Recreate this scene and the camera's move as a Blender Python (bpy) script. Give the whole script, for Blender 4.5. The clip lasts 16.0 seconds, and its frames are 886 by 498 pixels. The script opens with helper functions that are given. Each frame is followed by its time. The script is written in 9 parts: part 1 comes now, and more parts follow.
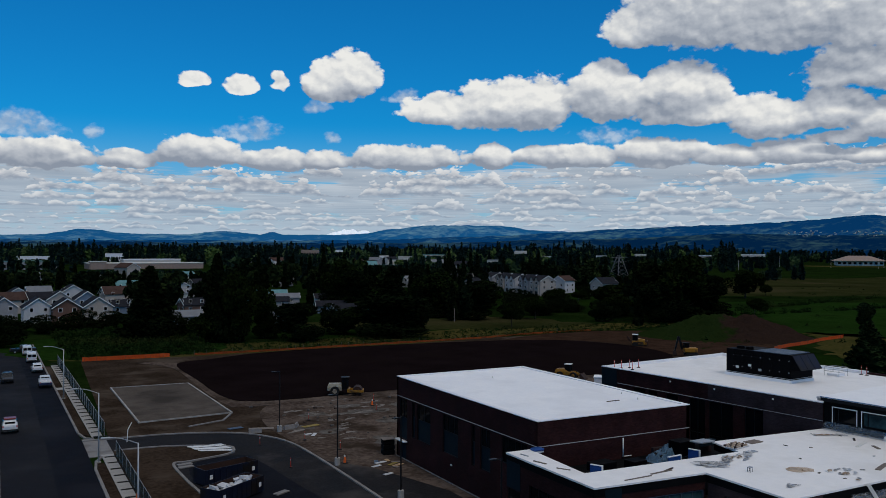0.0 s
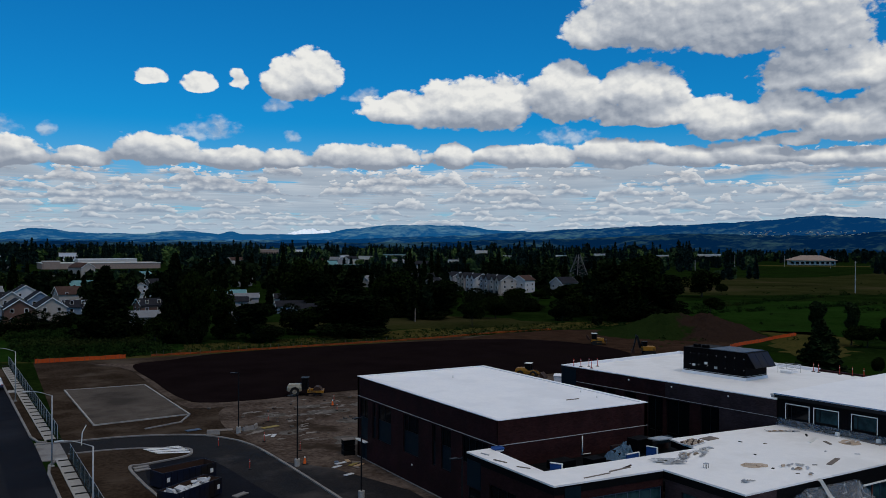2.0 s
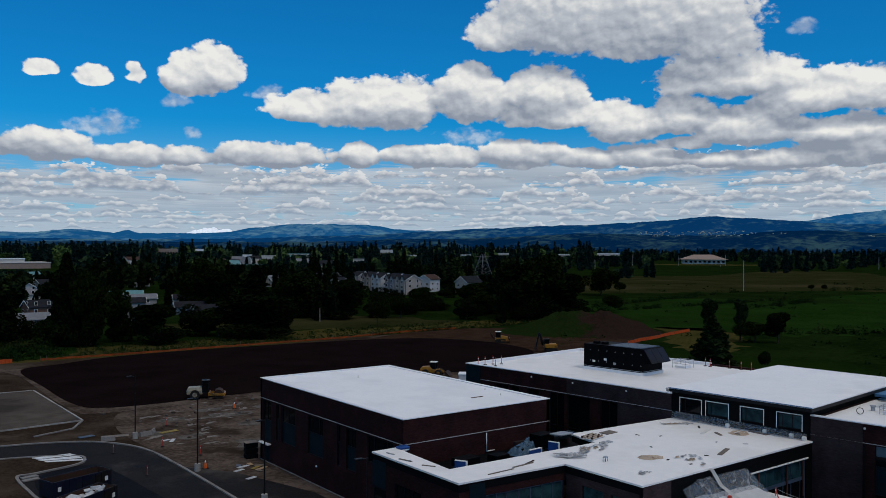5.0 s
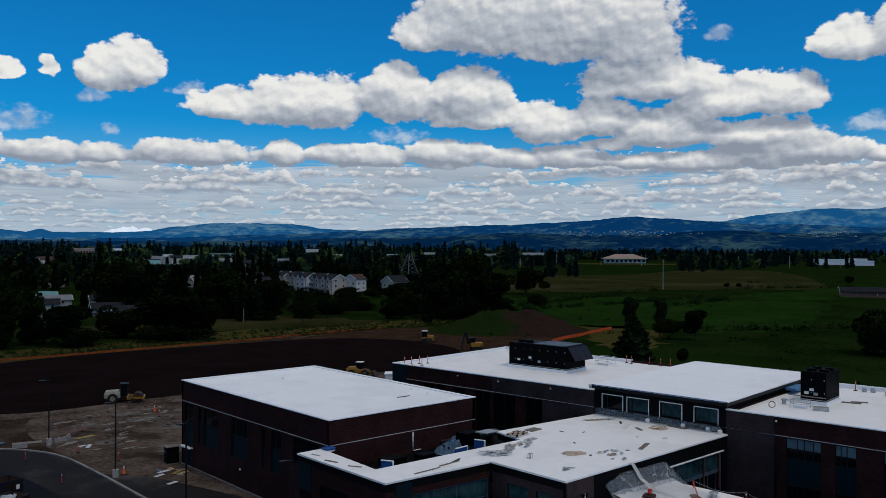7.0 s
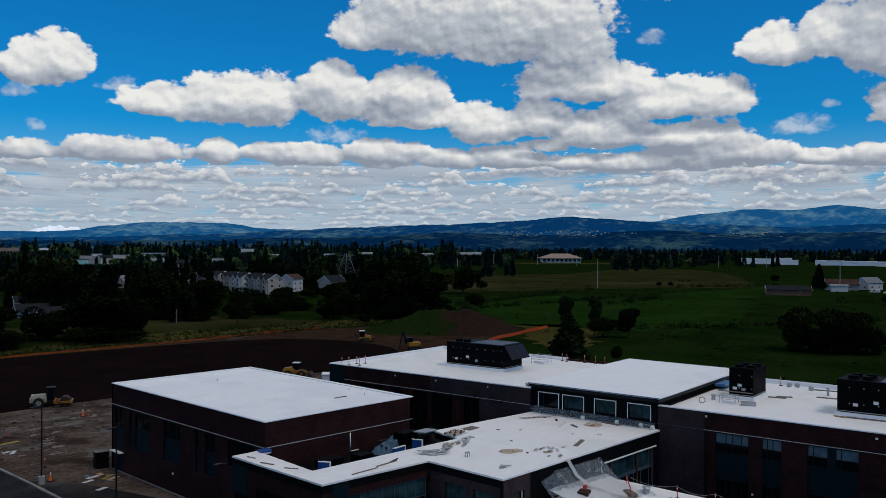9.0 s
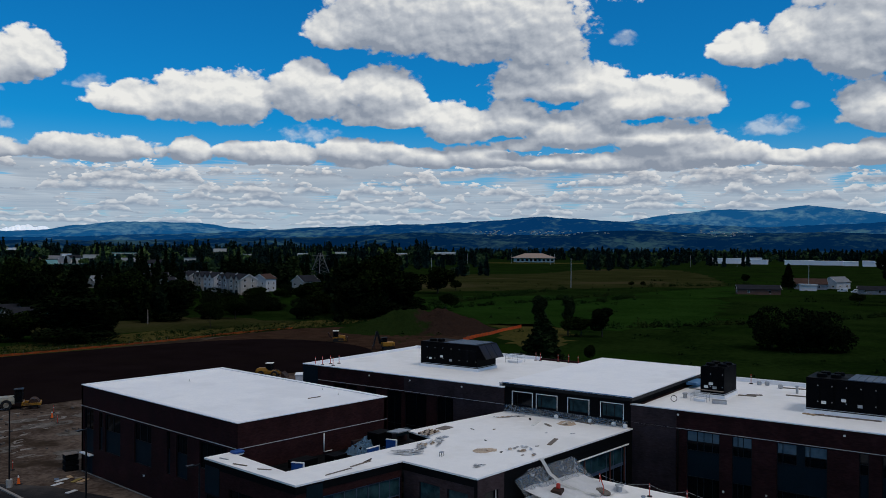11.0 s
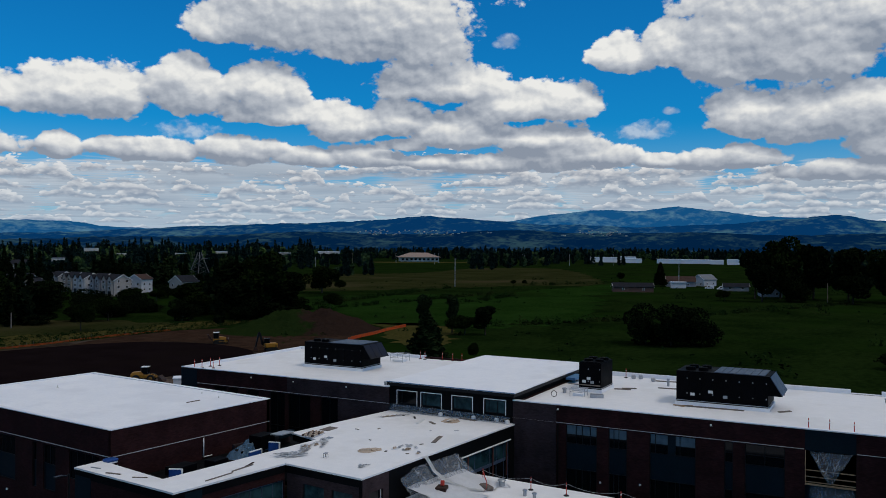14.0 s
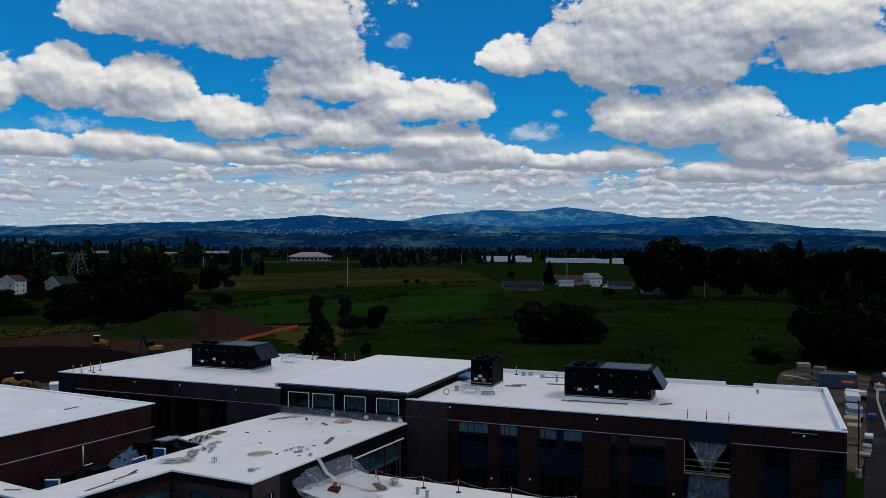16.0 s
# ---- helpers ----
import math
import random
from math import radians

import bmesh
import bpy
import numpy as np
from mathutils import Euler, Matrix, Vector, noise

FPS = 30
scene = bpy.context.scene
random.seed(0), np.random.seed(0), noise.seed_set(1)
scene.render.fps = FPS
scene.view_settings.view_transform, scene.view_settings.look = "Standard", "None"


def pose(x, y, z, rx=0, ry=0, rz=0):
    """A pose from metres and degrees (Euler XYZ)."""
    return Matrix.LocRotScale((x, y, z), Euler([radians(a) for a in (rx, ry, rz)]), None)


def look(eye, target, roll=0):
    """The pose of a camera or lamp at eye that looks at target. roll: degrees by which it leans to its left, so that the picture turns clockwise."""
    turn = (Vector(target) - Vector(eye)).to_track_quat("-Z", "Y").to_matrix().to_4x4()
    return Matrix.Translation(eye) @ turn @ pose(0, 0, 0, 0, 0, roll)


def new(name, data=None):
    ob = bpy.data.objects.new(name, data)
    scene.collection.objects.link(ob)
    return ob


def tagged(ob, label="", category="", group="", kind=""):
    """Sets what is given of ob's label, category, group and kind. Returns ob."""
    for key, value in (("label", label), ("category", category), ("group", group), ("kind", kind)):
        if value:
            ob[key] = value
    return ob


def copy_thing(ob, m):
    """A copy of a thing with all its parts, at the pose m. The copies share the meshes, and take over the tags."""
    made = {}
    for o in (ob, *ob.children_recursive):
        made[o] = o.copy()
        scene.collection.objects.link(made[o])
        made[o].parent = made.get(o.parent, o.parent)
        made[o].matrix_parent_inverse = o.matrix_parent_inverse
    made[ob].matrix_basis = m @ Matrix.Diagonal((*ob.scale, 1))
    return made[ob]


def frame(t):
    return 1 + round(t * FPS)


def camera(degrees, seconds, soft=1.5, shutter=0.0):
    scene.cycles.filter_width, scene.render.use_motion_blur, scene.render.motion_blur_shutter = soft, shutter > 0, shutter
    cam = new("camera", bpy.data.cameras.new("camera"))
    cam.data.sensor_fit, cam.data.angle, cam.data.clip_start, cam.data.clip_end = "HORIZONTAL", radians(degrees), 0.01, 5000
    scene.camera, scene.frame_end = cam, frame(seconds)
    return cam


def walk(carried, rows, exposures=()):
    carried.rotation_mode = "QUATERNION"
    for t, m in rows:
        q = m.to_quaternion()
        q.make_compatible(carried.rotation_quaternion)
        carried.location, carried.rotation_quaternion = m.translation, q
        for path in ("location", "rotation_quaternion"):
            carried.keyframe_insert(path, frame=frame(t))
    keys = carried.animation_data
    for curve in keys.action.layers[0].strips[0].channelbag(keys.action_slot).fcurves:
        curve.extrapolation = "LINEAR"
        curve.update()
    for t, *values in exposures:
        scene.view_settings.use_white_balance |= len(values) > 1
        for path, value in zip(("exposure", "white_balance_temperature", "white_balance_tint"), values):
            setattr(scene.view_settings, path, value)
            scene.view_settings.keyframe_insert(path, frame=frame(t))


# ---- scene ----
# camera: hovers at one spot 25 m up and turns to its right
cam = camera(55.5, 16.0, soft=0.7)
EYE = (0.0, 0.0, 25.0)
TURNS = [  # seconds, yaw, pitch, roll
    (0.0, -27.876, -0.111, -0.184),
    (0.5, -28.663, -0.115, -0.191),
    (1.0, -29.513, -0.118, -0.197),
    (1.5, -29.664, -0.122, -0.203),
    (2.0, -30.544, -0.125, -0.209),
    (2.5, -31.434, -0.129, -0.215),
    (3.0, -32.331, -0.132, -0.220),
    (3.5, -33.292, -0.135, -0.225),
    (4.0, -34.512, -0.138, -0.231),
    (6.5, -40.694, -0.152, -0.254),
    (7.0, -41.981, -0.155, -0.259),
    (7.5, -43.126, -0.157, -0.263),
    (8.0, -44.244, -0.159, -0.266),
    (8.5, -45.290, -0.161, -0.270),
    (9.0, -46.217, -0.163, -0.274),
    (11.5, -48.375, -0.172, -0.289),
    (12.0, -49.069, -0.174, -0.291),
    (12.5, -50.490, -0.175, -0.294),
    (13.0, -52.204, -0.176, -0.296),
    (13.5, -53.946, -0.178, -0.298),
    (14.0, -55.809, -0.179, -0.300),
    (14.5, -57.639, -0.180, -0.301),
    (15.0, -59.453, -0.180, -0.303),
    (15.5, -61.299, -0.181, -0.304),
    (16.0, -63.093, -0.182, -0.305),
]
walk(cam, [(t, pose(*EYE, 90 + p, r, y)) for t, y, p, r in TURNS], [(0.0, -0.25)])

# world: blue midday sky with rows of fair-weather cumulus
SUN_EL, SUN_AZ = 58.0, 176.0          # degrees; azimuth clockwise from +y
world = bpy.data.worlds.new("sky")
scene.world = world
world.use_nodes = True
WT = world.node_tree
WT.nodes.clear()


class Net:
    """Short hand for node trees."""

    def __init__(self, tree):
        self.t = tree

    def node(self, kind, **sets):
        n = self.t.nodes.new(kind)
        for k, v in sets.items():
            setattr(n, k, v)
        return n

    def put(self, sock, v):
        if isinstance(v, (int, float)):
            sock.default_value = v
        elif isinstance(v, (tuple, list)):
            sock.default_value = (*v, 1.0) if len(v) == 3 and sock.type == "RGBA" else v
        else:
            self.t.links.new(v, sock)

    def m(self, op, a, b=None, c=None, clamp=False):
        n = self.node("ShaderNodeMath", operation=op, use_clamp=clamp)
        for i, v in enumerate((a, b, c)):
            if v is not None:
                self.put(n.inputs[i], v)
        return n.outputs[0]

    def ramp(self, v, lo, hi, a=0.0, b=1.0, smooth=True):
        n = self.node("ShaderNodeMapRange", interpolation_type="SMOOTHSTEP" if smooth else "LINEAR")
        for i, q in enumerate((v, lo, hi, a, b)):
            self.put(n.inputs[i], q)
        return n.outputs[0]

    def noise(self, vec, scale, detail=4.0, rough=0.55, out=0):
        n = self.node("ShaderNodeTexNoise")
        self.put(n.inputs["Vector"], vec)
        n.inputs["Scale"].default_value, n.inputs["Detail"].default_value, n.inputs["Roughness"].default_value = scale, detail, rough
        return n.outputs[out]

    def cells(self, vec, scale):
        n = self.node("ShaderNodeTexVoronoi", feature="F1", voronoi_dimensions="2D")
        self.put(n.inputs["Vector"], vec)
        n.inputs["Scale"].default_value = scale
        return n.outputs["Distance"]

    def xyz(self, x, y, z):
        n = self.node("ShaderNodeCombineXYZ")
        for i, v in enumerate((x, y, z)):
            self.put(n.inputs[i], v)
        return n.outputs[0]

    def mix(self, f, a, b, blend="MIX"):
        n = self.node("ShaderNodeMix", data_type="RGBA", blend_type=blend)
        self.put(n.inputs[0], f)
        self.put(n.inputs[6], a)
        self.put(n.inputs[7], b)
        return n.outputs[2]


# single clouds: azimuth, elevation of the widest line, half width, height above, depth below (degrees)
CLOUDS_LEFT = [
    (11.3, 10.65, 1.0, 0.72, 0.36), (14.4, 10.39, 1.1, 0.9, 0.45), (16.8, 10.82, 0.7, 0.95, 0.45), (20.5, 10.67, 1.9, 2.01, 1.04),
    (21.7, 11.04, 1.8, 2.11, 1.09), (27.9, 9.04, 2.9, 1.53, 0.79), (32.3, 9.01, 4.2, 2.26, 1.17), (34.2, 9.28, 2.3, 2.33, 1.2),
    (38.7, 9.81, 2.5, 2.82, 1.45), (43.6, 10.05, 2.7, 2.19, 1.13), (44.5, 8.67, 4.0, 1.35, 0.7),
]
CLOUDS_MIDDLE = [
    (41.1, 13.88, 2.5, 1.79, 0.92), (44.7, 14.64, 4.2, 3.8, 1.96), (51.8, 14.16, 5.5, 3.99, 2.05), (54.4, 12.84, 3.3, 2.05, 1.06),
    (55.7, 10.61, 4.5, 2.03, 1.05), (60.6, 9.32, 3.2, 1.85, 0.95), (63.6, 9.32, 2.8, 1.86, 0.96), (49.0, 7.85, 2.2, 1.79, 0.92),
    (52.6, 8.31, 2.4, 1.75, 0.9), (53.2, 6.71, 1.6, 0.68, 0.35), (56.8, 7.42, 3.4, 1.84, 0.95), (62.7, 7.01, 3.6, 1.48, 0.76),
]
CLOUDS_RIGHT = [
    (67.8, 12.31, 2.1, 1.88, 0.97), (70.6, 12.78, 1.9, 1.98, 1.02), (77.1, 13.0, 6.5, 4.62, 2.38), (73.8, 11.98, 2.4, 3.44, 1.77),
    (79.1, 11.83, 4.1, 3.25, 1.67), (85.5, 14.09, 5.4, 2.41, 1.24), (87.8, 11.86, 4.0, 2.09, 1.07), (75.6, 8.27, 2.7, 2.06, 1.06),
    (78.8, 7.8, 3.4, 2.56, 1.32), (81.9, 8.16, 3.2, 2.27, 1.17), (84.8, 6.12, 3.3, 1.79, 0.92), (86.8, 5.9, 1.9, 1.9, 0.98),
    (90.6, 6.95, 2.4, 1.62, 0.83),
]
CLOUDS_ROW = [
    (2.1, 5.47, 3.7, 1.24, 0.64), (7.1, 5.36, 1.9, 0.8, 0.41), (11.7, 5.9, 2.7, 1.44, 0.74), (16.5, 5.57, 2.3, 1.11, 0.57),
    (19.9, 5.65, 1.7, 0.94, 0.49), (25.5, 5.8, 4.3, 1.15, 0.59), (31.3, 5.89, 1.3, 1.18, 0.61), (36.3, 5.89, 3.6, 1.05, 0.54),
    (42.4, 6.01, 2.9, 1.4, 0.72), (49.3, 5.77, 4.5, 1.04, 0.54), (55.3, 5.62, 1.5, 0.68, 0.35), (58.5, 5.48, 2.6, 0.86, 0.44),
    (64.0, 5.78, 4.5, 1.38, 0.71), (64.8, 5.87, 4.1, 1.28, 0.66), (70.1, 5.57, 1.6, 0.62, 0.32), (74.4, 5.6, 3.4, 1.08, 0.56),
    (81.6, 4.69, 4.0, 0.91, 0.47), (89.1, 4.35, 3.9, 0.95, 0.49),
]
CLOUDS_FAINT = [
    (0.8, 7.16, 3.0, 1.07, 0.55), (14.5, 7.5, 2.2, 1.11, 0.57), (5.4, 7.05, 0.6, 0.65, 0.33), (19.1, 9.21, 1.2, 0.61, 0.31),
    (25.3, 10.06, 1.2, 0.76, 0.39), (38.9, 7.39, 2.2, 0.93, 0.48), (20.4, 7.11, 0.5, 0.54, 0.28), (69.3, 7.56, 1.9, 0.94, 0.48),
    (60.1, 13.45, 1.2, 0.77, 0.39), (71.0, 8.81, 0.6, 0.37, 0.19),
]
# rows of clouds beyond, one fair-weather layer seen at a grazing angle
# elevation of the flat base, greatest height, puffs per degree, share of gaps, seed
ROWS = [
    (1.10, 0.30, 0.70, 0.35, 7.1), (1.40, 0.36, 0.58, 0.35, 3.7), (1.75, 0.45, 0.50, 0.35, 9.9), (2.10, 0.52, 0.43, 0.35, 1.4), (2.50, 0.62, 0.37, 0.35, 8.3),
    (2.95, 0.75, 0.31, 0.32, 5.2), (3.45, 0.92, 0.25, 0.28, 2.6), (4.05, 1.15, 0.20, 0.25, 6.6), (4.75, 1.2, 0.17, 0.35, 4.4),
]
OUTSIDE = [(-8.0, 9.5, 4.0, 1.8, 1.0), (101.0, 10.0, 5.0, 2.2, 1.2)]


def cloud_field(name):
    """Node group: how much cloud lies in a direction given by azimuth and elevation in degrees (broad forms only)."""
    tree = bpy.data.node_groups.new(name, "ShaderNodeTree")
    tree.interface.new_socket("azimuth", in_out="INPUT", socket_type="NodeSocketFloat")
    tree.interface.new_socket("elevation", in_out="INPUT", socket_type="NodeSocketFloat")
    tree.interface.new_socket("cloud", in_out="OUTPUT", socket_type="NodeSocketFloat")
    tree.interface.new_socket("faint", in_out="OUTPUT", socket_type="NodeSocketFloat")
    n = Net(tree)
    gi, go = n.node("NodeGroupInput"), n.node("NodeGroupOutput")
    az, el = gi.outputs[0], gi.outputs[1]
    sep = n.node("ShaderNodeSeparateColor")
    n.put(sep.inputs[0], n.noise(n.xyz(az, n.m("MULTIPLY", el, 1.35), 0.0), 0.5, 2.0, 0.5, out=1))
    a2 = n.m("MULTIPLY_ADD", n.m("SUBTRACT", sep.outputs[0], 0.5), 1.3, az)
    e2 = n.m("MULTIPLY_ADD", n.m("SUBTRACT", sep.outputs[1], 0.5), 0.6, el)

    def lumps(items, soft):
        best = None
        for a, e, ra, up, dn in items:
            dx = n.m("MULTIPLY", n.m("SUBTRACT", a2, a), 0.92 / ra)
            dy = n.m("SUBTRACT", e2, e)
            dy = n.m("MAXIMUM", n.m("MULTIPLY", dy, 1.0 / up), n.m("MULTIPLY", dy, -1.0 / dn))
            q = n.m("SUBTRACT", 1.0, n.m("MULTIPLY_ADD", dx, dx, n.m("MULTIPLY", dy, dy)))
            best = q if best is None else n.m("SMOOTH_MAX", best, q, soft)
        return n.m("MAXIMUM", best, -1.6)

    best = lumps(CLOUDS_LEFT + CLOUDS_MIDDLE + CLOUDS_RIGHT + CLOUDS_ROW + OUTSIDE, 0.25)
    # the deck overhead, outside the picture: broken grey cloud
    r = n.m("DIVIDE", 57.3, n.m("MAXIMUM", el, 10.0))
    ar = n.m("MULTIPLY", az, 0.0174533)
    deck = n.noise(n.xyz(n.m("MULTIPLY", r, n.m("SINE", ar)), n.m("MULTIPLY", r, n.m("COSINE", ar)), 3.0), 1.1, 2.0, 0.52)
    need = n.ramp(el, 17.5, 32.0, 0.75, 0.30)
    low = n.m("MULTIPLY", n.m("SUBTRACT", deck, need), 9.0)
    n.put(go.inputs[0], n.m("SMOOTH_MAX", best, low, 0.3))
    n.put(go.inputs[1], lumps(CLOUDS_FAINT, 0.1))
    return tree


def puff_field(name):
    """Node group: the billows of a cumulus, round bulges at three sizes with fine grain."""
    tree = bpy.data.node_groups.new(name, "ShaderNodeTree")
    tree.interface.new_socket("azimuth", in_out="INPUT", socket_type="NodeSocketFloat")
    tree.interface.new_socket("elevation", in_out="INPUT", socket_type="NodeSocketFloat")
    tree.interface.new_socket("height", in_out="OUTPUT", socket_type="NodeSocketFloat")
    tree.interface.new_socket("swell", in_out="OUTPUT", socket_type="NodeSocketFloat")
    n = Net(tree)
    gi, go = n.node("NodeGroupInput"), n.node("NodeGroupOutput")
    flat = n.xyz(gi.outputs[0], n.m("MULTIPLY", gi.outputs[1], 1.35), 0.0)
    bent = n.node("ShaderNodeVectorMath", operation="MULTIPLY_ADD")
    n.put(bent.inputs[0], n.noise(flat, 0.9, 3.0, 0.55, out=1))
    bent.inputs[1].default_value = (1.1, 1.1, 0.0)
    n.put(bent.inputs[2], flat)
    swell = n.m("MULTIPLY", n.m("SUBTRACT", n.noise(flat, 0.5, 3.0, 0.5), 0.5), 1.1)
    for size, amp in ((0.34, 0.50), (0.85, 0.38)):
        swell = n.m("MULTIPLY_ADD", n.m("SUBTRACT", 0.46, n.cells(bent.outputs[0], size)), amp, swell)
    h = n.m("MULTIPLY_ADD", n.m("SUBTRACT", n.noise(flat, 1.3, 7.0, 0.58), 0.5), 1.0, swell)
    n.put(go.inputs[0], n.m("MULTIPLY_ADD", n.m("SUBTRACT", 0.46, n.cells(bent.outputs[0], 2.3)), 0.22, h))
    n.put(go.inputs[1], swell)
    return tree


def build_sky():
    n = Net(WT)
    co = n.node("ShaderNodeTexCoord").outputs["Generated"]
    sp = n.node("ShaderNodeSeparateXYZ")
    n.put(sp.inputs[0], co)
    az = n.m("MULTIPLY", n.m("ARCTAN2", sp.outputs[0], sp.outputs[1]), 57.29578)
    el = n.m("MULTIPLY", n.m("ARCSINE", sp.outputs[2]), 57.29578)
    fields, puffs = cloud_field("cloud_field"), puff_field("puff_field")

    def ask(tree, a, e):
        g = n.node("ShaderNodeGroup")
        g.node_tree = tree
        n.put(g.inputs[0], a)
        n.put(g.inputs[1], e)
        return g.outputs

    broad, faint = ask(fields, az, el)
    above = ask(fields, n.m("ADD", az, 0.4), n.m("ADD", el, n.ramp(el, 4.5, 10.0, 0.5, 1.7)))[0]
    puff, swell = ask(puffs, az, el)
    fine, coarse = ask(puffs, n.m("ADD", az, 0.20), n.m("ADD", el, 0.32))
    relief = n.m("MULTIPLY_ADD", n.m("SUBTRACT", puff, fine), 0.30, n.m("MULTIPLY", n.m("SUBTRACT", swell, coarse), 0.42))
    sky = n.node("ShaderNodeTexSky", sky_type="NISHITA", sun_disc=False, sun_elevation=radians(SUN_EL), sun_rotation=radians(SUN_AZ), air_density=1.0, dust_density=0.3, ozone_density=3.0)
    blue = n.mix(1.0, sky.outputs[0], (0.030, 0.66, 1.14), "MULTIPLY")
    col = n.mix(n.ramp(el, 0.3, 8.5, 0.66, 0.0), blue, (5.0, 6.3, 7.5))
    # the far layer: slices from the tops down to the flat bases, each farther along the ray the higher it lies
    tan = n.m("TANGENT", n.m("MULTIPLY", n.m("MAXIMUM", el, 0.6), 0.0174533))
    ar = n.m("MULTIPLY", az, 0.0174533)
    sa, ca = n.m("SINE", ar), n.m("COSINE", ar)
    thin = n.ramp(el, 4.6, 7.4, 0.0, 0.32, False)
    near = n.ramp(el, 1.0, 5.0, 0.0, 1.0, False)
    for i in range(8, -1, -1):
        r = n.m("DIVIDE", 1.0 + 0.045 * i, tan)
        nz = n.noise(n.xyz(n.m("MULTIPLY", r, sa), n.m("MULTIPLY", r, ca), 0.13 * i), 0.62, 4.0, 0.5)
        over = n.m("SUBTRACT", nz, n.m("ADD", thin, 0.470 + 0.010 * i))
        tone = n.m("MULTIPLY_ADD", over, -1.8, min(1.0, 0.40 + 0.10 * i), clamp=True)
        dark = n.mix(near, (3.8, 4.9, 6.2), (3.6, 4.4, 5.4))
        pale = n.mix(near, (5.4, 6.4, 7.4), (6.4, 7.0, 7.7))
        col = n.mix(n.ramp(over, 0.0, 0.10, 0.0, 0.85), col, n.mix(tone, dark, pale))
    col = n.mix(n.ramp(el, 0.7, 2.2, 0.5, 0.0), col, (5.0, 6.2, 7.4))
    # rows of small cumulus in it, each with a flat base
    grain = n.noise(n.xyz(az, n.m("MULTIPLY", el, 2.2), 5.0), 1.5, 6.0, 0.6)
    ball = n.cells(n.xyz(n.m("MULTIPLY_ADD", grain, 0.6, az), n.m("MULTIPLY", el, 2.0), 0.0), 1.25)
    ball2 = n.cells(n.xyz(n.m("MULTIPLY_ADD", grain, 0.6, az), n.m("MULTIPLY", el, 2.0), 0.0), 2.9)
    bulge = n.m("MULTIPLY_ADD", ball2, 0.35, n.m("MULTIPLY", ball, 0.65))
    for base, high, freq, gap, seed in ROWS:
        swing = n.noise(n.xyz(n.m("MULTIPLY", az, freq), n.m("MULTIPLY", el, freq * 0.6), seed), 1.0, 2.0, 0.55)
        h = n.m("MULTIPLY", n.ramp(swing, 0.34, 0.66, -gap, 1.1, False), high)
        h = n.m("MULTIPLY_ADD", n.m("SUBTRACT", 0.46, bulge), high * 0.9, h)
        h = n.m("MULTIPLY_ADD", n.m("SUBTRACT", grain, 0.5), high * 0.7, h)
        e0 = n.m("SUBTRACT", el, n.m("MULTIPLY_ADD", n.m("SUBTRACT", swing, 0.5), high * 0.9, base))
        top = n.ramp(n.m("SUBTRACT", h, e0), 0.0, high * 0.16)
        bot = n.ramp(n.m("MULTIPLY_ADD", n.m("SUBTRACT", grain, 0.5), high * 0.5, e0), -high * 0.16, high * 0.16)
        t = n.m("DIVIDE", e0, n.m("MAXIMUM", h, high * 0.35))
        t = n.m("MULTIPLY_ADD", n.m("SUBTRACT", grain, 0.5), 1.0, n.m("MULTIPLY_ADD", n.m("SUBTRACT", 0.46, bulge), 1.1, t))
        far = max(0.0, 1.0 - base / 5.0)
        g = tuple(c + (k - c) * far for c, k in zip((2.9, 3.4, 4.3), (3.2, 4.3, 5.7)))
        w = tuple(c + (k - c) * far for c, k in zip((9.0, 9.0, 9.0), (6.4, 7.2, 8.0)))
        col = n.mix(n.m("MULTIPLY", top, n.m("MULTIPLY", bot, 0.94)), col, n.mix(n.ramp(t, 0.0, 1.05), g, w))
    # thin shreds of cloud
    shred = n.ramp(n.m("MULTIPLY_ADD", puff, 1.6, faint), 0.0, 1.2, 0.0, 0.62)
    col = n.mix(shred, col, n.mix(n.ramp(relief, -0.1, 0.15), (4.6, 5.4, 6.6), (7.6, 8.2, 8.8)))
    # the large cumulus
    body = n.ramp(n.m("MULTIPLY_ADD", puff, 0.95, n.m("ADD", broad, 0.10)), 0.0, 0.32)
    light = n.ramp(n.m("SUBTRACT", broad, above), -0.60, 1.25, 0.06, 0.95)
    light = n.m("SUBTRACT", light, n.ramp(el, 5.2, 8.0, 0.20, 0.03))
    light = n.m("ADD", relief, n.m("MULTIPLY_ADD", swell, 0.16, light), clamp=True)
    tone = n.mix(n.ramp(light, 0.0, 0.5, 0.0, 1.0, False), (3.0, 3.5, 4.35), (5.75, 6.15, 6.75))
    tone = n.mix(n.ramp(light, 0.5, 1.0, 0.0, 1.0, False), tone, (9.8, 9.8, 9.5))
    col = n.mix(body, col, tone)
    bg = n.node("ShaderNodeBackground")
    n.put(bg.inputs[0], col)
    bg.inputs[1].default_value = 0.1
    out = n.node("ShaderNodeOutputWorld")
    n.put(out.inputs[0], bg.outputs[0])


build_sky()
lamp = bpy.data.lights.new("sun", "SUN")
lamp.energy, lamp.angle, lamp.color = 0.98, radians(14), (1.0, 0.89, 0.78)
sun = new("sun", lamp)
az, el = radians(SUN_AZ), radians(SUN_EL)
sun.matrix_world = look((math.sin(az) * math.cos(el) * 90, math.cos(az) * math.cos(el) * 90, math.sin(el) * 90), (0, 0, 0))


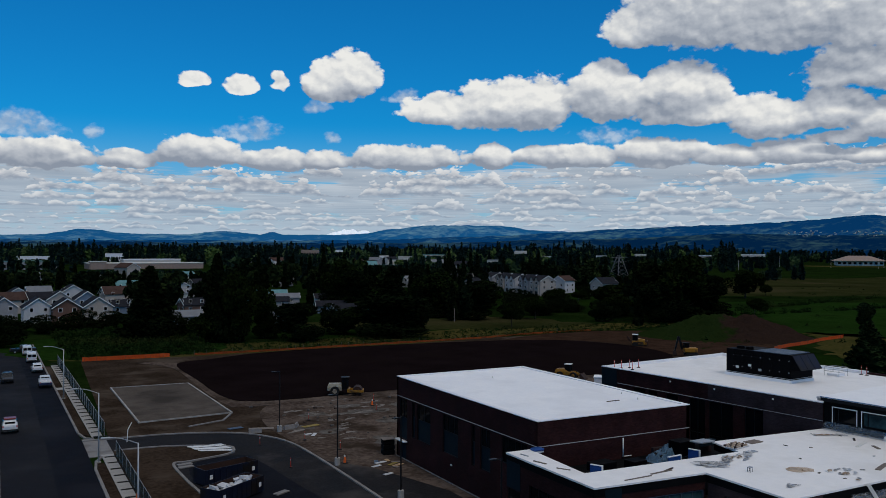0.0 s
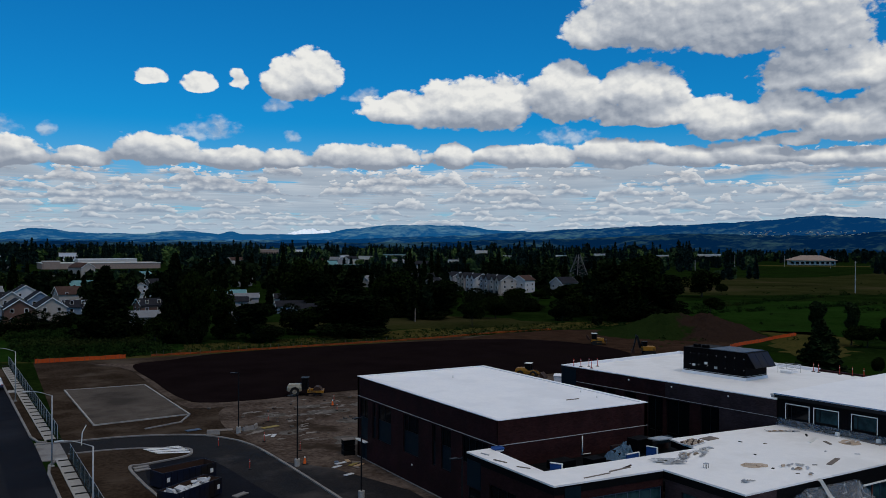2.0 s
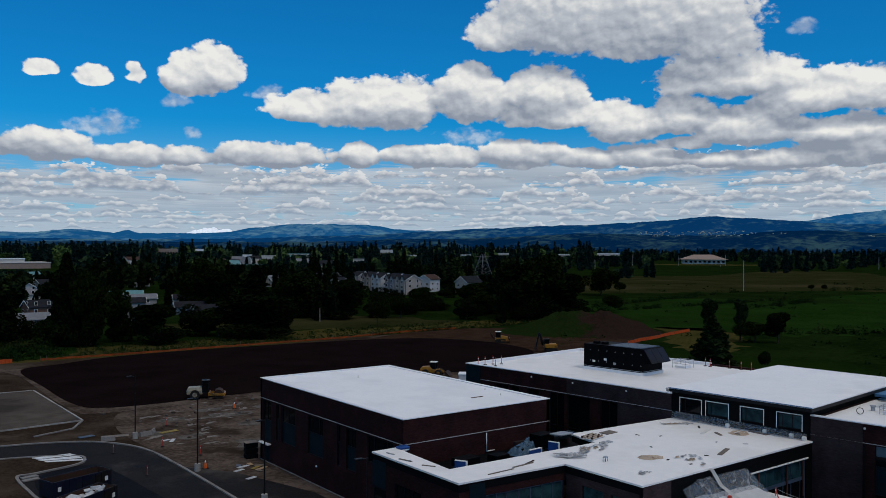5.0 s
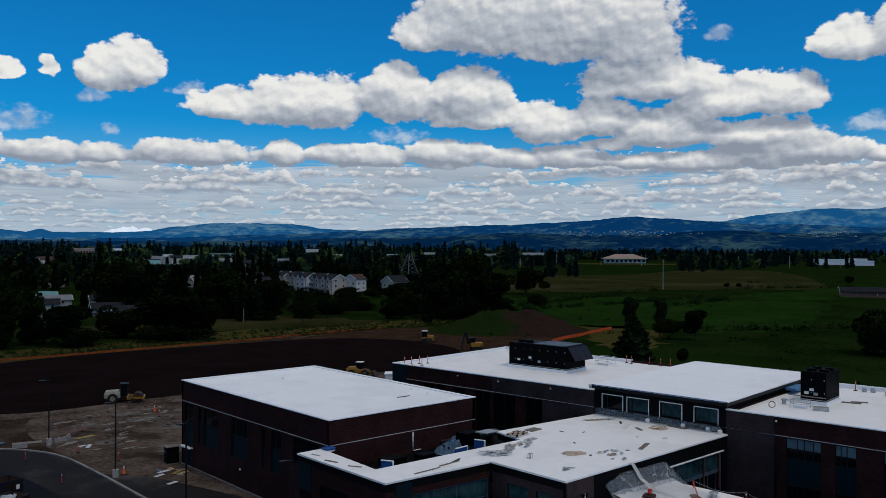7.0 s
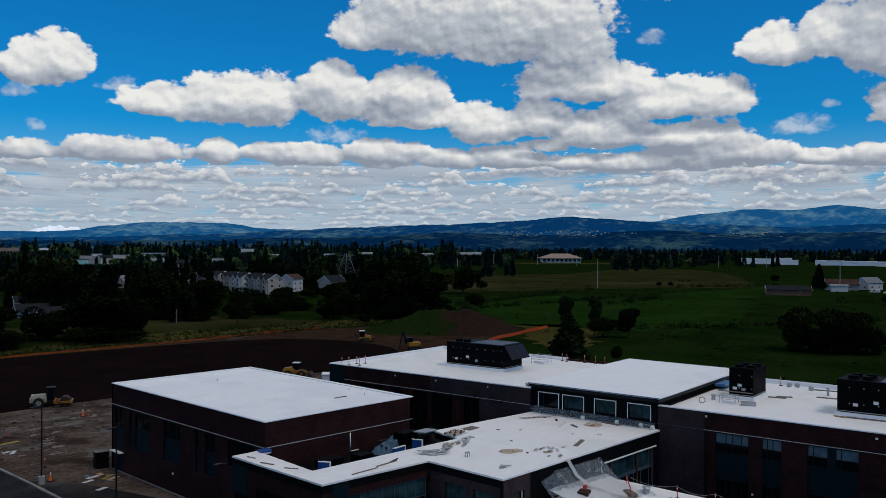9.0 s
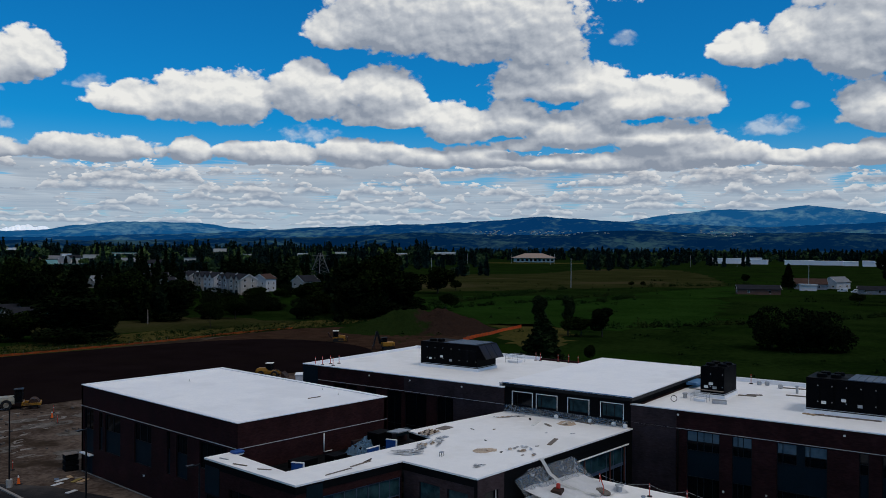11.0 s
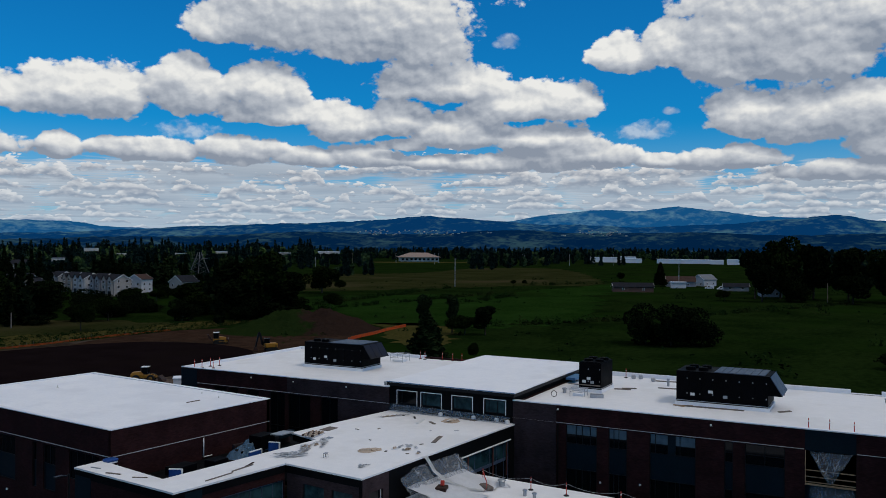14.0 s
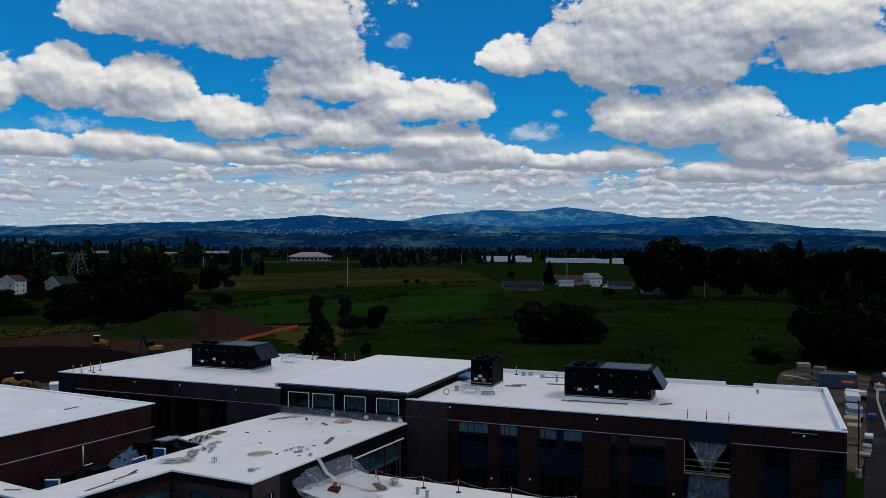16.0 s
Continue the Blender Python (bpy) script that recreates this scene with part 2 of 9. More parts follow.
# ---- materials ----
def paint(name, a, b, scale=1.0, rough=0.8, fine=6.0, metal=0.0, bump=0.15, third=None, spec=0.3, big=0.12, space="Object"):
    """Two tones mixed by noise at two scales, with fine relief. third: a stain colour in larger blots."""
    mt = bpy.data.materials.new(name)
    mt.use_nodes = True
    mt.node_tree.nodes.clear()
    n = Net(mt.node_tree)
    co = n.node("ShaderNodeTexCoord").outputs[space]
    grain = n.noise(co, scale * fine, 5.0, 0.6)
    coarse = n.noise(co, scale, 4.0, 0.55)
    f = n.ramp(n.m("ADD", n.m("MULTIPLY", grain, 0.5), n.m("MULTIPLY", coarse, 0.5)), 0.36, 0.64)
    col = n.mix(f, a, b)
    if third:
        blot = n.ramp(n.noise(co, scale * big, 5.0, 0.6), 0.5, 0.66)
        col = n.mix(blot, col, third)
    bs = n.node("ShaderNodeBsdfPrincipled")
    n.put(bs.inputs["Base Color"], col)
    n.put(bs.inputs["Roughness"], n.ramp(coarse, 0.3, 0.7, rough * 0.85, min(1.0, rough * 1.1)))
    bs.inputs["Metallic"].default_value = metal
    bs.inputs["Specular IOR Level"].default_value = spec
    if bump:
        bp = n.node("ShaderNodeBump")
        bp.inputs["Strength"].default_value = bump
        bp.inputs["Distance"].default_value = 0.5 / (scale * fine)
        n.put(bp.inputs["Height"], grain)
        n.put(bs.inputs["Normal"], bp.outputs[0])
    n.put(n.node("ShaderNodeOutputMaterial").inputs[0], bs.outputs[0])
    return mt


M = {}
M["roof_white"] = paint("roof_membrane", (0.84, 0.845, 0.86), (0.90, 0.90, 0.905), 0.5, 0.55, 8, bump=0.05, third=(0.80, 0.805, 0.82), big=0.3)
M["roof_used"] = paint("roof_membrane_in_work", (0.80, 0.795, 0.79), (0.86, 0.85, 0.84), 1.1, 0.6, 9, bump=0.06, third=(0.765, 0.755, 0.74), big=0.16)
M["cap_white"] = paint("parapet_cap", (0.78, 0.79, 0.82), (0.84, 0.85, 0.87), 1.0, 0.5, 6, bump=0.03)
M["black_wrap"] = paint("black_weather_barrier", (0.0025, 0.003, 0.0035), (0.005, 0.0055, 0.0065), 0.8, 0.75, 9, bump=0.1, spec=0.05)
M["teal"] = paint("dark_teal_panel", (0.0028, 0.0098, 0.0150), (0.0046, 0.0140, 0.0205), 0.5, 0.6, 10, bump=0.03, spec=0.1)
M["trim_dark"] = paint("dark_metal_trim", (0.006, 0.007, 0.009), (0.012, 0.013, 0.015), 1.0, 0.5, 8, bump=0.03, spec=0.12)
M["trim_white"] = paint("white_trim", (0.74, 0.75, 0.73), (0.84, 0.84, 0.82), 1.0, 0.5, 8, bump=0.03)
M["stud_red"] = paint("red_lead_steel", (0.07, 0.022, 0.016), (0.12, 0.04, 0.03), 1.0, 0.6, 8, bump=0.03)
M["blue_sheet"] = paint("blue_membrane", (0.03, 0.12, 0.26), (0.08, 0.2, 0.36), 1.5, 0.5, 6, bump=0.1)
M["string"] = paint("pale_string_course", (0.34, 0.32, 0.31), (0.46, 0.44, 0.43), 1.0, 0.7, 8)
M["asphalt"] = paint("fresh_asphalt", (0.0040, 0.0043, 0.0072), (0.0078, 0.0084, 0.0125), 0.25, 0.9, 30, bump=0.3, third=(0.0135, 0.014, 0.0185), big=0.25, spec=0.05)
M["asphalt_dusty"] = paint("dusty_asphalt", (0.009, 0.009, 0.0105), (0.021, 0.0198, 0.0208), 0.2, 0.9, 20, bump=0.3, third=(0.056, 0.050, 0.047), big=0.35, spec=0.05)
M["concrete"] = paint("pale_concrete", (0.26, 0.25, 0.235), (0.36, 0.35, 0.33), 0.7, 0.85, 9, third=(0.21, 0.20, 0.185), big=0.4)
M["kerb"] = paint("kerb_concrete", (0.16, 0.15, 0.145), (0.22, 0.21, 0.20), 0.7, 0.85, 9, third=(0.12, 0.11, 0.10), big=0.4)
M["gravel"] = paint("grey_gravel", (0.064, 0.054, 0.047), (0.100, 0.087, 0.077), 0.4, 0.95, 25, bump=0.5, third=(0.044, 0.039, 0.035), big=0.25, spec=0.0)
M["mud"] = paint("brown_soil", (0.020, 0.014, 0.010), (0.050, 0.036, 0.027), 0.15, 0.95, 14, bump=0.6, third=(0.070, 0.055, 0.043), big=0.5, spec=0.0)
M["mud_pale"] = paint("trampled_pale_soil", (0.040, 0.028, 0.0225), (0.118, 0.092, 0.077), 0.16, 0.95, 10, bump=0.5, third=(0.034, 0.025, 0.019), big=0.8, spec=0.0)
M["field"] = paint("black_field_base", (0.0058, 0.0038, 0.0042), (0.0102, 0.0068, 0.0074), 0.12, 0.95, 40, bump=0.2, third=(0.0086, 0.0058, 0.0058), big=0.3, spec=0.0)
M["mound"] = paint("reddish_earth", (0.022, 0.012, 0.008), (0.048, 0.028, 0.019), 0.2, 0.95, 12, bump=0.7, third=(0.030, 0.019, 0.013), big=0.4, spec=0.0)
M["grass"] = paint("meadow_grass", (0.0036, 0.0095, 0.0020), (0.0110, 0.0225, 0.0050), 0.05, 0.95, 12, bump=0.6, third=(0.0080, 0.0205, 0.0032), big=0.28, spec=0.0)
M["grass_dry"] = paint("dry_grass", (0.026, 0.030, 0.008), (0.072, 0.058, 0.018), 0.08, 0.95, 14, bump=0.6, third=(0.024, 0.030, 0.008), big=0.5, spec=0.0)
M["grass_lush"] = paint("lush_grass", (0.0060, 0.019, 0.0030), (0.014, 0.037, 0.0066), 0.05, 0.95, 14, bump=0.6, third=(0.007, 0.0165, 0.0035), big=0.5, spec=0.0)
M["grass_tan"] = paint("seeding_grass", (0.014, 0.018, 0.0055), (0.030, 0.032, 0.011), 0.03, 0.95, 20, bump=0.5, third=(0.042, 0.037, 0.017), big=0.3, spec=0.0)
M["orange"] = paint("orange_safety_mesh", (0.70, 0.105, 0.014), (0.82, 0.16, 0.025), 2.0, 0.7, 6, bump=0.1)
M["bark"] = paint("bark", (0.02, 0.015, 0.01), (0.045, 0.035, 0.026), 1.5, 0.95, 8, bump=0.6)
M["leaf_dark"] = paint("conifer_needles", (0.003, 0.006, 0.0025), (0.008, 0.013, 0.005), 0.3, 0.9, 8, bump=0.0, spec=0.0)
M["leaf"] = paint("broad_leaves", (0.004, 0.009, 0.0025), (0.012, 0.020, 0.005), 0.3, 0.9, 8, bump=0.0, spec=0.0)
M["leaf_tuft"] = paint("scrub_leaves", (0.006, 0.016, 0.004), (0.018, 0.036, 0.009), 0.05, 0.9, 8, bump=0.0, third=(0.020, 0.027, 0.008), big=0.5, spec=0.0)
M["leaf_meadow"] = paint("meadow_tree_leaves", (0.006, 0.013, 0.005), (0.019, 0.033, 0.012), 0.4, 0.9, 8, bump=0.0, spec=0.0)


def brick_paint(name, a, b, joint):
    mt = bpy.data.materials.new(name)
    mt.use_nodes = True
    mt.node_tree.nodes.clear()
    n = Net(mt.node_tree)
    co = n.node("ShaderNodeTexCoord").outputs["Object"]
    sp = n.node("ShaderNodeSeparateXYZ")
    n.put(sp.inputs[0], co)
    run = n.xyz(n.m("ADD", sp.outputs[0], sp.outputs[1]), sp.outputs[2], 0.0)
    bk = n.node("ShaderNodeTexBrick")
    n.put(bk.inputs["Vector"], run)
    for k, v in (("Scale", 1.0), ("Mortar Size", 0.008), ("Brick Width", 0.30), ("Row Height", 0.10)):
        bk.inputs[k].default_value = v
    for k, v in (("Color1", a), ("Color2", b), ("Mortar", joint)):
        bk.inputs[k].default_value = (*v, 1)
    stain = n.noise(co, 0.35, 5.0, 0.6)
    tone = n.mix(n.ramp(stain, 0.35, 0.7), (0.72, 0.70, 0.70), (1.25, 1.2, 1.2))
    col = n.mix(1.0, bk.outputs[0], tone, "MULTIPLY")
    bs = n.node("ShaderNodeBsdfPrincipled")
    n.put(bs.inputs["Base Color"], col)
    n.put(bs.inputs["Roughness"], n.ramp(stain, 0.3, 0.7, 0.62, 0.85))
    bs.inputs["Specular IOR Level"].default_value = 0.04
    bp = n.node("ShaderNodeBump")
    bp.inputs["Strength"].default_value, bp.inputs["Distance"].default_value = 0.4, 0.01
    n.put(bp.inputs["Height"], n.m("SUBTRACT", 1.0, bk.outputs[1]))
    n.put(bs.inputs["Normal"], bp.outputs[0])
    n.put(n.node("ShaderNodeOutputMaterial").inputs[0], bs.outputs[0])
    return mt


M["brick"] = brick_paint("dark_plum_brick", (0.024, 0.0092, 0.0095), (0.037, 0.0155, 0.0155), (0.025, 0.014, 0.014))
M["brick_grey"] = brick_paint("grey_plum_brick", (0.034, 0.024, 0.0265), (0.048, 0.036, 0.039), (0.036, 0.028, 0.030))


def glass_paint(name, tint=(0.02, 0.03, 0.035), rough=0.06):
    """Opaque window glass; the dark of an unlit room is put into its base colour."""
    mt = bpy.data.materials.new(name)
    mt.use_nodes = True
    bs = mt.node_tree.nodes["Principled BSDF"]
    bs.inputs["Base Color"].default_value = (*tint, 1)
    bs.inputs["Roughness"].default_value = rough
    bs.inputs["Specular IOR Level"].default_value = 0.18
    bs.inputs["IOR"].default_value = 1.5
    return mt


M["glass"] = glass_paint("window_glass", (0.003, 0.0045, 0.006))


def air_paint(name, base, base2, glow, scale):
    """Distant slopes: forest tones, with the blue light of the air in front of them added as emission."""
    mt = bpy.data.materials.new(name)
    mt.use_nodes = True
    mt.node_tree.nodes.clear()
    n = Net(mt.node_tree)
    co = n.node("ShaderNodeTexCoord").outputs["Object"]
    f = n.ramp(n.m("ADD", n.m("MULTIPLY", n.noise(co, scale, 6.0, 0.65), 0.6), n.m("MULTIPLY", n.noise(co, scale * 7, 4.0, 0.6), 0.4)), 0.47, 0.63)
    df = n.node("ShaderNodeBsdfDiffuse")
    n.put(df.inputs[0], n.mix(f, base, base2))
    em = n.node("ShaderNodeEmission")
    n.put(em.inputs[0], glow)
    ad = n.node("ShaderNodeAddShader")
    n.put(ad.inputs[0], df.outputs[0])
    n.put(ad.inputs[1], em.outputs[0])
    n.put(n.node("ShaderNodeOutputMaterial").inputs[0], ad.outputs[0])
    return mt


# ---- mesh helpers ----
def box(bm, x0, x1, y0, y1, z0, z1, bevel=0.0):
    vs = [bm.verts.new((x, y, z)) for z in (z0, z1) for y in (y0, y1) for x in (x0, x1)]
    fs = [bm.faces.new([vs[i] for i in q]) for q in ((0, 2, 3, 1), (4, 5, 7, 6), (0, 1, 5, 4), (2, 6, 7, 3), (0, 4, 6, 2), (1, 3, 7, 5))]
    if bevel:
        es = {e for f in fs for e in f.edges}
        bmesh.ops.bevel(bm, geom=list(es), offset=bevel, segments=1, affect="EDGES")
    return vs


def tube(bm, a, b, r0, r1=None, n=8, caps=True):
    """A round bar from a to b."""
    a, b = Vector(a), Vector(b)
    r1 = r0 if r1 is None else r1
    q = (b - a).to_track_quat("Z", "Y")
    rings = []
    for p, r in ((a, r0), (b, r1)):
        rings.append([bm.verts.new(p + q @ Vector((r * math.cos(k * math.tau / n), r * math.sin(k * math.tau / n), 0))) for k in range(n)])
    for k in range(n):
        bm.faces.new((rings[0][k], rings[0][(k + 1) % n], rings[1][(k + 1) % n], rings[1][k]))
    if caps:
        bm.faces.new(rings[0][::-1])
        bm.faces.new(rings[1])


def prism(bm, outline, z0, z1):
    """A flat-topped slab with the given outline (counter-clockwise)."""
    lo = [bm.verts.new((x, y, z0)) for x, y in outline]
    hi = [bm.verts.new((x, y, z1)) for x, y in outline]
    bm.faces.new(hi)
    bm.faces.new(lo[::-1])
    k = len(outline)
    for i in range(k):
        bm.faces.new((lo[i], lo[(i + 1) % k], hi[(i + 1) % k], hi[i]))


def wedge(bm, pts_lo, pts_hi):
    """A solid between two loops of as many points."""
    lo = [bm.verts.new(p) for p in pts_lo]
    hi = [bm.verts.new(p) for p in pts_hi]
    bm.faces.new(hi)
    bm.faces.new(lo[::-1])
    k = len(lo)
    for i in range(k):
        bm.faces.new((lo[i], lo[(i + 1) % k], hi[(i + 1) % k], hi[i]))


def mesh_of(name, bm, material, smooth=False):
    me = bpy.data.meshes.new(name)
    bmesh.ops.recalc_face_normals(bm, faces=bm.faces)
    bm.to_mesh(me)
    bm.free()
    me.materials.append(material)
    if smooth:
        for p in me.polygons:
            p.use_smooth = True
    return me


def part(name, bm, material, parent=None, label="", smooth=False):
    ob = new(name, mesh_of(name, bm, material, smooth))
    ob.parent = parent
    if label:
        tagged(ob, label)
    return ob


def share(name, mesh, parent, m):
    """One more piece on a mesh that is there already."""
    ob = new(name, mesh)
    ob.parent = parent
    ob.matrix_basis = m
    return ob


def thing(name, m, label, category, group="", kind=""):
    ob = new(name)
    ob.empty_display_size = 0.3
    ob.matrix_basis = m
    return tagged(ob, label, category, group, kind)


def facade(bm, x0, x1, z0, z1, y0, y1, holes):
    """A wall along x between depths y0 and y1 with rectangular holes (x0, x1, z0, z1) right through it."""
    xs = sorted({x0, x1, *(v for h in holes for v in h[:2] if x0 < v < x1)})
    for a, b in zip(xs, xs[1:]):
        mid = (a + b) / 2
        cuts = sorted((max(z0, h[2]), min(z1, h[3])) for h in holes if h[0] < mid < h[1])
        z = z0
        for c0, c1 in cuts:
            if c0 > z:
                box(bm, a, b, y0, y1, z, c0)
            z = max(z, c1)
        if z < z1:
            box(bm, a, b, y0, y1, z, z1)
    bmesh.ops.remove_doubles(bm, verts=bm.verts, dist=0.0005)


def sheet(name, outline, z, material, label, kind="structure", depth=0.3):
    bm = bmesh.new()
    prism(bm, outline, z - depth, z)
    ob = new(name, mesh_of(name, bm, material))
    return tagged(ob, label, name.split("_")[0], kind=kind)


def ragged(outline, amp, size):
    """An outline with uneven, grown edges."""
    out = []
    n = len(outline)
    for i in range(n):
        a, b = Vector(outline[i]), Vector(outline[(i + 1) % n])
        k = max(1, int((b - a).length / size))
        for j in range(k):
            p = a.lerp(b, j / k)
            q = Vector((p.x / (size * 3), p.y / (size * 3), 0.0))
            out.append((p.x + amp * noise.fractal(q, 1.0, 2.0, 3), p.y + amp * noise.fractal(q + Vector((9, 4, 2)), 1.0, 2.0, 3)))
    return out


def spline(points, steps=8, closed=True):
    """A smooth outline through a few corner points."""
    out, n = [], len(points)
    for i in range(n if closed else n - 1):
        p = [Vector(points[(i + k) % n] if closed else points[min(max(i + k, 0), n - 1)]) for k in (-1, 0, 1, 2)]
        for s in range(steps):
            t = s / steps
            out.append(tuple(0.5 * (2 * p[1] + (p[2] - p[0]) * t + (2 * p[0] - 5 * p[1] + 4 * p[2] - p[3]) * t * t + (3 * p[1] - p[0] - 3 * p[2] + p[3]) * t ** 3)))
    if not closed:
        out.append(tuple(points[-1]))
    return out


# ---- ground ----
bm = bmesh.new()
bmesh.ops.create_circle(bm, cap_ends=True, segments=96, radius=4900)
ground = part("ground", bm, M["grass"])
tagged(ground, "wide dark green meadow that runs out to the hills", "ground", kind="structure")
sheet("pavement_works", [(13, 60), (60, 60), (120, 60), (140, 120), (146, 172), (136, 200), (60, 199), (16, 199), (12.8, 116)], 0.02, M["mud"], "bare brown soil of a building site, rutted", depth=0.1)
sheet("pavement_yard", spline([(34.5, 70), (44, 70), (62, 90), (100, 110), (122, 128), (60, 136), (40, 132), (33.5, 118), (34, 95)]), 0.05, M["mud_pale"], "pale trampled soil with chalky puddles", depth=0.1)
FIELD = [(33.6, 184), (33.0, 160), (33.0, 143), (35, 135.5), (42, 133.2), (62, 134), (90, 133), (120, 134), (137, 146), (142.5, 160), (141, 175), (134, 186), (121, 192), (100, 195), (75, 196.5), (55, 195), (42, 189)]
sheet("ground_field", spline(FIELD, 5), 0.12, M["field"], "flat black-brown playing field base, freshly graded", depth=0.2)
sheet("ground_verge", spline([(14, 199), (60, 195.5), (100, 197), (140, 202), (175, 203), (205, 214), (172, 222), (140, 228), (82, 217), (45, 217), (14, 212)], 4), 0.03, M["grass_dry"], "strip of dry yellow grass", depth=0.1)
sheet("ground_dirt", spline([(120, 192), (136, 186), (143, 172), (140, 150), (132, 120), (150, 128), (178, 148), (200, 160), (192, 182), (160, 202), (138, 201)], 5), 0.06, M["mound"], "reddish bare earth, driven over by machines", depth=0.1)

# ---- building blocks ----
WALL = Matrix(((0.1094, 0.994, 0, 74.1), (-0.994, 0.1094, 0, 41.7), (0, 0, 1, 0), (0, 0, 0, 1)))   # the main block's own axes: along its front, into it, up


# ---- the school buildings ----
def film_paint(name, tint, rough=0.25, alpha=0.5):
    """Thin translucent plastic sheet, folded."""
    mt = bpy.data.materials.new(name)
    mt.use_nodes = True
    mt.node_tree.nodes.clear()
    n = Net(mt.node_tree)
    co = n.node("ShaderNodeTexCoord").outputs["Object"]
    sq = n.node("ShaderNodeMapping")
    n.put(sq.inputs[0], co)
    sq.inputs["Scale"].default_value = (1.3, 1.3, 0.6)
    crease = n.noise(sq.outputs[0], 0.9, 2.0, 0.4)
    fold = n.m("SUBTRACT", 1.0, n.m("MULTIPLY", n.m("ABSOLUTE", n.m("SUBTRACT", crease, 0.5)), 22.0), clamp=True)
    bs = n.node("ShaderNodeBsdfPrincipled")
    n.put(bs.inputs["Base Color"], n.mix(fold, tint, tuple(min(1.0, c * 1.3) for c in tint)))
    bs.inputs["Roughness"].default_value = rough
    bp = n.node("ShaderNodeBump")
    bp.inputs["Strength"].default_value, bp.inputs["Distance"].default_value = 0.3, 0.1
    n.put(bp.inputs["Height"], fold)
    n.put(bs.inputs["Normal"], bp.outputs[0])
    tr = n.node("ShaderNodeBsdfTransparent")
    mx = n.node("ShaderNodeMixShader")
    n.put(mx.inputs[0], n.ramp(fold, 0.3, 1.0, max(0.0, alpha - 0.04), min(1.0, alpha + 0.14)))
    n.put(mx.inputs[1], tr.outputs[0])
    n.put(mx.inputs[2], bs.outputs[0])
    n.put(n.node("ShaderNodeOutputMaterial").inputs[0], mx.outputs[0])
    return mt


M["film"] = film_paint("clear_plastic_sheet", (0.30, 0.35, 0.40), 0.2, 0.30)
M["film_white"] = film_paint("milky_plastic_sheet", (0.50, 0.54, 0.58), 0.22, 0.26)
# the inside seen through these panes, daylit in the pale ones, is painted on
M["glass_pale"] = paint("daylit_pane_glass", (0.060, 0.105, 0.135), (0.105, 0.165, 0.20), 0.5, 0.3, 3, bump=0.02, spec=0.08)
M["glass_teal"] = paint("teal_window_glass", (0.005, 0.017, 0.022), (0.024, 0.066, 0.078), 0.35, 0.3, 3, bump=0.02, spec=0.06)
M["black_metal"] = paint("black_enamelled_steel", (0.0014, 0.0016, 0.0022), (0.003, 0.0034, 0.0045), 0.6, 0.6, 10, bump=0.02, spec=0.03)
M["steel"] = paint("galvanised_steel", (0.30, 0.32, 0.34), (0.42, 0.44, 0.46), 1.2, 0.4, 6, metal=0.6, bump=0.05)
M["blue_steel"] = paint("blue_grey_steel", (0.036, 0.058, 0.092), (0.058, 0.088, 0.135), 0.8, 0.5, 8, metal=0.0, bump=0.03, spec=0.3)
M["wood"] = paint("raw_plywood", (0.30, 0.20, 0.11), (0.42, 0.29, 0.17), 1.0, 0.8, 9, bump=0.1)
M["wood_grey"] = paint("weathered_board", (0.12, 0.10, 0.085), (0.19, 0.16, 0.135), 1.0, 0.85, 9, bump=0.1)
M["red"] = paint("red_plastic", (0.40, 0.03, 0.02), (0.52, 0.05, 0.03), 2.0, 0.5, 6, bump=0.05)
M["blue_bright"] = paint("bright_blue_panel", (0.012, 0.055, 0.20), (0.02, 0.08, 0.28), 1.2, 0.5, 6, bump=0.05)
M["rubber"] = paint("black_rubber", (0.008, 0.008, 0.008), (0.016, 0.016, 0.016), 3, 0.8, 6, bump=0.2, spec=0.2)
M["plate_white"] = paint("white_enamel", (0.66, 0.66, 0.64), (0.76, 0.76, 0.74), 2, 0.4, 6, bump=0.03)


def wall(parent, name, m, length, z0, z1, holes, material, thick=0.35):
    """A wall from m's origin along its x axis; its inside lies towards +y."""
    bm = bmesh.new()
    facade(bm, 0.0, length, z0, z1, 0.0, thick, holes)
    ob = part(name, bm, material, parent)
    ob.matrix_basis = m
    return ob


def window(parent, m, x0, x1, rows, bars=(), set_back=0.16, frame_mat="trim_dark", edge=0.07):
    """A framed window in a wall. rows: (z0, z1, kind) from below, kind glass, pale or panel; bars: x of upright bars, as shares of the width."""
    bm = bmesh.new()
    holes = []
    for i, r in enumerate(rows):
        cuts = [x0] + [x0 + (x1 - x0) * q for q in (bars if r[2] != "panel" else ())] + [x1]
        for k, (u, v) in enumerate(zip(cuts, cuts[1:])):
            a = u + (edge if k == 0 else 0.03)
            b = v - (edge if k == len(cuts) - 2 else 0.03)
            holes.append((a, b, r[0] + (edge if i == 0 else edge / 2), r[1] - (edge if i == len(rows) - 1 else edge / 2)))
    facade(bm, x0, x1, rows[0][0], rows[-1][1], set_back - 0.05, set_back + 0.07, holes)
    fr = part("window", bm, M[frame_mat], parent)
    fr.matrix_basis = m
    for a, b, kind in rows:
        bm = bmesh.new()
        box(bm, x0 + 0.02, x1 - 0.02, set_back, set_back + 0.03, a + 0.02, b - 0.02)
        mt = {"glass": M["glass"], "pale": M["glass_pale"], "teal": M["glass_teal"], "panel": M["teal"]}[kind]
        part("spandrel_panel" if kind == "panel" else "pane", bm, mt, fr)
    return fr


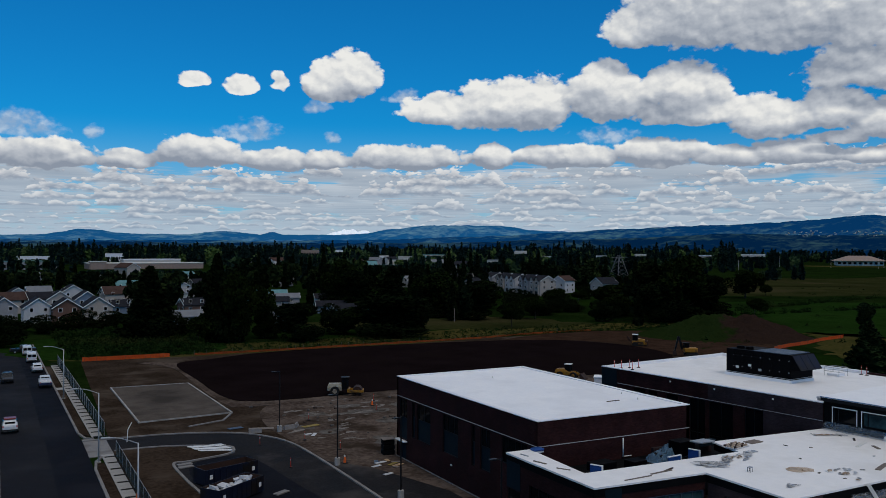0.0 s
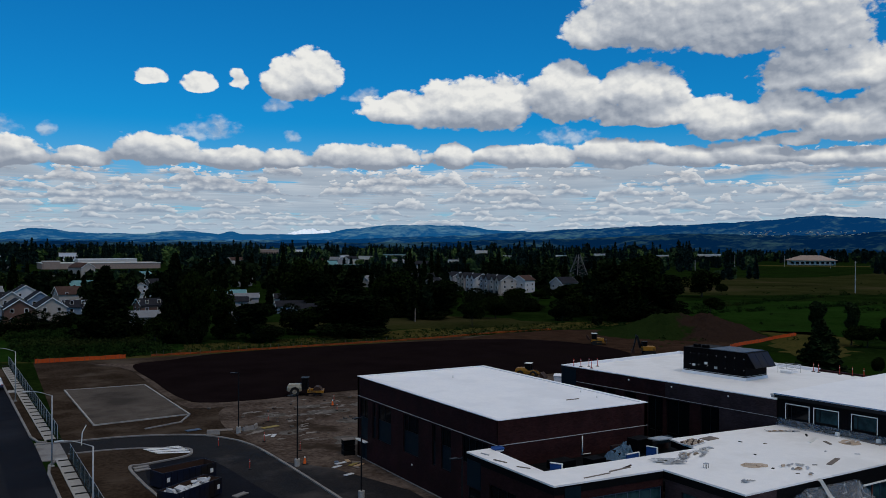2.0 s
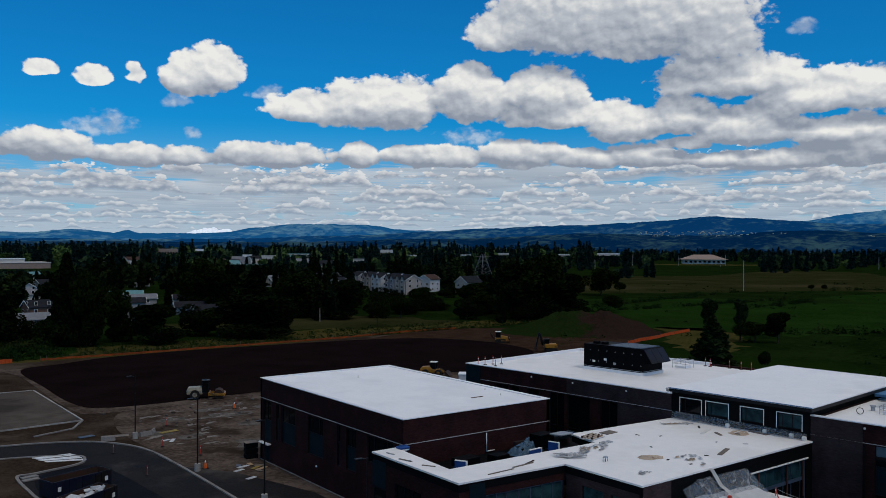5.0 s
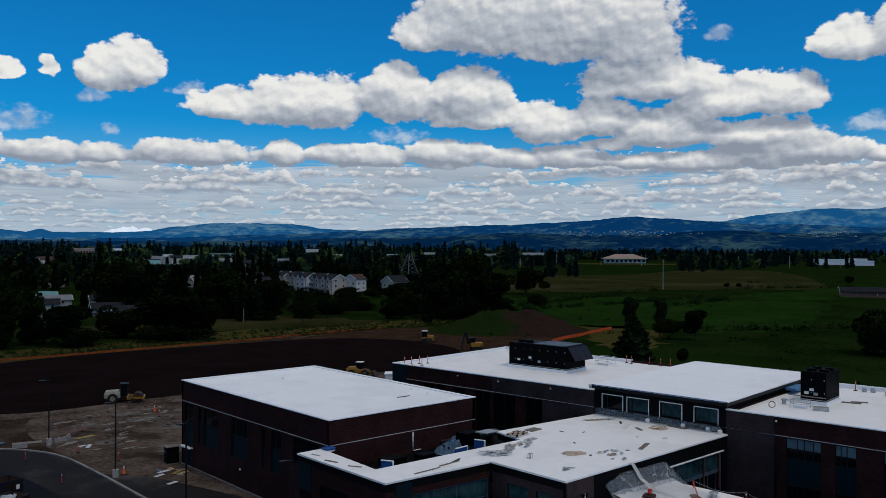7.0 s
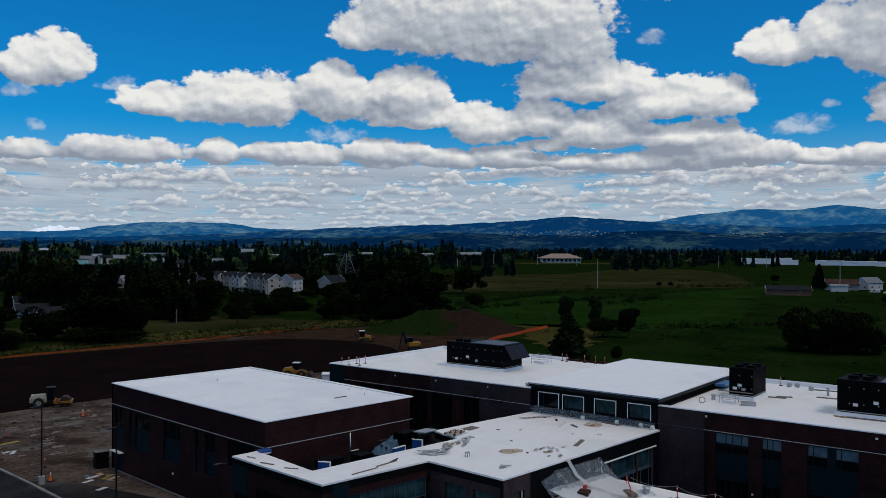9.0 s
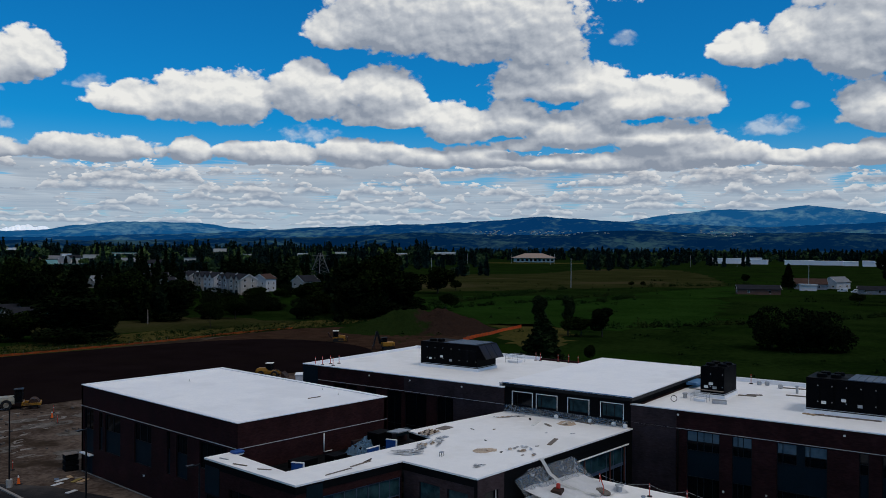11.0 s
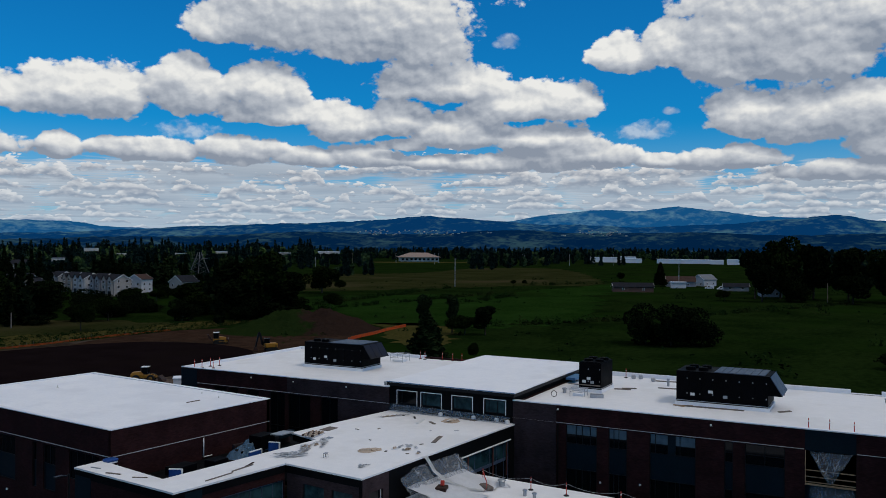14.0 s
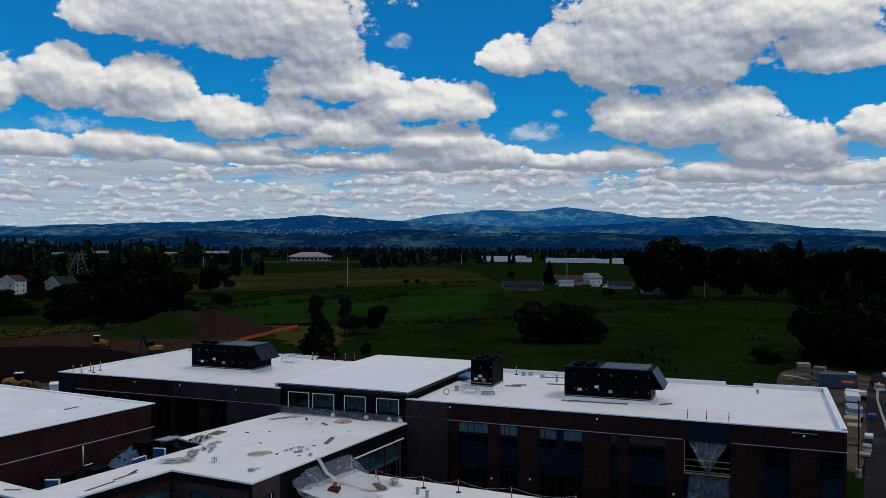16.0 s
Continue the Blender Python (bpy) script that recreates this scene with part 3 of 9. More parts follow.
def ring(bm, x0, x1, y0, y1, z0, z1, w):
    """A rectangular frame of width w, lying flat."""
    for a, b in ((x0, x0 + w), (x0 + w, x1 - w), (x1 - w, x1)):
        box(bm, a, b, y0, y0 + w, z0, z1)
        box(bm, a, b, y1 - w, y1, z0, z1)
    box(bm, x0, x0 + w, y0 + w, y1 - w, z0, z1)
    box(bm, x1 - w, x1, y0 + w, y1 - w, z0, z1)
    bmesh.ops.remove_doubles(bm, verts=bm.verts, dist=0.001)


def small_lamp(parent, m, x, z):
    bm = bmesh.new()
    box(bm, x - 0.09, x + 0.09, -0.13, 0.0, z - 0.09, z + 0.09, 0.025)
    o = part("wall_lamp", bm, M["plate_white"], parent, "small square white wall lamp")
    o.matrix_basis = m


# hall: one tall brick box with slender windows
HX0, HX1, HY0, HY1, HZ = 42.4, 60.4, 62.1, 91.8, 9.6
hall = thing("school_hall", Matrix(), "tall dark plum brick hall with a flat white membrane roof", "building")
west = pose(HX0, HY1, 0, 0, 0, -90)      # runs towards -y, inside towards +x
south = pose(HX0, HY0, 0)
HALL_WIN = [(0.66, 2.81), (4.1, 4.9), (5.45, 8.8), (11.7, 15.06), (17.95, 18.6), (19.7, 21.63), (23.7, 28.1)]
holes = [(a, b, 3.0 if i else 2.35, 7.1) for i, (a, b) in enumerate(HALL_WIN)] + [(0.9, 2.6, 0.0, 2.2)]
holes[-2] = (23.7, 28.1, 4.6, 7.1)
wall(hall, "wall", west, HY1 - HY0, -0.4, HZ - 0.08, holes, M["brick"])
wall(hall, "wall", south, HX1 - HX0, -0.4, HZ - 0.08, [], M["brick"])
wall(hall, "wall", pose(HX1, HY1, 0, 0, 0, 180), HX1 - HX0, -0.4, HZ - 0.08, [], M["brick"])
wall(hall, "wall", pose(HX1, HY0, 0, 0, 0, 90), HY1 - HY0, -0.4, HZ - 0.08, [], M["brick"])
for i, (a, b) in enumerate(HALL_WIN):
    if b - a < 1:
        window(hall, west, a, b, [(3.0, 5.4, "panel"), (5.4, 7.1, "glass")])
    elif i == 0:
        window(hall, west, a, b, [(2.35, 4.9, "panel"), (4.9, 7.1, "glass")], (0.5,))
    elif i == 6:
        window(hall, west, a, b, [(4.6, 7.1, "glass")], (0.25, 0.5, 0.75))
    else:
        window(hall, west, a, b, [(3.0, 5.35, "panel"), (5.35, 7.1, "glass")], (0.5,) if i != 3 else (0.3, 0.72))
bm = bmesh.new()
box(bm, 0.95, 2.55, 0.12, 0.2, 0.02, 2.15)
for x in (1.75,):
    box(bm, x - 0.02, x + 0.02, 0.1, 0.2, 0.05, 2.1)
door = part("door", bm, M["teal"], hall, "closed dark teal double door")
door.matrix_basis = west
bm = bmesh.new()
box(bm, 0.5, 2.9, -0.5, 0.0, 2.16, 2.3, 0.02)
o = part("door_hood", bm, M["trim_white"], hall, "pale ledge over the door")
o.matrix_basis = west
bm = bmesh.new()
box(bm, -0.03, HY1 - HY0 + 0.03, -0.05, 0.02, 7.26, 7.32)
o = part("string_course", bm, M["string"], hall)
o.matrix_basis = west
bm = bmesh.new()
box(bm, 0.05, HX1 - HX0, -0.05, 0.02, 7.26, 7.32)
o = part("string_course", bm, M["string"], hall)
o.matrix_basis = south
bm = bmesh.new()
box(bm, 0.0, HY1 - HY0, -0.09, 0.0, -0.1, 0.14)
o = part("plinth", bm, M["kerb"], hall)
o.matrix_basis = west
bm = bmesh.new()
rx, ry = (HX0 + 0.34, HX1 - 0.34), (HY0 + 0.34, HY1 - 0.34)
wedge(bm, [(rx[0], ry[0], 8.9), (rx[1], ry[0], 8.9), (rx[1], ry[1], 8.9), (rx[0], ry[1], 8.9)], [(rx[0], ry[0], 9.2), (rx[1], ry[0], 9.2), (rx[1], ry[1], 9.2), (rx[0], ry[1], 9.2)])
part("roof_deck", bm, M["roof_white"], hall)
bm = bmesh.new()
rim = [(rx[0], ry[0], 9.5), (rx[1], ry[0], 9.5), (rx[1], ry[1], 9.5), (rx[0], ry[1], 9.5)]
mid = [(rx[0] + 1.6, ry[0] + 1.8, 9.34), (rx[1] - 2.6, ry[0] + 1.8, 9.34), (rx[1] - 2.6, ry[1] - 2.2, 9.34), (rx[0] + 1.6, ry[1] - 2.2, 9.34)]
vr, vm = [bm.verts.new(p) for p in rim], [bm.verts.new(p) for p in mid]
for k in range(4):
    bm.faces.new((vr[k], vr[(k + 1) % 4], vm[(k + 1) % 4], vm[k]))
bm.faces.new(vm)
part("roof", bm, M["roof_white"], hall)
bm = bmesh.new()
ring(bm, HX0 - 0.06, HX1 + 0.06, HY0 - 0.06, HY1 + 0.06, HZ - 0.08, HZ, 0.5)
part("parapet_cap", bm, M["cap_white"], hall)
bm = bmesh.new()
ring(bm, HX0 + 0.34, HX1 - 0.34, HY0 + 0.34, HY1 - 0.34, 9.34, HZ - 0.084, 0.1)
part("parapet", bm, M["cap_white"], hall)
small_lamp(hall, west, 13.75, 2.05)
bm = bmesh.new()
tube(bm, (9.6, -0.12, 5.4), (9.6, -0.12, 7.15), 0.06)
tube(bm, (9.6, -0.12, 5.4), (10.6, -0.12, 5.4), 0.05)
o = part("drain_pipe", bm, M["plate_white"], hall, "white plastic pipe on the wall", True)
o.matrix_basis = south
for x, y in ((52.5, 86.5), (58.9, 70.5), (58.3, 67.2)):
    bm = bmesh.new()
    tube(bm, (x, y, 9.34), (x, y, 9.62), 0.05)
    tube(bm, (x, y, 9.34), (x, y, 9.38), 0.16, 0.1)
    part("roof_vent", bm, M["plate_white"], hall, smooth=True)
bm = bmesh.new()
box(bm, 54.8, 56.4, 67.8, 67.9, 9.345, 9.42)
part("roof_batten", bm, M["wood_grey"], hall)

# main block: two long wings on one front line, with a clerestory between them
block = thing("school_wing", WALL, "long two-storey dark brick school wing with white roof", "building", "school wings")
bays = [(5.6, 8.7), (9.85, 11.62), (13.77, 17.95), (20.45, 21.2), (22.2, 25.5), (27.1, 31.04), (33.9, 35.83), (38.18, 40.1)]
I4 = Matrix()
holes = [(a, b, 0.1, 7.72) for a, b in bays]
holes[5] = (27.1, 31.04, 0.1, 9.48)
wall(block, "wall", I4, 40.3, -0.4, 9.5, holes, M["brick"])
bm = bmesh.new()
box(bm, 0.0, 4.6, -0.06, 0.0, -0.4, 9.49)
part("wall_panel", bm, M["brick_grey"], block, "greyer brick strip at the inner corner")
wall(block, "wall", pose(40.3, 0.35, 0, 0, 0, 90), 22.5, -0.4, 9.62, [], M["brick"])
wall(block, "wall", pose(40.3, 23.2, 0, 0, 0, 180), 7.55, -0.4, 9.62, [], M["brick"])
wall(block, "wall", pose(29.8, 23.2, 0, 0, 0, 180), 29.8, -0.4, 9.62, [], M["brick"])
wall(block, "wall", pose(32.75, 23.2, 0, 0, 0, 180), 2.95, -0.4, 9.3, [], M["brick"])
wall(block, "wall", pose(0, 23.2, 0, 0, 0, -90), 22.8, -0.4, 9.3, [], M["brick"])
for i, (a, b) in enumerate(bays):
    if i == 5:
        continue
    wide = b - a
    bars = (0.32, 0.52, 0.78) if i == 0 else (0.28, 0.55) if i == 1 else (0.12, 0.40, 0.56, 0.66) if i == 2 else (0.5,) if wide > 1.5 else ()
    up = [(5.88, 6.75, "glass"), (6.75, 7.72, "pale" if i in (0, 1, 2) else "glass")]
    window(block, I4, a, b, [(0.1, 3.4, "glass"), (3.4, 5.88, "panel")] + up, bars)
bm = bmesh.new()
box(bm, 15.47, 16.12, 0.06, 0.2, 5.9, 7.7)
part("spandrel_panel", bm, M["teal"], block)
# the open bay with loose plastic
bm = bmesh.new()
box(bm, 27.1, 31.04, 0.02, 0.2, 7.72, 9.46)
part("spandrel_panel", bm, M["teal"], block, "dark teal panel under the roof edge")
bm = bmesh.new()
for z in (5.0, 5.45, 6.0):
    box(bm, 27.15, 31.0, 0.05, 0.12, z, z + 0.07)
box(bm, 27.1, 31.04, -0.03, 0.1, 4.78, 4.9)
box(bm, 27.1, 27.16, -0.02, 0.1, 4.9, 7.7)
part("bay_frame", bm, M["wood"], block, "raw timber rails across the unfinished bay")
bm = bmesh.new()
box(bm, 27.1, 31.04, 0.25, 0.35, 0.1, 4.78)
part("spandrel_panel", bm, M["teal"], block)


def drape(bm, corners, nx, nz, amp, seed):
    """A creased cloth between four corners (upper left, upper right, lower right, lower left)."""
    ul, ur, lr, ll = (Vector(c) for c in corners)
    n1 = ((ur - ul).cross(ll - ul)).normalized()
    grid = []
    for j in range(nz + 1):
        row = []
        for i in range(nx + 1):
            u, v = i / nx, j / nz
            p = ul.lerp(ur, u).lerp(ll.lerp(lr, u), v)
            q = Vector((u * 6 + seed, v * 2.2, seed))
            p += n1 * (noise.fractal(q, 1.0, 2.0, 4) * amp * (0.3 + v))
            p.z -= amp * 0.5 * math.sin(u * math.pi) * v
            row.append(bm.verts.new(p))
        grid.append(row)
    for j in range(nz):
        for i in range(nx):
            bm.faces.new((grid[j][i], grid[j][i + 1], grid[j + 1][i + 1], grid[j + 1][i]))


def cloth(name, corners, nx, nz, amp, seed, material, m, label):
    bm = bmesh.new()
    drape(bm, corners, nx, nz, amp, seed)
    bmesh.ops.solidify(bm, geom=bm.faces[:], thickness=0.012)
    o = new(name, mesh_of(name, bm, material, True))
    o.matrix_basis = m
    return tagged(o, label, "plastic sheet", "plastic sheets")


cloth("plastic_sheet", ((27.4, -0.02, 7.7), (30.8, -0.02, 7.7), (29.5, -0.25, 5.5), (28.9, -0.25, 5.1)), 26, 18, 0.5, 3.1, M["film_white"], WALL, "torn milky plastic sheet hanging in an open bay")
cloth("plastic_sheet", ((27.5, -0.05, 4.75), (31.0, -0.05, 4.75), (31.0, -0.2, 0.4), (27.2, -0.2, 0.4)), 14, 12, 0.22, 7.7, M["film"], WALL, "thin plastic sheet hung over a lower bay")

bm = bmesh.new()
box(bm, -0.03, 27.0, -0.06, 0.02, 7.79, 7.84)
part("string_course", bm, M["string"], block)
bm = bmesh.new()
box(bm, 31.1, 40.33, -0.06, 0.02, 7.79, 7.84)
part("string_course", bm, M["string"], block)
bm = bmesh.new()
box(bm, 0.0, 40.0, 0.33, 22.9, 8.95, 9.26)
part("roof", bm, M["roof_used"], block)
for q in ((-0.05, 40.36, -0.06, 0.42, 9.5, 9.6), (0.0, 39.8, 0.35, 0.44, 9.26, 9.5), (39.86, 40.36, 0.43, 22.77, 9.62, 9.72), (39.86, 39.94, 0.45, 22.77, 9.26, 9.62), (-0.05, 29.8, 22.78, 23.26, 9.62, 9.72), (32.75, 40.36, 22.78, 23.26, 9.62, 9.72), (0.0, 29.8, 22.78, 22.84, 9.26, 9.62), (32.75, 39.8, 22.78, 22.84, 9.26, 9.62), (29.8, 32.75, 22.78, 23.26, 9.3, 9.36)):
    bm = bmesh.new()
    box(bm, *q)
    part("parapet", bm, M["cap_white"], block)
for x, z in ((4.76, 9.1), (19.3, 9.05), (36.97, 8.95)):
    small_lamp(block, I4, x, z)
for x, z in ((9.08, 2.5), (12.91, 2.8), (26.2, 2.8)):
    small_lamp(block, I4, x, z)
bm = bmesh.new()
box(bm, 36.0, 38.0, -0.1, 0.0, 9.15, 9.2)
part("ledge", bm, M["string"], block)
# added tube stands in for a dark stain down the brick
bm = bmesh.new()
tube(bm, (4.78, -0.10, 0.0), (4.78, -0.10, 7.7), 0.08)
part("drain_pipe", bm, M["black_wrap"], block, "dark stain on the brick, modelled as a slim tube", True)

wing2 = thing("school_wing", WALL, "far two-storey dark brick school wing beside the field", "building", "school wings")
b2 = [(-39.8, -37.8, 5.6, 7.75), (-37.4, -36.0, 0.1, 7.75), (-34.6, -32.8, 0.1, 7.75), (-31.1, -28.9, 0.1, 7.75), (-28.4, -25.2, 0.1, 7.75), (-23.7, -21.4, 0.1, 7.75)]
SH = pose(-45.2, 0, 0)
wall(wing2, "wall", SH, 30.6, -0.4, 9.66, [(a + 45.2, b + 45.2, c, d) for a, b, c, d in b2], M["brick"])
for a, b, c, d in b2:
    rows = [(c, d, "glass")] if c > 1 else [(0.1, 3.4, "glass"), (3.4, 5.4, "panel"), (5.4, d, "glass")] if b - a < 2 else [(0.1, 3.9, "glass"), (3.9, d, "glass")]
    window(wing2, SH, a + 45.2, b + 45.2, rows, (0.5,) if b - a > 1.9 else ())
bm = bmesh.new()
box(bm, -45.2, -42.6, -0.05, 0.0, -0.4, 9.5)
part("spandrel_panel", bm, M["teal"], wing2)
bm = bmesh.new()
box(bm, -21.35, -14.62, -0.06, 0.0, -0.4, 9.64)
box(bm, -28.5, -21.35, -0.06, 0.0, 7.78, 9.64)
part("wall_panel", bm, M["brick_grey"], wing2, "greyer plum brick field")
wall(wing2, "wall", pose(-45.2, 24.0, 0, 0, 0, -90), 23.65, -0.4, 9.66, [], M["brick"])
wall(wing2, "wall", pose(-14.6, 24.3, 0, 0, 0, 180), 30.6, -0.4, 9.66, [], M["brick"])
bm = bmesh.new()
box(bm, -42.5, -14.6, -0.09, 0.0, 7.87, 7.92)
part("string_course", bm, M["string"], wing2)
bm = bmesh.new()
box(bm, -44.85, -14.6, 0.33, 24.0, 9.1, 9.42)
part("roof", bm, M["roof_used"], wing2)
for q in ((-45.26, -14.6, -0.06, 0.4, 9.66, 9.76), (-44.86, -14.6, 0.35, 0.42, 9.42, 9.66), (-45.26, -44.8, 0.41, 23.89, 9.66, 9.76), (-44.9, -44.82, 0.43, 23.89, 9.42, 9.66), (-45.26, -23.5, 23.9, 24.36, 9.66, 9.8), (-44.8, -23.5, 23.9, 23.98, 9.42, 9.66)):
    bm = bmesh.new()
    box(bm, *q)
    part("parapet", bm, M["cap_white"], wing2)
for x in (-33.9, -27.6, -20.2):
    small_lamp(wing2, I4, x, 9.22)

# clerestory
cler = thing("clerestory", WALL, "black-wrapped clerestory with four windows under a white roof", "building")
CW = [(-13.66, -11.1), (-10.7, -8.14), (-6.98, -4.5), (-3.3, -0.77)]
CS = pose(-14.55, 0, 0)
wall(cler, "wall", CS, 14.5, 0.0, 9.85, [(a + 14.55 + 0.12, b + 14.55 - 0.12, 8.02, 9.36) for a, b in CW], M["black_wrap"])
for i, (a, b) in enumerate(CW):
    window(cler, CS, a + 14.67, b + 14.43, [(8.02, 9.36, "teal" if i else "glass")], (0.2,) if i != 3 else (0.2, 0.6))
    bm = bmesh.new()
    for q in ((a, a + 0.075, 7.9, 9.48), (b - 0.075, b, 7.9, 9.48), (a + 0.075, b - 0.075, 9.40, 9.48)):
        box(bm, q[0], q[1], -0.03, 0.0, q[2], q[3])
    part("window_tape", bm, M["trim_white"], cler, "white flashing tape round the window")
bm = bmesh.new()
box(bm, -14.55, -0.05, 0.35, 23.6, 9.0, 9.85)
part("attic", bm, M["black_wrap"], cler)
bm = bmesh.new()
base = [(-14.5, -0.62), (0.35, -0.62), (0.35, 24.6), (-14.6, 24.6)]
tops = (10.44, 10.38, 10.34, 10.4)
wedge(bm, [(x, y, z - 0.12) for (x, y), z in zip(base, tops)], [(x, y, z) for (x, y), z in zip(base, tops)])
part("roof", bm, M["roof_white"], cler)
bm = bmesh.new()
wedge(bm, [(x, y, z - 0.45) for (x, y), z in zip(base, tops)], [(x, y, z - 0.124) for (x, y), z in zip(base, tops)])
part("fascia", bm, M["trim_dark"], cler)
bm = bmesh.new()
wedge(bm, [(-14.55, -0.68, 10.345), (0.4, -0.68, 10.285), (0.4, -0.63, 10.285), (-14.55, -0.63, 10.345)], [(-14.55, -0.68, 10.43), (0.4, -0.68, 10.37), (0.4, -0.63, 10.37), (-14.55, -0.63, 10.43)])
part("edge_membrane", bm, M["blue_sheet"], cler, "blue self-adhesive membrane along the eave")
bm = bmesh.new()
box(bm, 0.36, 1.5, 14.6, 18.0, 9.62, 9.9)
part("edge_membrane", bm, M["blue_sheet"], cler)
cloth("plastic_sheet", ((-14.4, -0.05, 7.95), (-0.3, -0.05, 7.8), (-0.3, -0.6, 7.22), (-14.4, -0.6, 7.22)), 30, 5, 0.08, 5.5, M["film"], WALL, "strip of clear plastic along the foot of a wall")

# low middle block and the canopy round the small yard
low = thing("entrance_block", Matrix(), "single-storey entrance block with a white roof in work", "building")
RZ = 7.2
LOW_OUT = [(39.1, 62.08), (39.1, 49.85), (49.7, 49.25), (49.75, 41.2), (74.2, 41.5), (73.6, 55.9), (58.2, 56.9), (57.4, 53.0), (41.0, 53.5), (41.5, 61.0), (42.38, 61.1), (42.38, 62.08)]
bm = bmesh.new()
prism(bm, LOW_OUT, RZ - 0.14, RZ)
part("roof", bm, M["roof_used"], low)
bm = bmesh.new()
prism(bm, [(39.16, 62.0), (39.16, 49.91), (49.76, 49.31), (49.81, 41.26), (74.1, 41.56), (73.5, 55.8), (58.3, 56.8), (57.5, 52.9), (40.9, 53.4), (41.4, 61.0), (42.3, 61.2), (42.3, 62.0)], RZ - 0.75, RZ - 0.144)
part("fascia", bm, M["black_wrap"], low)
cw = pose(39.2, 62.05, 0, 0, 0, -90)
wall(low, "wall", cw, 12.0, -0.4, RZ - 0.76, [(0.0, 2.05, 0.1, 4.2), (3.4, 7.2, 3.5, 5.2)], M["brick"], 0.3)
window(low, cw, 0.0, 2.05, [(0.1, 3.0, "glass"), (3.0, 4.2, "glass")])
window(low, cw, 3.4, 7.2, [(3.5, 5.2, "glass")], (0.33, 0.66))
bm = bmesh.new()
box(bm, 0.0, 2.1, -0.05, 0.0, 4.3, 6.6)
part("spandrel_panel", bm, M["teal"], low).matrix_basis = cw
bm = bmesh.new()
box(bm, 0.02, 2.08, -0.12, 0.02, 4.2, 4.3)
box(bm, 0.2, 1.9, -0.1, 0.02, 3.55, 3.95)
part("window_sill", bm, M["trim_white"], low).matrix_basis = cw
cf = pose(39.2, 49.95, 0, 0, 0, -3.2)
wall(low, "wall", cf, 10.6, -0.4, RZ - 0.76, [(2.55, 10.5, 0.1, 5.85)], M["brick"], 0.3)
bm = bmesh.new()
box(bm, 0.95, 2.45, -0.05, 0.0, -0.4, 6.9)
part("spandrel_panel", bm, M["teal"], low).matrix_basis = cf
window(low, cf, 2.55, 10.5, [(0.1, 2.6, "glass"), (2.6, 4.3, "glass"), (4.3, 5.8, "teal")], (0.14, 0.27, 0.42, 0.57, 0.72, 0.86), frame_mat="blue_steel")
bm = bmesh.new()
box(bm, 2.5, 10.55, -0.14, 0.0, 5.84, 6.0)
box(bm, 10.42, 10.56, -0.12, 0.0, 6.0, 7.0)
box(bm, 8.2, 8.7, -0.12, 0.0, 6.85, 7.1)
part("lintel", bm, M["trim_white"], low)
low.children[-1].matrix_basis = cf
lf = pose(49.85, 49.2, 0, 0, 0, -90)
wall(low, "wall", lf, 7.95, -0.4, RZ - 0.16, [(1.75, 4.05, 4.3, 5.8), (4.85, 7.0, 4.3, 5.8), (1.75, 4.05, 0.6, 3.4), (4.85, 7.0, 0.6, 3.4)], M["brick_grey"], 0.3)
for a, b in ((1.75, 4.05), (4.85, 7.0)):
    for z0, z1 in ((4.3, 5.8), (0.6, 3.4)):
        window(low, lf, a, b, [(z0, z1, "glass" if z0 < 4 else "teal")])
lr = pose(49.85, 41.25, 0, 0, 0, 0.7)
wall(low, "wall", lr, 24.2, -0.4, RZ - 0.75, [(0.8, 2.55, 3.9, 5.86), (14.4, 23.2, 0.2, 5.75)], M["black_wrap"], 0.3)
bm = bmesh.new()
facade(bm, -0.02, 3.3, -0.4, RZ - 0.16, -0.09, -0.02, [(0.8, 2.55, 3.9, 5.86)])
part("wall_panel", bm, M["brick_grey"], low).matrix_basis = lr
window(low, lr, 0.8, 2.55, [(3.9, 5.86, "glass")], frame_mat="trim_white")
window(low, lr, 14.4, 23.2, [(0.2, 3.9, "glass"), (4.1, 5.75, "teal")], (0.12, 0.27, 0.58, 0.73, 0.9), frame_mat="blue_steel", edge=0.1)
bm = bmesh.new()
for x in (15.4, 19.9, 22.6):
    box(bm, x, x + 0.12, -0.05, 0.05, 2.4, 5.7)
part("stud", bm, M["stud_red"], low, "rust-red steel studs").matrix_basis = lr
bm = bmesh.new()
box(bm, 14.2, 23.4, -0.12, 0.0, 5.75, 5.85)
part("lintel", bm, M["trim_white"], low).matrix_basis = lr
# well behind the canopy
bm = bmesh.new()
box(bm, 40.6, 66.0, 50.5, 61.98, 4.9, 5.2)
part("well_floor", bm, M["black_wrap"], low)
bm = bmesh.new()
box(bm, 60.6, 69.5, 57.5, 58.2, 0.0, 6.7)
part("wall", bm, M["brick"], low)

# lower entrance roof
porch = thing("entrance_porch", Matrix(), "low entrance roof with white membrane", "building")
bm = bmesh.new()
prism(bm, [(50.0, 41.1), (50.4, 12.0), (65.6, 12.6), (64.8, 41.2)], 4.2, 4.4)
part("roof", bm, M["roof_used"], porch)
bm = bmesh.new()
prism(bm, [(50.2, 40.9), (50.6, 12.3), (65.3, 12.8), (64.6, 41.0)], -0.3, 4.19)
part("wall", bm, M["brick"], porch)
bm = bmesh.new()
prism(bm, [(45.5, 47.6), (45.6, 41.0), (49.6, 41.3), (49.6, 47.9)], 4.1, 4.3)
part("roof", bm, M["roof_used"], porch)
bm = bmesh.new()
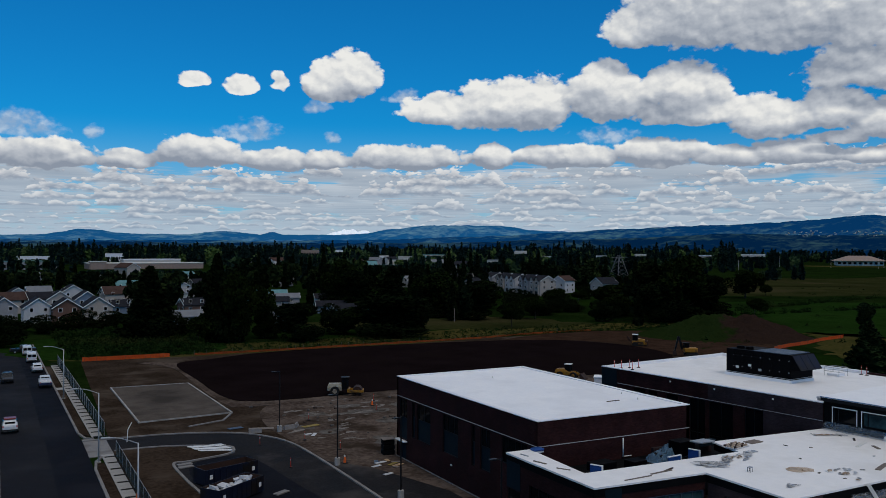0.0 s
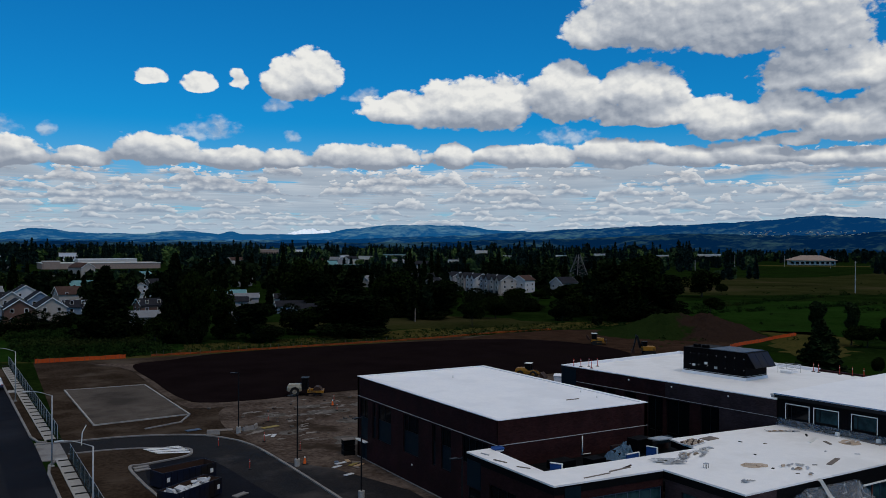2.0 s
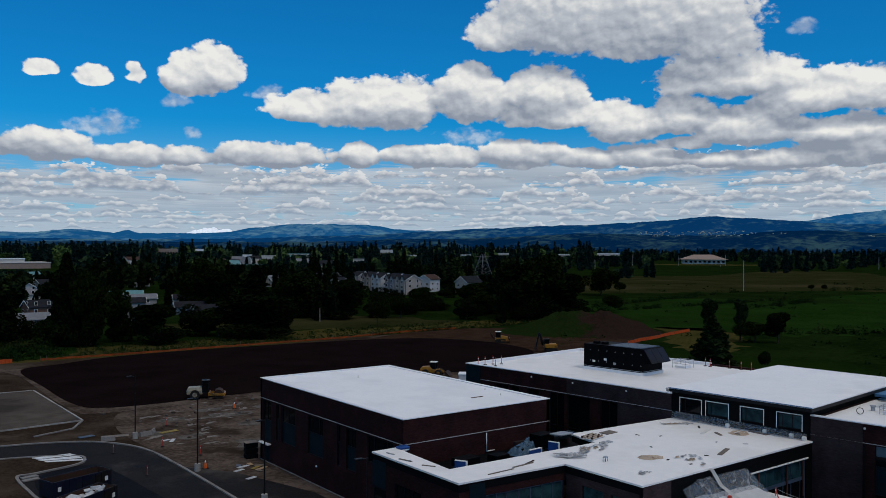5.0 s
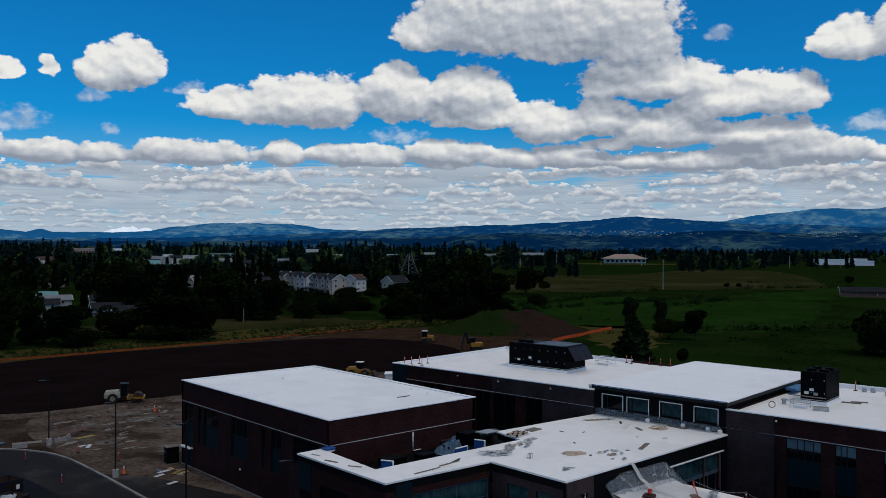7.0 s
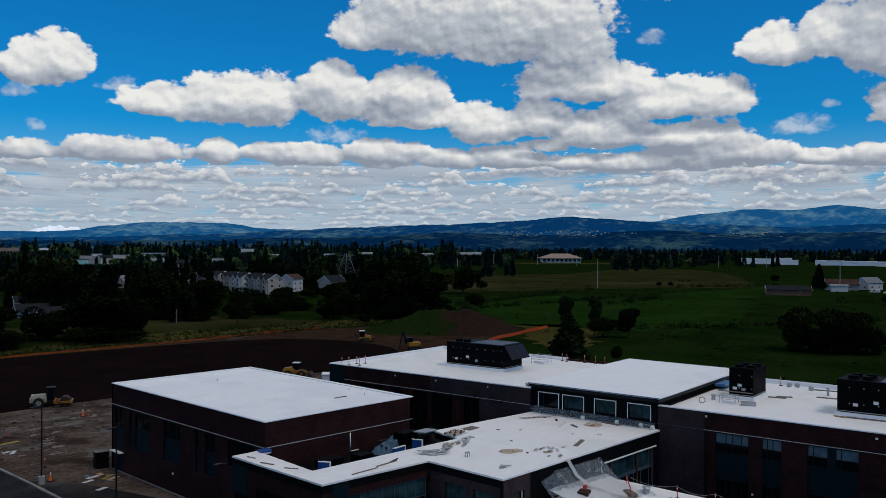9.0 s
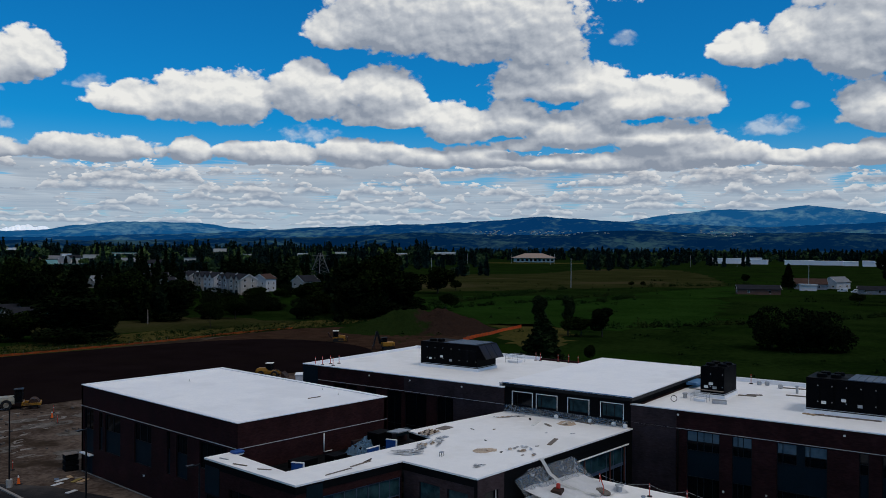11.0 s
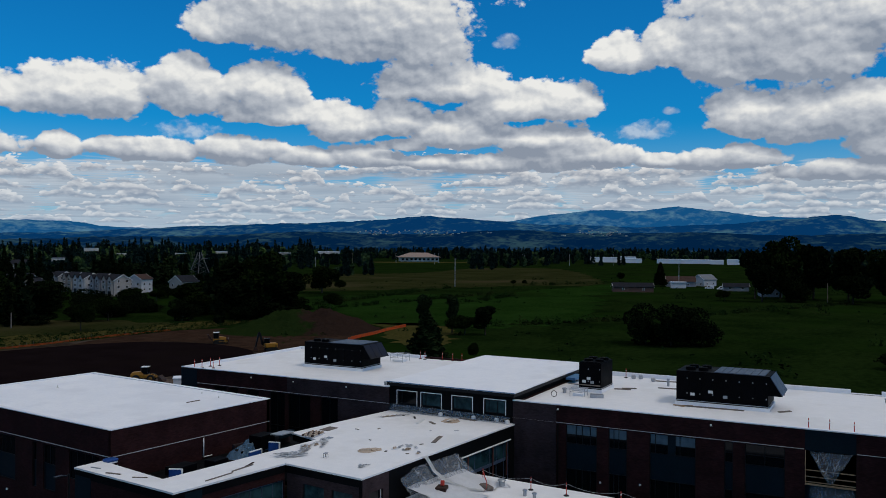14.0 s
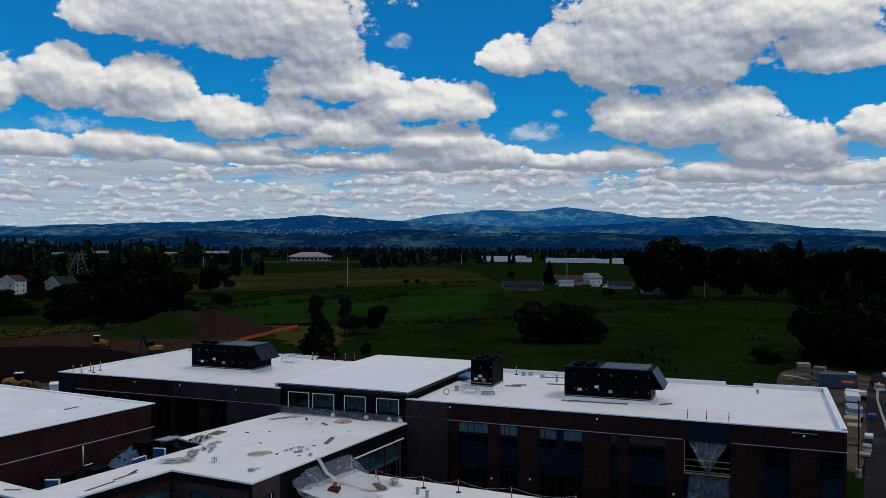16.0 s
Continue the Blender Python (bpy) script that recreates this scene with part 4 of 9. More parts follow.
for x, y in ((45.8, 41.4), (45.8, 47.3)):
    tube(bm, (x, y, -0.2), (x, y, 4.1), 0.12)
part("post", bm, M["steel"], porch)


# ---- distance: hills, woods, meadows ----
# the third colour glows evenly as painted haze, less on nearer ranges
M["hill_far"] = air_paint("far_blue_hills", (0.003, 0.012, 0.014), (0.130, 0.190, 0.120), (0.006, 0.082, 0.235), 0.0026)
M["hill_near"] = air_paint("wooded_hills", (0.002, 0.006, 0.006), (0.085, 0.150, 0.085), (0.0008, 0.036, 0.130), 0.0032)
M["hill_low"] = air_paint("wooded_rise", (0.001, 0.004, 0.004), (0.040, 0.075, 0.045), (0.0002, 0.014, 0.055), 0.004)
# an added glow whitens the snow beyond its base colour
M["snow"] = air_paint("far_snow", (0.75, 0.77, 0.8), (0.9, 0.9, 0.9), (0.38, 0.42, 0.47), 0.01)
# far foliage is paler and bluer: distant sunlight and haze put into its colours
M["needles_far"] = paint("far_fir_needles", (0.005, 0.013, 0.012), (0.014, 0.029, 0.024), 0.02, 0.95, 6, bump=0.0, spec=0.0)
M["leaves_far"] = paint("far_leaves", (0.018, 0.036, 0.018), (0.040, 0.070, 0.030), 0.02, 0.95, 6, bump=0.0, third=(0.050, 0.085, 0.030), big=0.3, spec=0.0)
M["leaf_sunlit"] = paint("sunlit_maple_leaves", (0.050, 0.090, 0.026), (0.095, 0.150, 0.045), 0.05, 0.95, 6, bump=0.0, third=(0.11, 0.14, 0.06), big=0.3, spec=0.0)
# the lighter third tone paints sunlit patches
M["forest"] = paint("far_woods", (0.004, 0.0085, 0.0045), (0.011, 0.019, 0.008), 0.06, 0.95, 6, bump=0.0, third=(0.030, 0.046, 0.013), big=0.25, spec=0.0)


def crest(az, items, floor):
    """Height of the skyline between a few named summits and saddles (azimuth, elevation)."""
    if az <= items[0][0] or az >= items[-1][0]:
        return floor
    for (a0, e0), (a1, e1) in zip(items, items[1:]):
        if a0 <= az <= a1:
            f = (az - a0) / (a1 - a0)
            return e0 + (e1 - e0) * (f * f * (3 - 2 * f) * 0.6 + f * 0.4)
    return floor


def hills(name, dist, items, floor, material, label, seed, thick):
    """A range of slopes all round; its crest runs over a few summits."""
    bm = bmesh.new()
    cols = []
    for i in range(901):
        az = -30 + i * 0.16 if i < 880 else 110.8 + (i - 880) * 10
        e = crest(az, items, floor) + 0.07 * noise.fractal(Vector((az * 0.22, seed, 0)), 1.0, 2.0, 5)
        e += 0.045 * noise.fractal(Vector((az * 1.3, seed, 7)), 1.0, 2.0, 4)
        e += 0.02 * noise.noise(Vector((az * 6, seed, 3)))
        col = []
        for k in range(7):
            f = k / 6
            d = dist - thick * (1 - f) * (1 + 0.3 * noise.noise(Vector((az * 0.3, k, seed))))
            z = (25 + math.tan(radians(e)) * dist) * f ** 0.8
            z += 10 * (1 - abs(2 * f - 1)) * noise.fractal(Vector((az * 0.5, f * 4, seed + 5)), 1.0, 2.0, 4)
            a = radians(az)
            col.append(bm.verts.new((math.sin(a) * d, math.cos(a) * d, z - 2)))
        cols.append(col)
    for a, b in zip(cols, cols[1:]):
        for k in range(6):
            bm.faces.new((a[k], b[k], b[k + 1], a[k + 1]))
    ob = part(name, bm, material, smooth=True)
    return tagged(ob, label, "hills", kind="structure")


FAR = [(-40, 0.7), (-2, 0.65), (2, 0.75), (4.7, 1.12), (7.5, 0.82), (10.5, 0.85), (13.4, 1.05), (15.6, 0.86), (16.4, 1.02), (17.2, 0.84), (20.5, 0.82), (22.4, 0.92), (24.2, 1.26), (26.9, 1.52), (31.6, 1.5), (34.6, 1.12), (44, 1.0), (56, 1.4), (60, 1.75), (62.9, 2.2), (66.8, 2.52), (68.7, 2.42), (71.3, 2.72), (73.6, 2.42), (76.9, 2.02), (79.5, 1.9), (86, 1.2), (95, 1.0), (130, 1.5), (200, 0.8), (320, 0.7)]
NEAR = [(-40, 0.4), (20, 0.45), (30, 0.75), (36, 1.05), (39.8, 1.26), (43.5, 1.45), (48.7, 1.66), (52.0, 1.82), (54.5, 2.08), (57.0, 1.93), (59.5, 1.76), (63, 1.55), (69, 1.35), (75, 1.6), (78.3, 1.88), (80.8, 2.12), (83.2, 1.72), (87.2, 1.3), (90.8, 1.08), (100, 0.9), (200, 0.5), (320, 0.4)]
LOW = [(-40, 0.3), (25, 0.3), (38, 0.6), (46, 0.95), (54, 0.85), (60, 1.15), (66, 0.95), (72, 1.05), (77, 0.85), (84, 0.95), (92, 0.7), (100, 0.6), (320, 0.3)]
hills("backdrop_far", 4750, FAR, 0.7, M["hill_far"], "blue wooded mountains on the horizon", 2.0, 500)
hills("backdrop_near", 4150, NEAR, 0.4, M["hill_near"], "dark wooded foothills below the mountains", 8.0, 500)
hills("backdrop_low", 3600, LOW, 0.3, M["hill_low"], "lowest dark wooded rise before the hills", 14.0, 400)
bm = bmesh.new()
crown = []
for i in range(61):
    az = radians(19.9 + i * 0.06)
    f = math.sin(i / 60 * math.pi)
    e = 0.75 + 0.42 * f ** 0.7 + 0.22 * noise.fractal(Vector((i * 0.12, 3, 1)), 1.0, 2.0, 5) * f
    d = 4860
    x, y = math.sin(az), math.cos(az)
    crown.append([bm.verts.new((x * 4780, y * 4780, 40)), bm.verts.new((x * d, y * d, 25 + math.tan(radians(e)) * d)), bm.verts.new((x * 4895, y * 4895, 40))])
for a, b in zip(crown, crown[1:]):
    for k in (0, 1):
        bm.faces.new((a[k], b[k], b[k + 1], a[k + 1]))
ob = part("backdrop_snow", bm, M["snow"])
tagged(ob, "snow-covered summit beyond the hills", "mountain", kind="structure")

# far meadow and pasture sheets: sunlight is put into their brighter grass colours
sheet("ground_meadow", ragged(spline([(457, 461), (564, 497), (640, 461), (841, 513), (855, 421), (541, 234), (476, 262), (407, 288), (335, 338)], 4), 9, 4), 0.05, M["grass_tan"], "wide meadow of seeding grass, painted pale as if sunlit", depth=0.1)
sheet("ground_pasture", ragged(spline([(382, 226), (482, 225), (560, 223), (497, 192), (446, 176), (388, 186), (377, 212)], 4), 9, 4), 0.09, M["grass_lush"], "mown pasture, painted bright as if sunlit", depth=0.1)
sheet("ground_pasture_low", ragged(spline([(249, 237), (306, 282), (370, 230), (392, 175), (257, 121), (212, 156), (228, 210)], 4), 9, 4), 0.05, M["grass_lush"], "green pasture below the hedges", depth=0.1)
sheet("ground_tan_patch", ragged(spline([(212, 170), (220, 150), (190, 126), (168, 122), (182, 142), (200, 156)], 4), 4, 2), 0.05, M["grass_dry"], "patch of dry grass beside the earth mound", depth=0.1)
sheet("ground_scrub", ragged(spline([(12, 201), (46, 203), (50, 222), (40, 244), (14, 250), (-2, 236), (2, 214)], 4), 3, 2), 0.07, M["grass_lush"], "rough green grass between hedge and street", depth=0.1)
sheet("ground_lawn", ragged(spline([(80, 268), (110, 232), (150, 222), (172, 226), (158, 262), (116, 262)], 4), 9, 4), 0.05, M["grass_tan"], "rough grass beside the hedge", depth=0.1)


def leaf_cloud(kind, h, r, count, leaf, rng):
    """Leaf clumps of one crown: corner points of many small triangles."""
    if kind == "fir":
        f = rng.random(count) ** 0.75
        z = h * (0.10 + 0.90 * (1 - f) ** 0.9)
        tier = 0.72 + 0.28 * np.abs(np.sin(z / h * 26))
        rad = r * (1 - (z - 0.1 * h) / (0.9 * h)) ** 0.85 * tier * np.sqrt(0.25 + 0.75 * rng.random(count)) + 0.1
        a = rng.random(count) * math.tau
        lobes = 1 + 0.22 * np.sin(a * 3 + z) + 0.12 * np.sin(a * 7 - z * 2)
        c = np.stack([np.cos(a) * rad * lobes, np.sin(a) * rad * lobes, z - rad * 0.12], 1)
    else:
        lumps = 7 if kind == "bush" else 11
        lo = 0.0 if kind == "bush" else 0.22
        cz = h * (lo + (0.86 - lo) * rng.random(lumps) ** 0.8)
        span = np.sin(np.clip((cz / h - lo) / (1 - lo), 0.05, 1) * math.pi * 0.86 + 0.25)
        ca = rng.random(lumps) * math.tau
        cr = r * 0.62 * span * np.sqrt(rng.random(lumps))
        if kind == "poplar":
            cr *= 0.5
        size = r * (0.34 + 0.25 * rng.random(lumps))
        k = rng.integers(0, lumps, count)
        d = rng.normal(size=(count, 3))
        d /= np.linalg.norm(d, axis=1)[:, None]
        rad = size[k] * (0.55 + 0.5 * rng.random(count) ** 0.5)
        c = np.stack([np.cos(ca) * cr, np.sin(ca) * cr, cz], 1)[k] + d * rad[:, None] * np.array([1, 1, 0.85])
        c[:, 2] = np.clip(c[:, 2], 0.05, None)
    u = rng.normal(size=(count, 3))
    u /= np.linalg.norm(u, axis=1)[:, None]
    v = np.cross(u, rng.normal(size=(count, 3)))
    v /= np.linalg.norm(v, axis=1)[:, None] + 1e-6
    s = leaf * (0.6 + 0.8 * rng.random(count))[:, None]
    return np.stack([c + u * s, c - u * s * 0.5 + v * s * 0.8, c - u * s * 0.5 - v * s * 0.8], 1).reshape(-1, 3)


def tri_mesh(name, pts, *materials, slots=None):
    """A mesh of loose triangles; slots: which of the materials each of them has."""
    me = bpy.data.meshes.new(name)
    n = len(pts)
    me.vertices.add(n)
    me.vertices.foreach_set("co", np.asarray(pts, dtype=np.float32).ravel())
    me.loops.add(n)
    me.loops.foreach_set("vertex_index", np.arange(n, dtype=np.int32))
    me.polygons.add(n // 3)
    me.polygons.foreach_set("loop_start", np.arange(0, n, 3, dtype=np.int32))
    for mt in materials:
        me.materials.append(mt)
    if slots is not None:
        me.polygons.foreach_set("material_index", np.asarray(slots, dtype=np.int32))
    me.update(calc_edges=True)
    return me


RNG = np.random.default_rng(4)


def tree(kind, h, r, count, leaf, material, label):
    """A tree: tapered trunk with limbs, and a crown of many leaf clumps."""
    t = thing({"fir": "fir_tree", "oak": "broadleaf_tree", "poplar": "poplar_tree", "bush": "bush"}[kind], Matrix(), label, "bush" if kind == "bush" else "tree")
    bm = bmesh.new()
    top = h * (0.95 if kind == "fir" else 0.6)
    tube(bm, (0, 0, -0.3), (0.02 * h, 0, top * 0.5), 0.022 * h, 0.014 * h, 7, False)
    tube(bm, (0.02 * h, 0, top * 0.5), (0.0, 0.01 * h, top), 0.014 * h, 0.003 * h, 6, False)
    for k in range(7):
        a, z = k * 2.4, top * (0.3 + 0.09 * k)
        q = 0.55 * r * (1 - 0.5 * k / 7)
        tube(bm, (0.01 * h, 0, z), (math.cos(a) * q, math.sin(a) * q, z + (0.12 * h if kind != "fir" else -0.02 * h)), 0.006 * h, 0.002 * h, 5, False)
    part("trunk", bm, M["bark"], t)
    crown = new("crown", tri_mesh("crown", leaf_cloud(kind, h, r, count, leaf, RNG), material))
    crown.parent = t
    return t


KINDS = {}
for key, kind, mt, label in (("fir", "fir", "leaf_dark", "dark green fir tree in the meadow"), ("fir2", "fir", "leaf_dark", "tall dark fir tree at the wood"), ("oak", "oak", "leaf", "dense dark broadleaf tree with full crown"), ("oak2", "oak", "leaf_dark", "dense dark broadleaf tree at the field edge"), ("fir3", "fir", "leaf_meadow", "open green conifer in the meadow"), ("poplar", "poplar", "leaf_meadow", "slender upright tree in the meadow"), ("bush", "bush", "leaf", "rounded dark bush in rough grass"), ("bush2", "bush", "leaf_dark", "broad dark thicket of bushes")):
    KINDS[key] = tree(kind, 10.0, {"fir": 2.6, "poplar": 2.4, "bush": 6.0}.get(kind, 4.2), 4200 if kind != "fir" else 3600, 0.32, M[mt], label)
    KINDS[key].matrix_basis = pose(300, -400 - 30 * len(KINDS), 0)
SHAPE = {"fir": 2.6, "poplar": 2.4, "bush": 6.0, "oak": 4.2}


def plant(key, x, y, h, r):
    base = KINDS[key]
    s = h / 10.0
    w = r / SHAPE[key.rstrip("23")]
    m = pose(x, y, 0, 0, 0, random.uniform(0, 360)) @ Matrix.Diagonal((w, w, s, 1))
    copy_thing(base, m)


# hedge and trees along the far side of the field
EDGE = [
    (36, 235, 19.6, 7.6, "fir"), (51, 223, 23.0, 5.2, "fir"), (56, 220, 18.7, 5.4, "oak"), (46, 222, 7.2, 5.5, "bush"), (70, 216, 10.5, 6.8, "oak2"),
    (98, 217, 12.0, 11.9, "oak2"), (91, 224, 8.0, 8.6, "bush"), (143, 224, 8.4, 4.0, "bush"), (195, 238, 8.3, 6.2, "bush"), (195, 217, 13.6, 8.2, "oak2"),
    (206, 216, 23.0, 10.0, "oak"), (223, 220, 13.0, 8.6, "oak2"), (245, 219, 7.0, 4.8, "bush"), (13, 268, 4.6, 6.0, "bush2"), (22, 268, 5.6, 7.0, "bush2"), (29, 270, 5.2, 6.0, "bush2"), (4, 276, 4.2, 6.0, "bush2"), (-4, 236, 9.0, 6.0, "oak2"), (2, 243, 6.0, 6.0, "bush2"), (172, 268, 6.0, 6.0, "bush2"), (181, 262, 5.0, 6.5, "bush2"), (160, 252, 4.6, 5.0, "bush2"), (190, 270, 4.5, 6.0, "bush2"), (199, 268, 4.5, 6.0, "bush2"), (167, 292, 9.5, 6.0, "oak"), (178, 300, 8.5, 6.0, "oak2"), (150, 285, 9.0, 6.5, "oak2"), (205, 318, 6.0, 6.0, "bush2"), (214, 322, 5.0, 5.0, "bush2"), (222, 312, 6.5, 6.0, "oak"), (230, 322, 5.5, 6.0, "bush2"), (196, 330, 9.5, 7.0, "oak2"), (206, 344, 9.0, 7.0, "oak"), (212, 360, 9.0, 6.0, "oak2"), (240, 318, 5.0, 5.0, "bush"), (252, 330, 6.0, 5.0, "bush2"), (262, 322, 7.5, 6.0, "oak2"), (250, 300, 7.0, 6.0, "bush2"), (184, 284, 6.0, 6.0, "bush2"), (212, 290, 5.0, 6.0, "bush2"), (43, 236, 6.9, 4.6, "bush2"),
]
HEDGE = [
    (64, 226, 14.6, 5.2, "oak"), (86, 228, 7.9, 6.0, "bush2"), (139, 268, 16.4, 9.2, "oak"), (147, 254, 12.8, 8.4, "oak2"), (126, 330, 20.2, 8.0, "oak"),
    (122, 300, 16.5, 8.6, "oak2"), (150, 330, 17.0, 8.0, "fir"), (108, 222, 9.0, 6.5, "bush2"), (176, 258, 5.0, 5.5, "bush2"), (166, 245, 8.0, 6.0, "bush"),
    (213, 234, 19.7, 11.0, "oak2"), (203, 247, 11.8, 8.6, "oak"), (227, 228, 11.4, 8.6, "oak2"), (235, 240, 9.0, 7.0, "bush2"), (182, 228, 6.5, 6.0, "bush2"),
]
MEADOW = [
    (150, 106, 10.8, 4.9, "fir3"), (215, 153, 11.2, 3.4, "poplar"), (202, 134, 12.6, 2.6, "poplar"), (204, 124, 8.4, 4.2, "oak2"), (201, 129, 5.6, 5.2, "bush"),
    (210, 79, 9.4, 6.0, "bush2"), (209, 72, 9.6, 7.0, "bush2"), (215, 66, 8.6, 6.0, "bush2"), (155, 97, 4.2, 1.8, "bush"), (522, 187, 15.5, 4.5, "fir"),
    (606, 248, 6.1, 3.1, "oak"), (208, 2, 14.0, 9.0, "bush2"), (204, 10, 11.5, 7.0, "bush2"), (196, -2, 11.0, 8.0, "bush2"), (216, 12, 10.0, 6.0, "oak2"), (222, 74, 8.0, 6.0, "bush2"), (196, 20, 3.0, 4.0, "bush2"), (477, 268, 3.6, 2.6, "bush"), (481, 263, 3.7, 2.2, "bush"),
    (358, 313, 6.2, 4.8, "bush"), (332, 303, 14.5, 10.0, "oak"), (406, 114, 5.0, 4.2, "bush"), (316, 312, 12.0, 9.0, "oak2"),
]
WOODS = [
    (406, 97, 18.0, 8.4, "oak2"), (434, 95, 30.9, 10.5, "oak"), (445, 82, 27.5, 11.0, "oak2"), (437, 65, 26.0, 10.4, "oak2"), (438, 48, 24.8, 11.0, "oak"),
    (447, 31, 29.0, 6.0, "fir"), (431, 17, 23.7, 11.6, "oak2"), (419, 2, 26.3, 11.2, "oak2"), (442, 91, 15.8, 9.1, "bush2"), (430, 106, 24.0, 9.0, "oak2"),
    (415, 84, 12.0, 8.0, "bush2"), (415, 60, 13.0, 9.0, "oak2"), (425, 40, 15.0, 9.0, "oak2"), (410, 24, 10.0, 9.0, "bush2"), (396, 10, 11.0, 9.0, "bush2"),
    (390, -8, 14.0, 10.0, "oak2"), (430, -14, 26.0, 11.0, "oak"), (206, -12, 13.0, 9.0, "bush2"), (470, 110, 20.0, 9.0, "oak2"), (460, 40, 28.0, 9.0, "oak"),
]
for row in (EDGE, HEDGE, MEADOW, WOODS):
    for x, y, h, r, key in row:
        plant(key, x, y, h, r)
# undergrowth that closes the hedge below the crowns
for x, y, h, r, key in EDGE + HEDGE:
    if key != "bush" and key != "bush2":
        plant("bush2", x + random.uniform(-2, 2), y + random.uniform(-3, 0), max(3.0, h * 0.42), r * 0.95)
for base in list(KINDS.values()):
    for o in list(base.children_recursive) + [base]:
        bpy.data.objects.remove(o)


def wood_mask(az, d):
    """How thick the woods stand at a bearing and a distance."""
    if 51 < az < 57.5 and d < 1420:
        return 0.0
    if az < 41.0:
        if d < 270 or (30.0 < az < 37.5 and d < 450) or (37.4 < az < 40.5 and d < 480) or (az < 7.2 and d < 298):
            return 0.0
        if az < 8 and d < 420:
            return 0.12
        if d < 470:
            return 0.30 if az > 6 else 0.2
        return 0.9 if d > 620 else 0.7
    edge = 980 + 160 * math.sin(az * 0.31) if az < 68 else 1250 if az < 79 else 520
    if az < 47:
        edge = 520 + (az - 41) * 70
    if 47 < az < 53 and 700 < d < 780:
        return 0.9
    return 0.85 if d > edge else 0.0


def woods(name, count, d0, d1, leaf, tris, label, mats):
    """Many trees; mats: needles, full-grown leaves, leaves painted as sunlit."""
    pts, slots = [], []
    made = 0
    while made < count:
        az = random.uniform(-14, 102)
        d = d0 * (d1 / d0) ** random.random()
        if random.random() > wood_mask(az, d):
            continue
        a = radians(az)
        x, y = math.sin(a) * d, math.cos(a) * d
        if any((x - hx) ** 2 + (y - hy) ** 2 < hr * hr for hx, hy, hr in CLEAR):
            continue
        fir = random.random() < (0.5 if d < 600 else 0.72)
        h = random.uniform(12, 26) + (random.uniform(0, 12) if fir and d > 500 else 0)
        if az > 47:
            h *= 0.72
        h *= 0.62 if d < 480 else 0.74 if d < 1000 else 1.0
        if 13.6 <= az < 40 and 480 < d < 1000 and random.random() < 0.6:
            h = min(h, 25 - d * 0.0195)
            if h < 5:
                continue
        if -2 < az < 13.6 and d < 985 and (az > 4.8 or random.random() < 0.8):
            top = 25 - d * 0.0268
            if top < 3.0:
                continue
            h = min(h, top * random.uniform(0.8, 1.05))
        for a0, a1, dd, drop in SIGHTS:
            if a0 - 0.15 < az < a1 + 0.15 and d < dd:
                h = min(h, 25 - d * drop * (0.84 if dd > 700 else 1.0))
        if h < 3.5:
            continue
        # the sunlit leaf colour goes to trees beyond 900 m, mostly on the left
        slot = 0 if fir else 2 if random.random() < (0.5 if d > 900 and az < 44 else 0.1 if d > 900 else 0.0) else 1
        slots.append(np.full(tris, slot))
        tri = leaf_cloud("fir" if fir else "oak", h, h * (0.145 if fir else 0.34), tris, leaf * (1.0 if fir else 1.25), RNG)
        pts.append(tri + np.array([x, y, -0.5]))
        made += 1
    ob = new(name, tri_mesh(name, np.concatenate(pts), *(M[k] for k in mats), slots=np.concatenate(slots)))
    return tagged(ob, label, "woods", kind="stuff")


# open spots with houses in the woods
CLEAR = [(12, 330, 34), (30, 350, 16), (38, 310, 22), (20, 392, 20), (47, 385, 18), (54, 275, 14), (66, 318, 16), (82, 285, 34), (112, 280, 26), (112, 320, 20), (114, 370, 26), (95, 362, 12), (80, 400, 14), (258, 365, 26), (262, 395, 24), (266, 425, 24), (250, 380, 16), (242, 352, 16), (236, 342, 14), (284, 350, 14), (232, 370, 14), (240, 452, 18), (270, 340, 22), (294, 360, 18), (147, 985, 80), (1130, 800, 150), (230, 480, 25), (300, 505, 20), (1290, 460, 150)]
# where the trees stay low before a building: bearings from and to, its distance, how steeply the view falls
SIGHTS = [
    (18.3, 19.5, 2300, 0.0102), (20.6, 21.1, 2600, 0.0073), (26.5, 28.0, 2000, 0.0125), (22.8, 25.1, 1000, 0.0255), (23.6, 24.2, 1500, 0.0150),
    (24.8, 25.7, 1250, 0.0175), (1.0, 2.7, 1300, 0.0168), (3.9, 5.2, 980, 0.0215), (5.2, 12.2, 960, 0.0265), (6.0, 7.0, 1500, 0.0145),
    (32.7, 33.6, 2200, 0.0094), (34.6, 35.2, 1700, 0.0130), (38.2, 38.9, 1750, 0.0125), (39.0, 40.4, 680, 0.033), (40.7, 41.4, 1900, 0.0118), (30.8, 31.7, 1100, 0.0205), (44.8, 45.7, 1700, 0.0128), (47.4, 48.8, 1900, 0.0114),
]
woods("woods_near", 640, 275, 700, 0.95, 480, "dark mixed woods and gardens between the houses", ("leaf_dark", "forest", "leaf_sunlit"))
woods("woods_mid", 2700, 600, 1700, 1.7, 170, "dark fir woods of the plain", ("needles_far", "leaves_far", "leaf_sunlit"))
woods("woods_far", 2800, 1500, 3300, 3.2, 70, "far band of fir woods", ("needles_far", "leaves_far", "leaf_sunlit"))


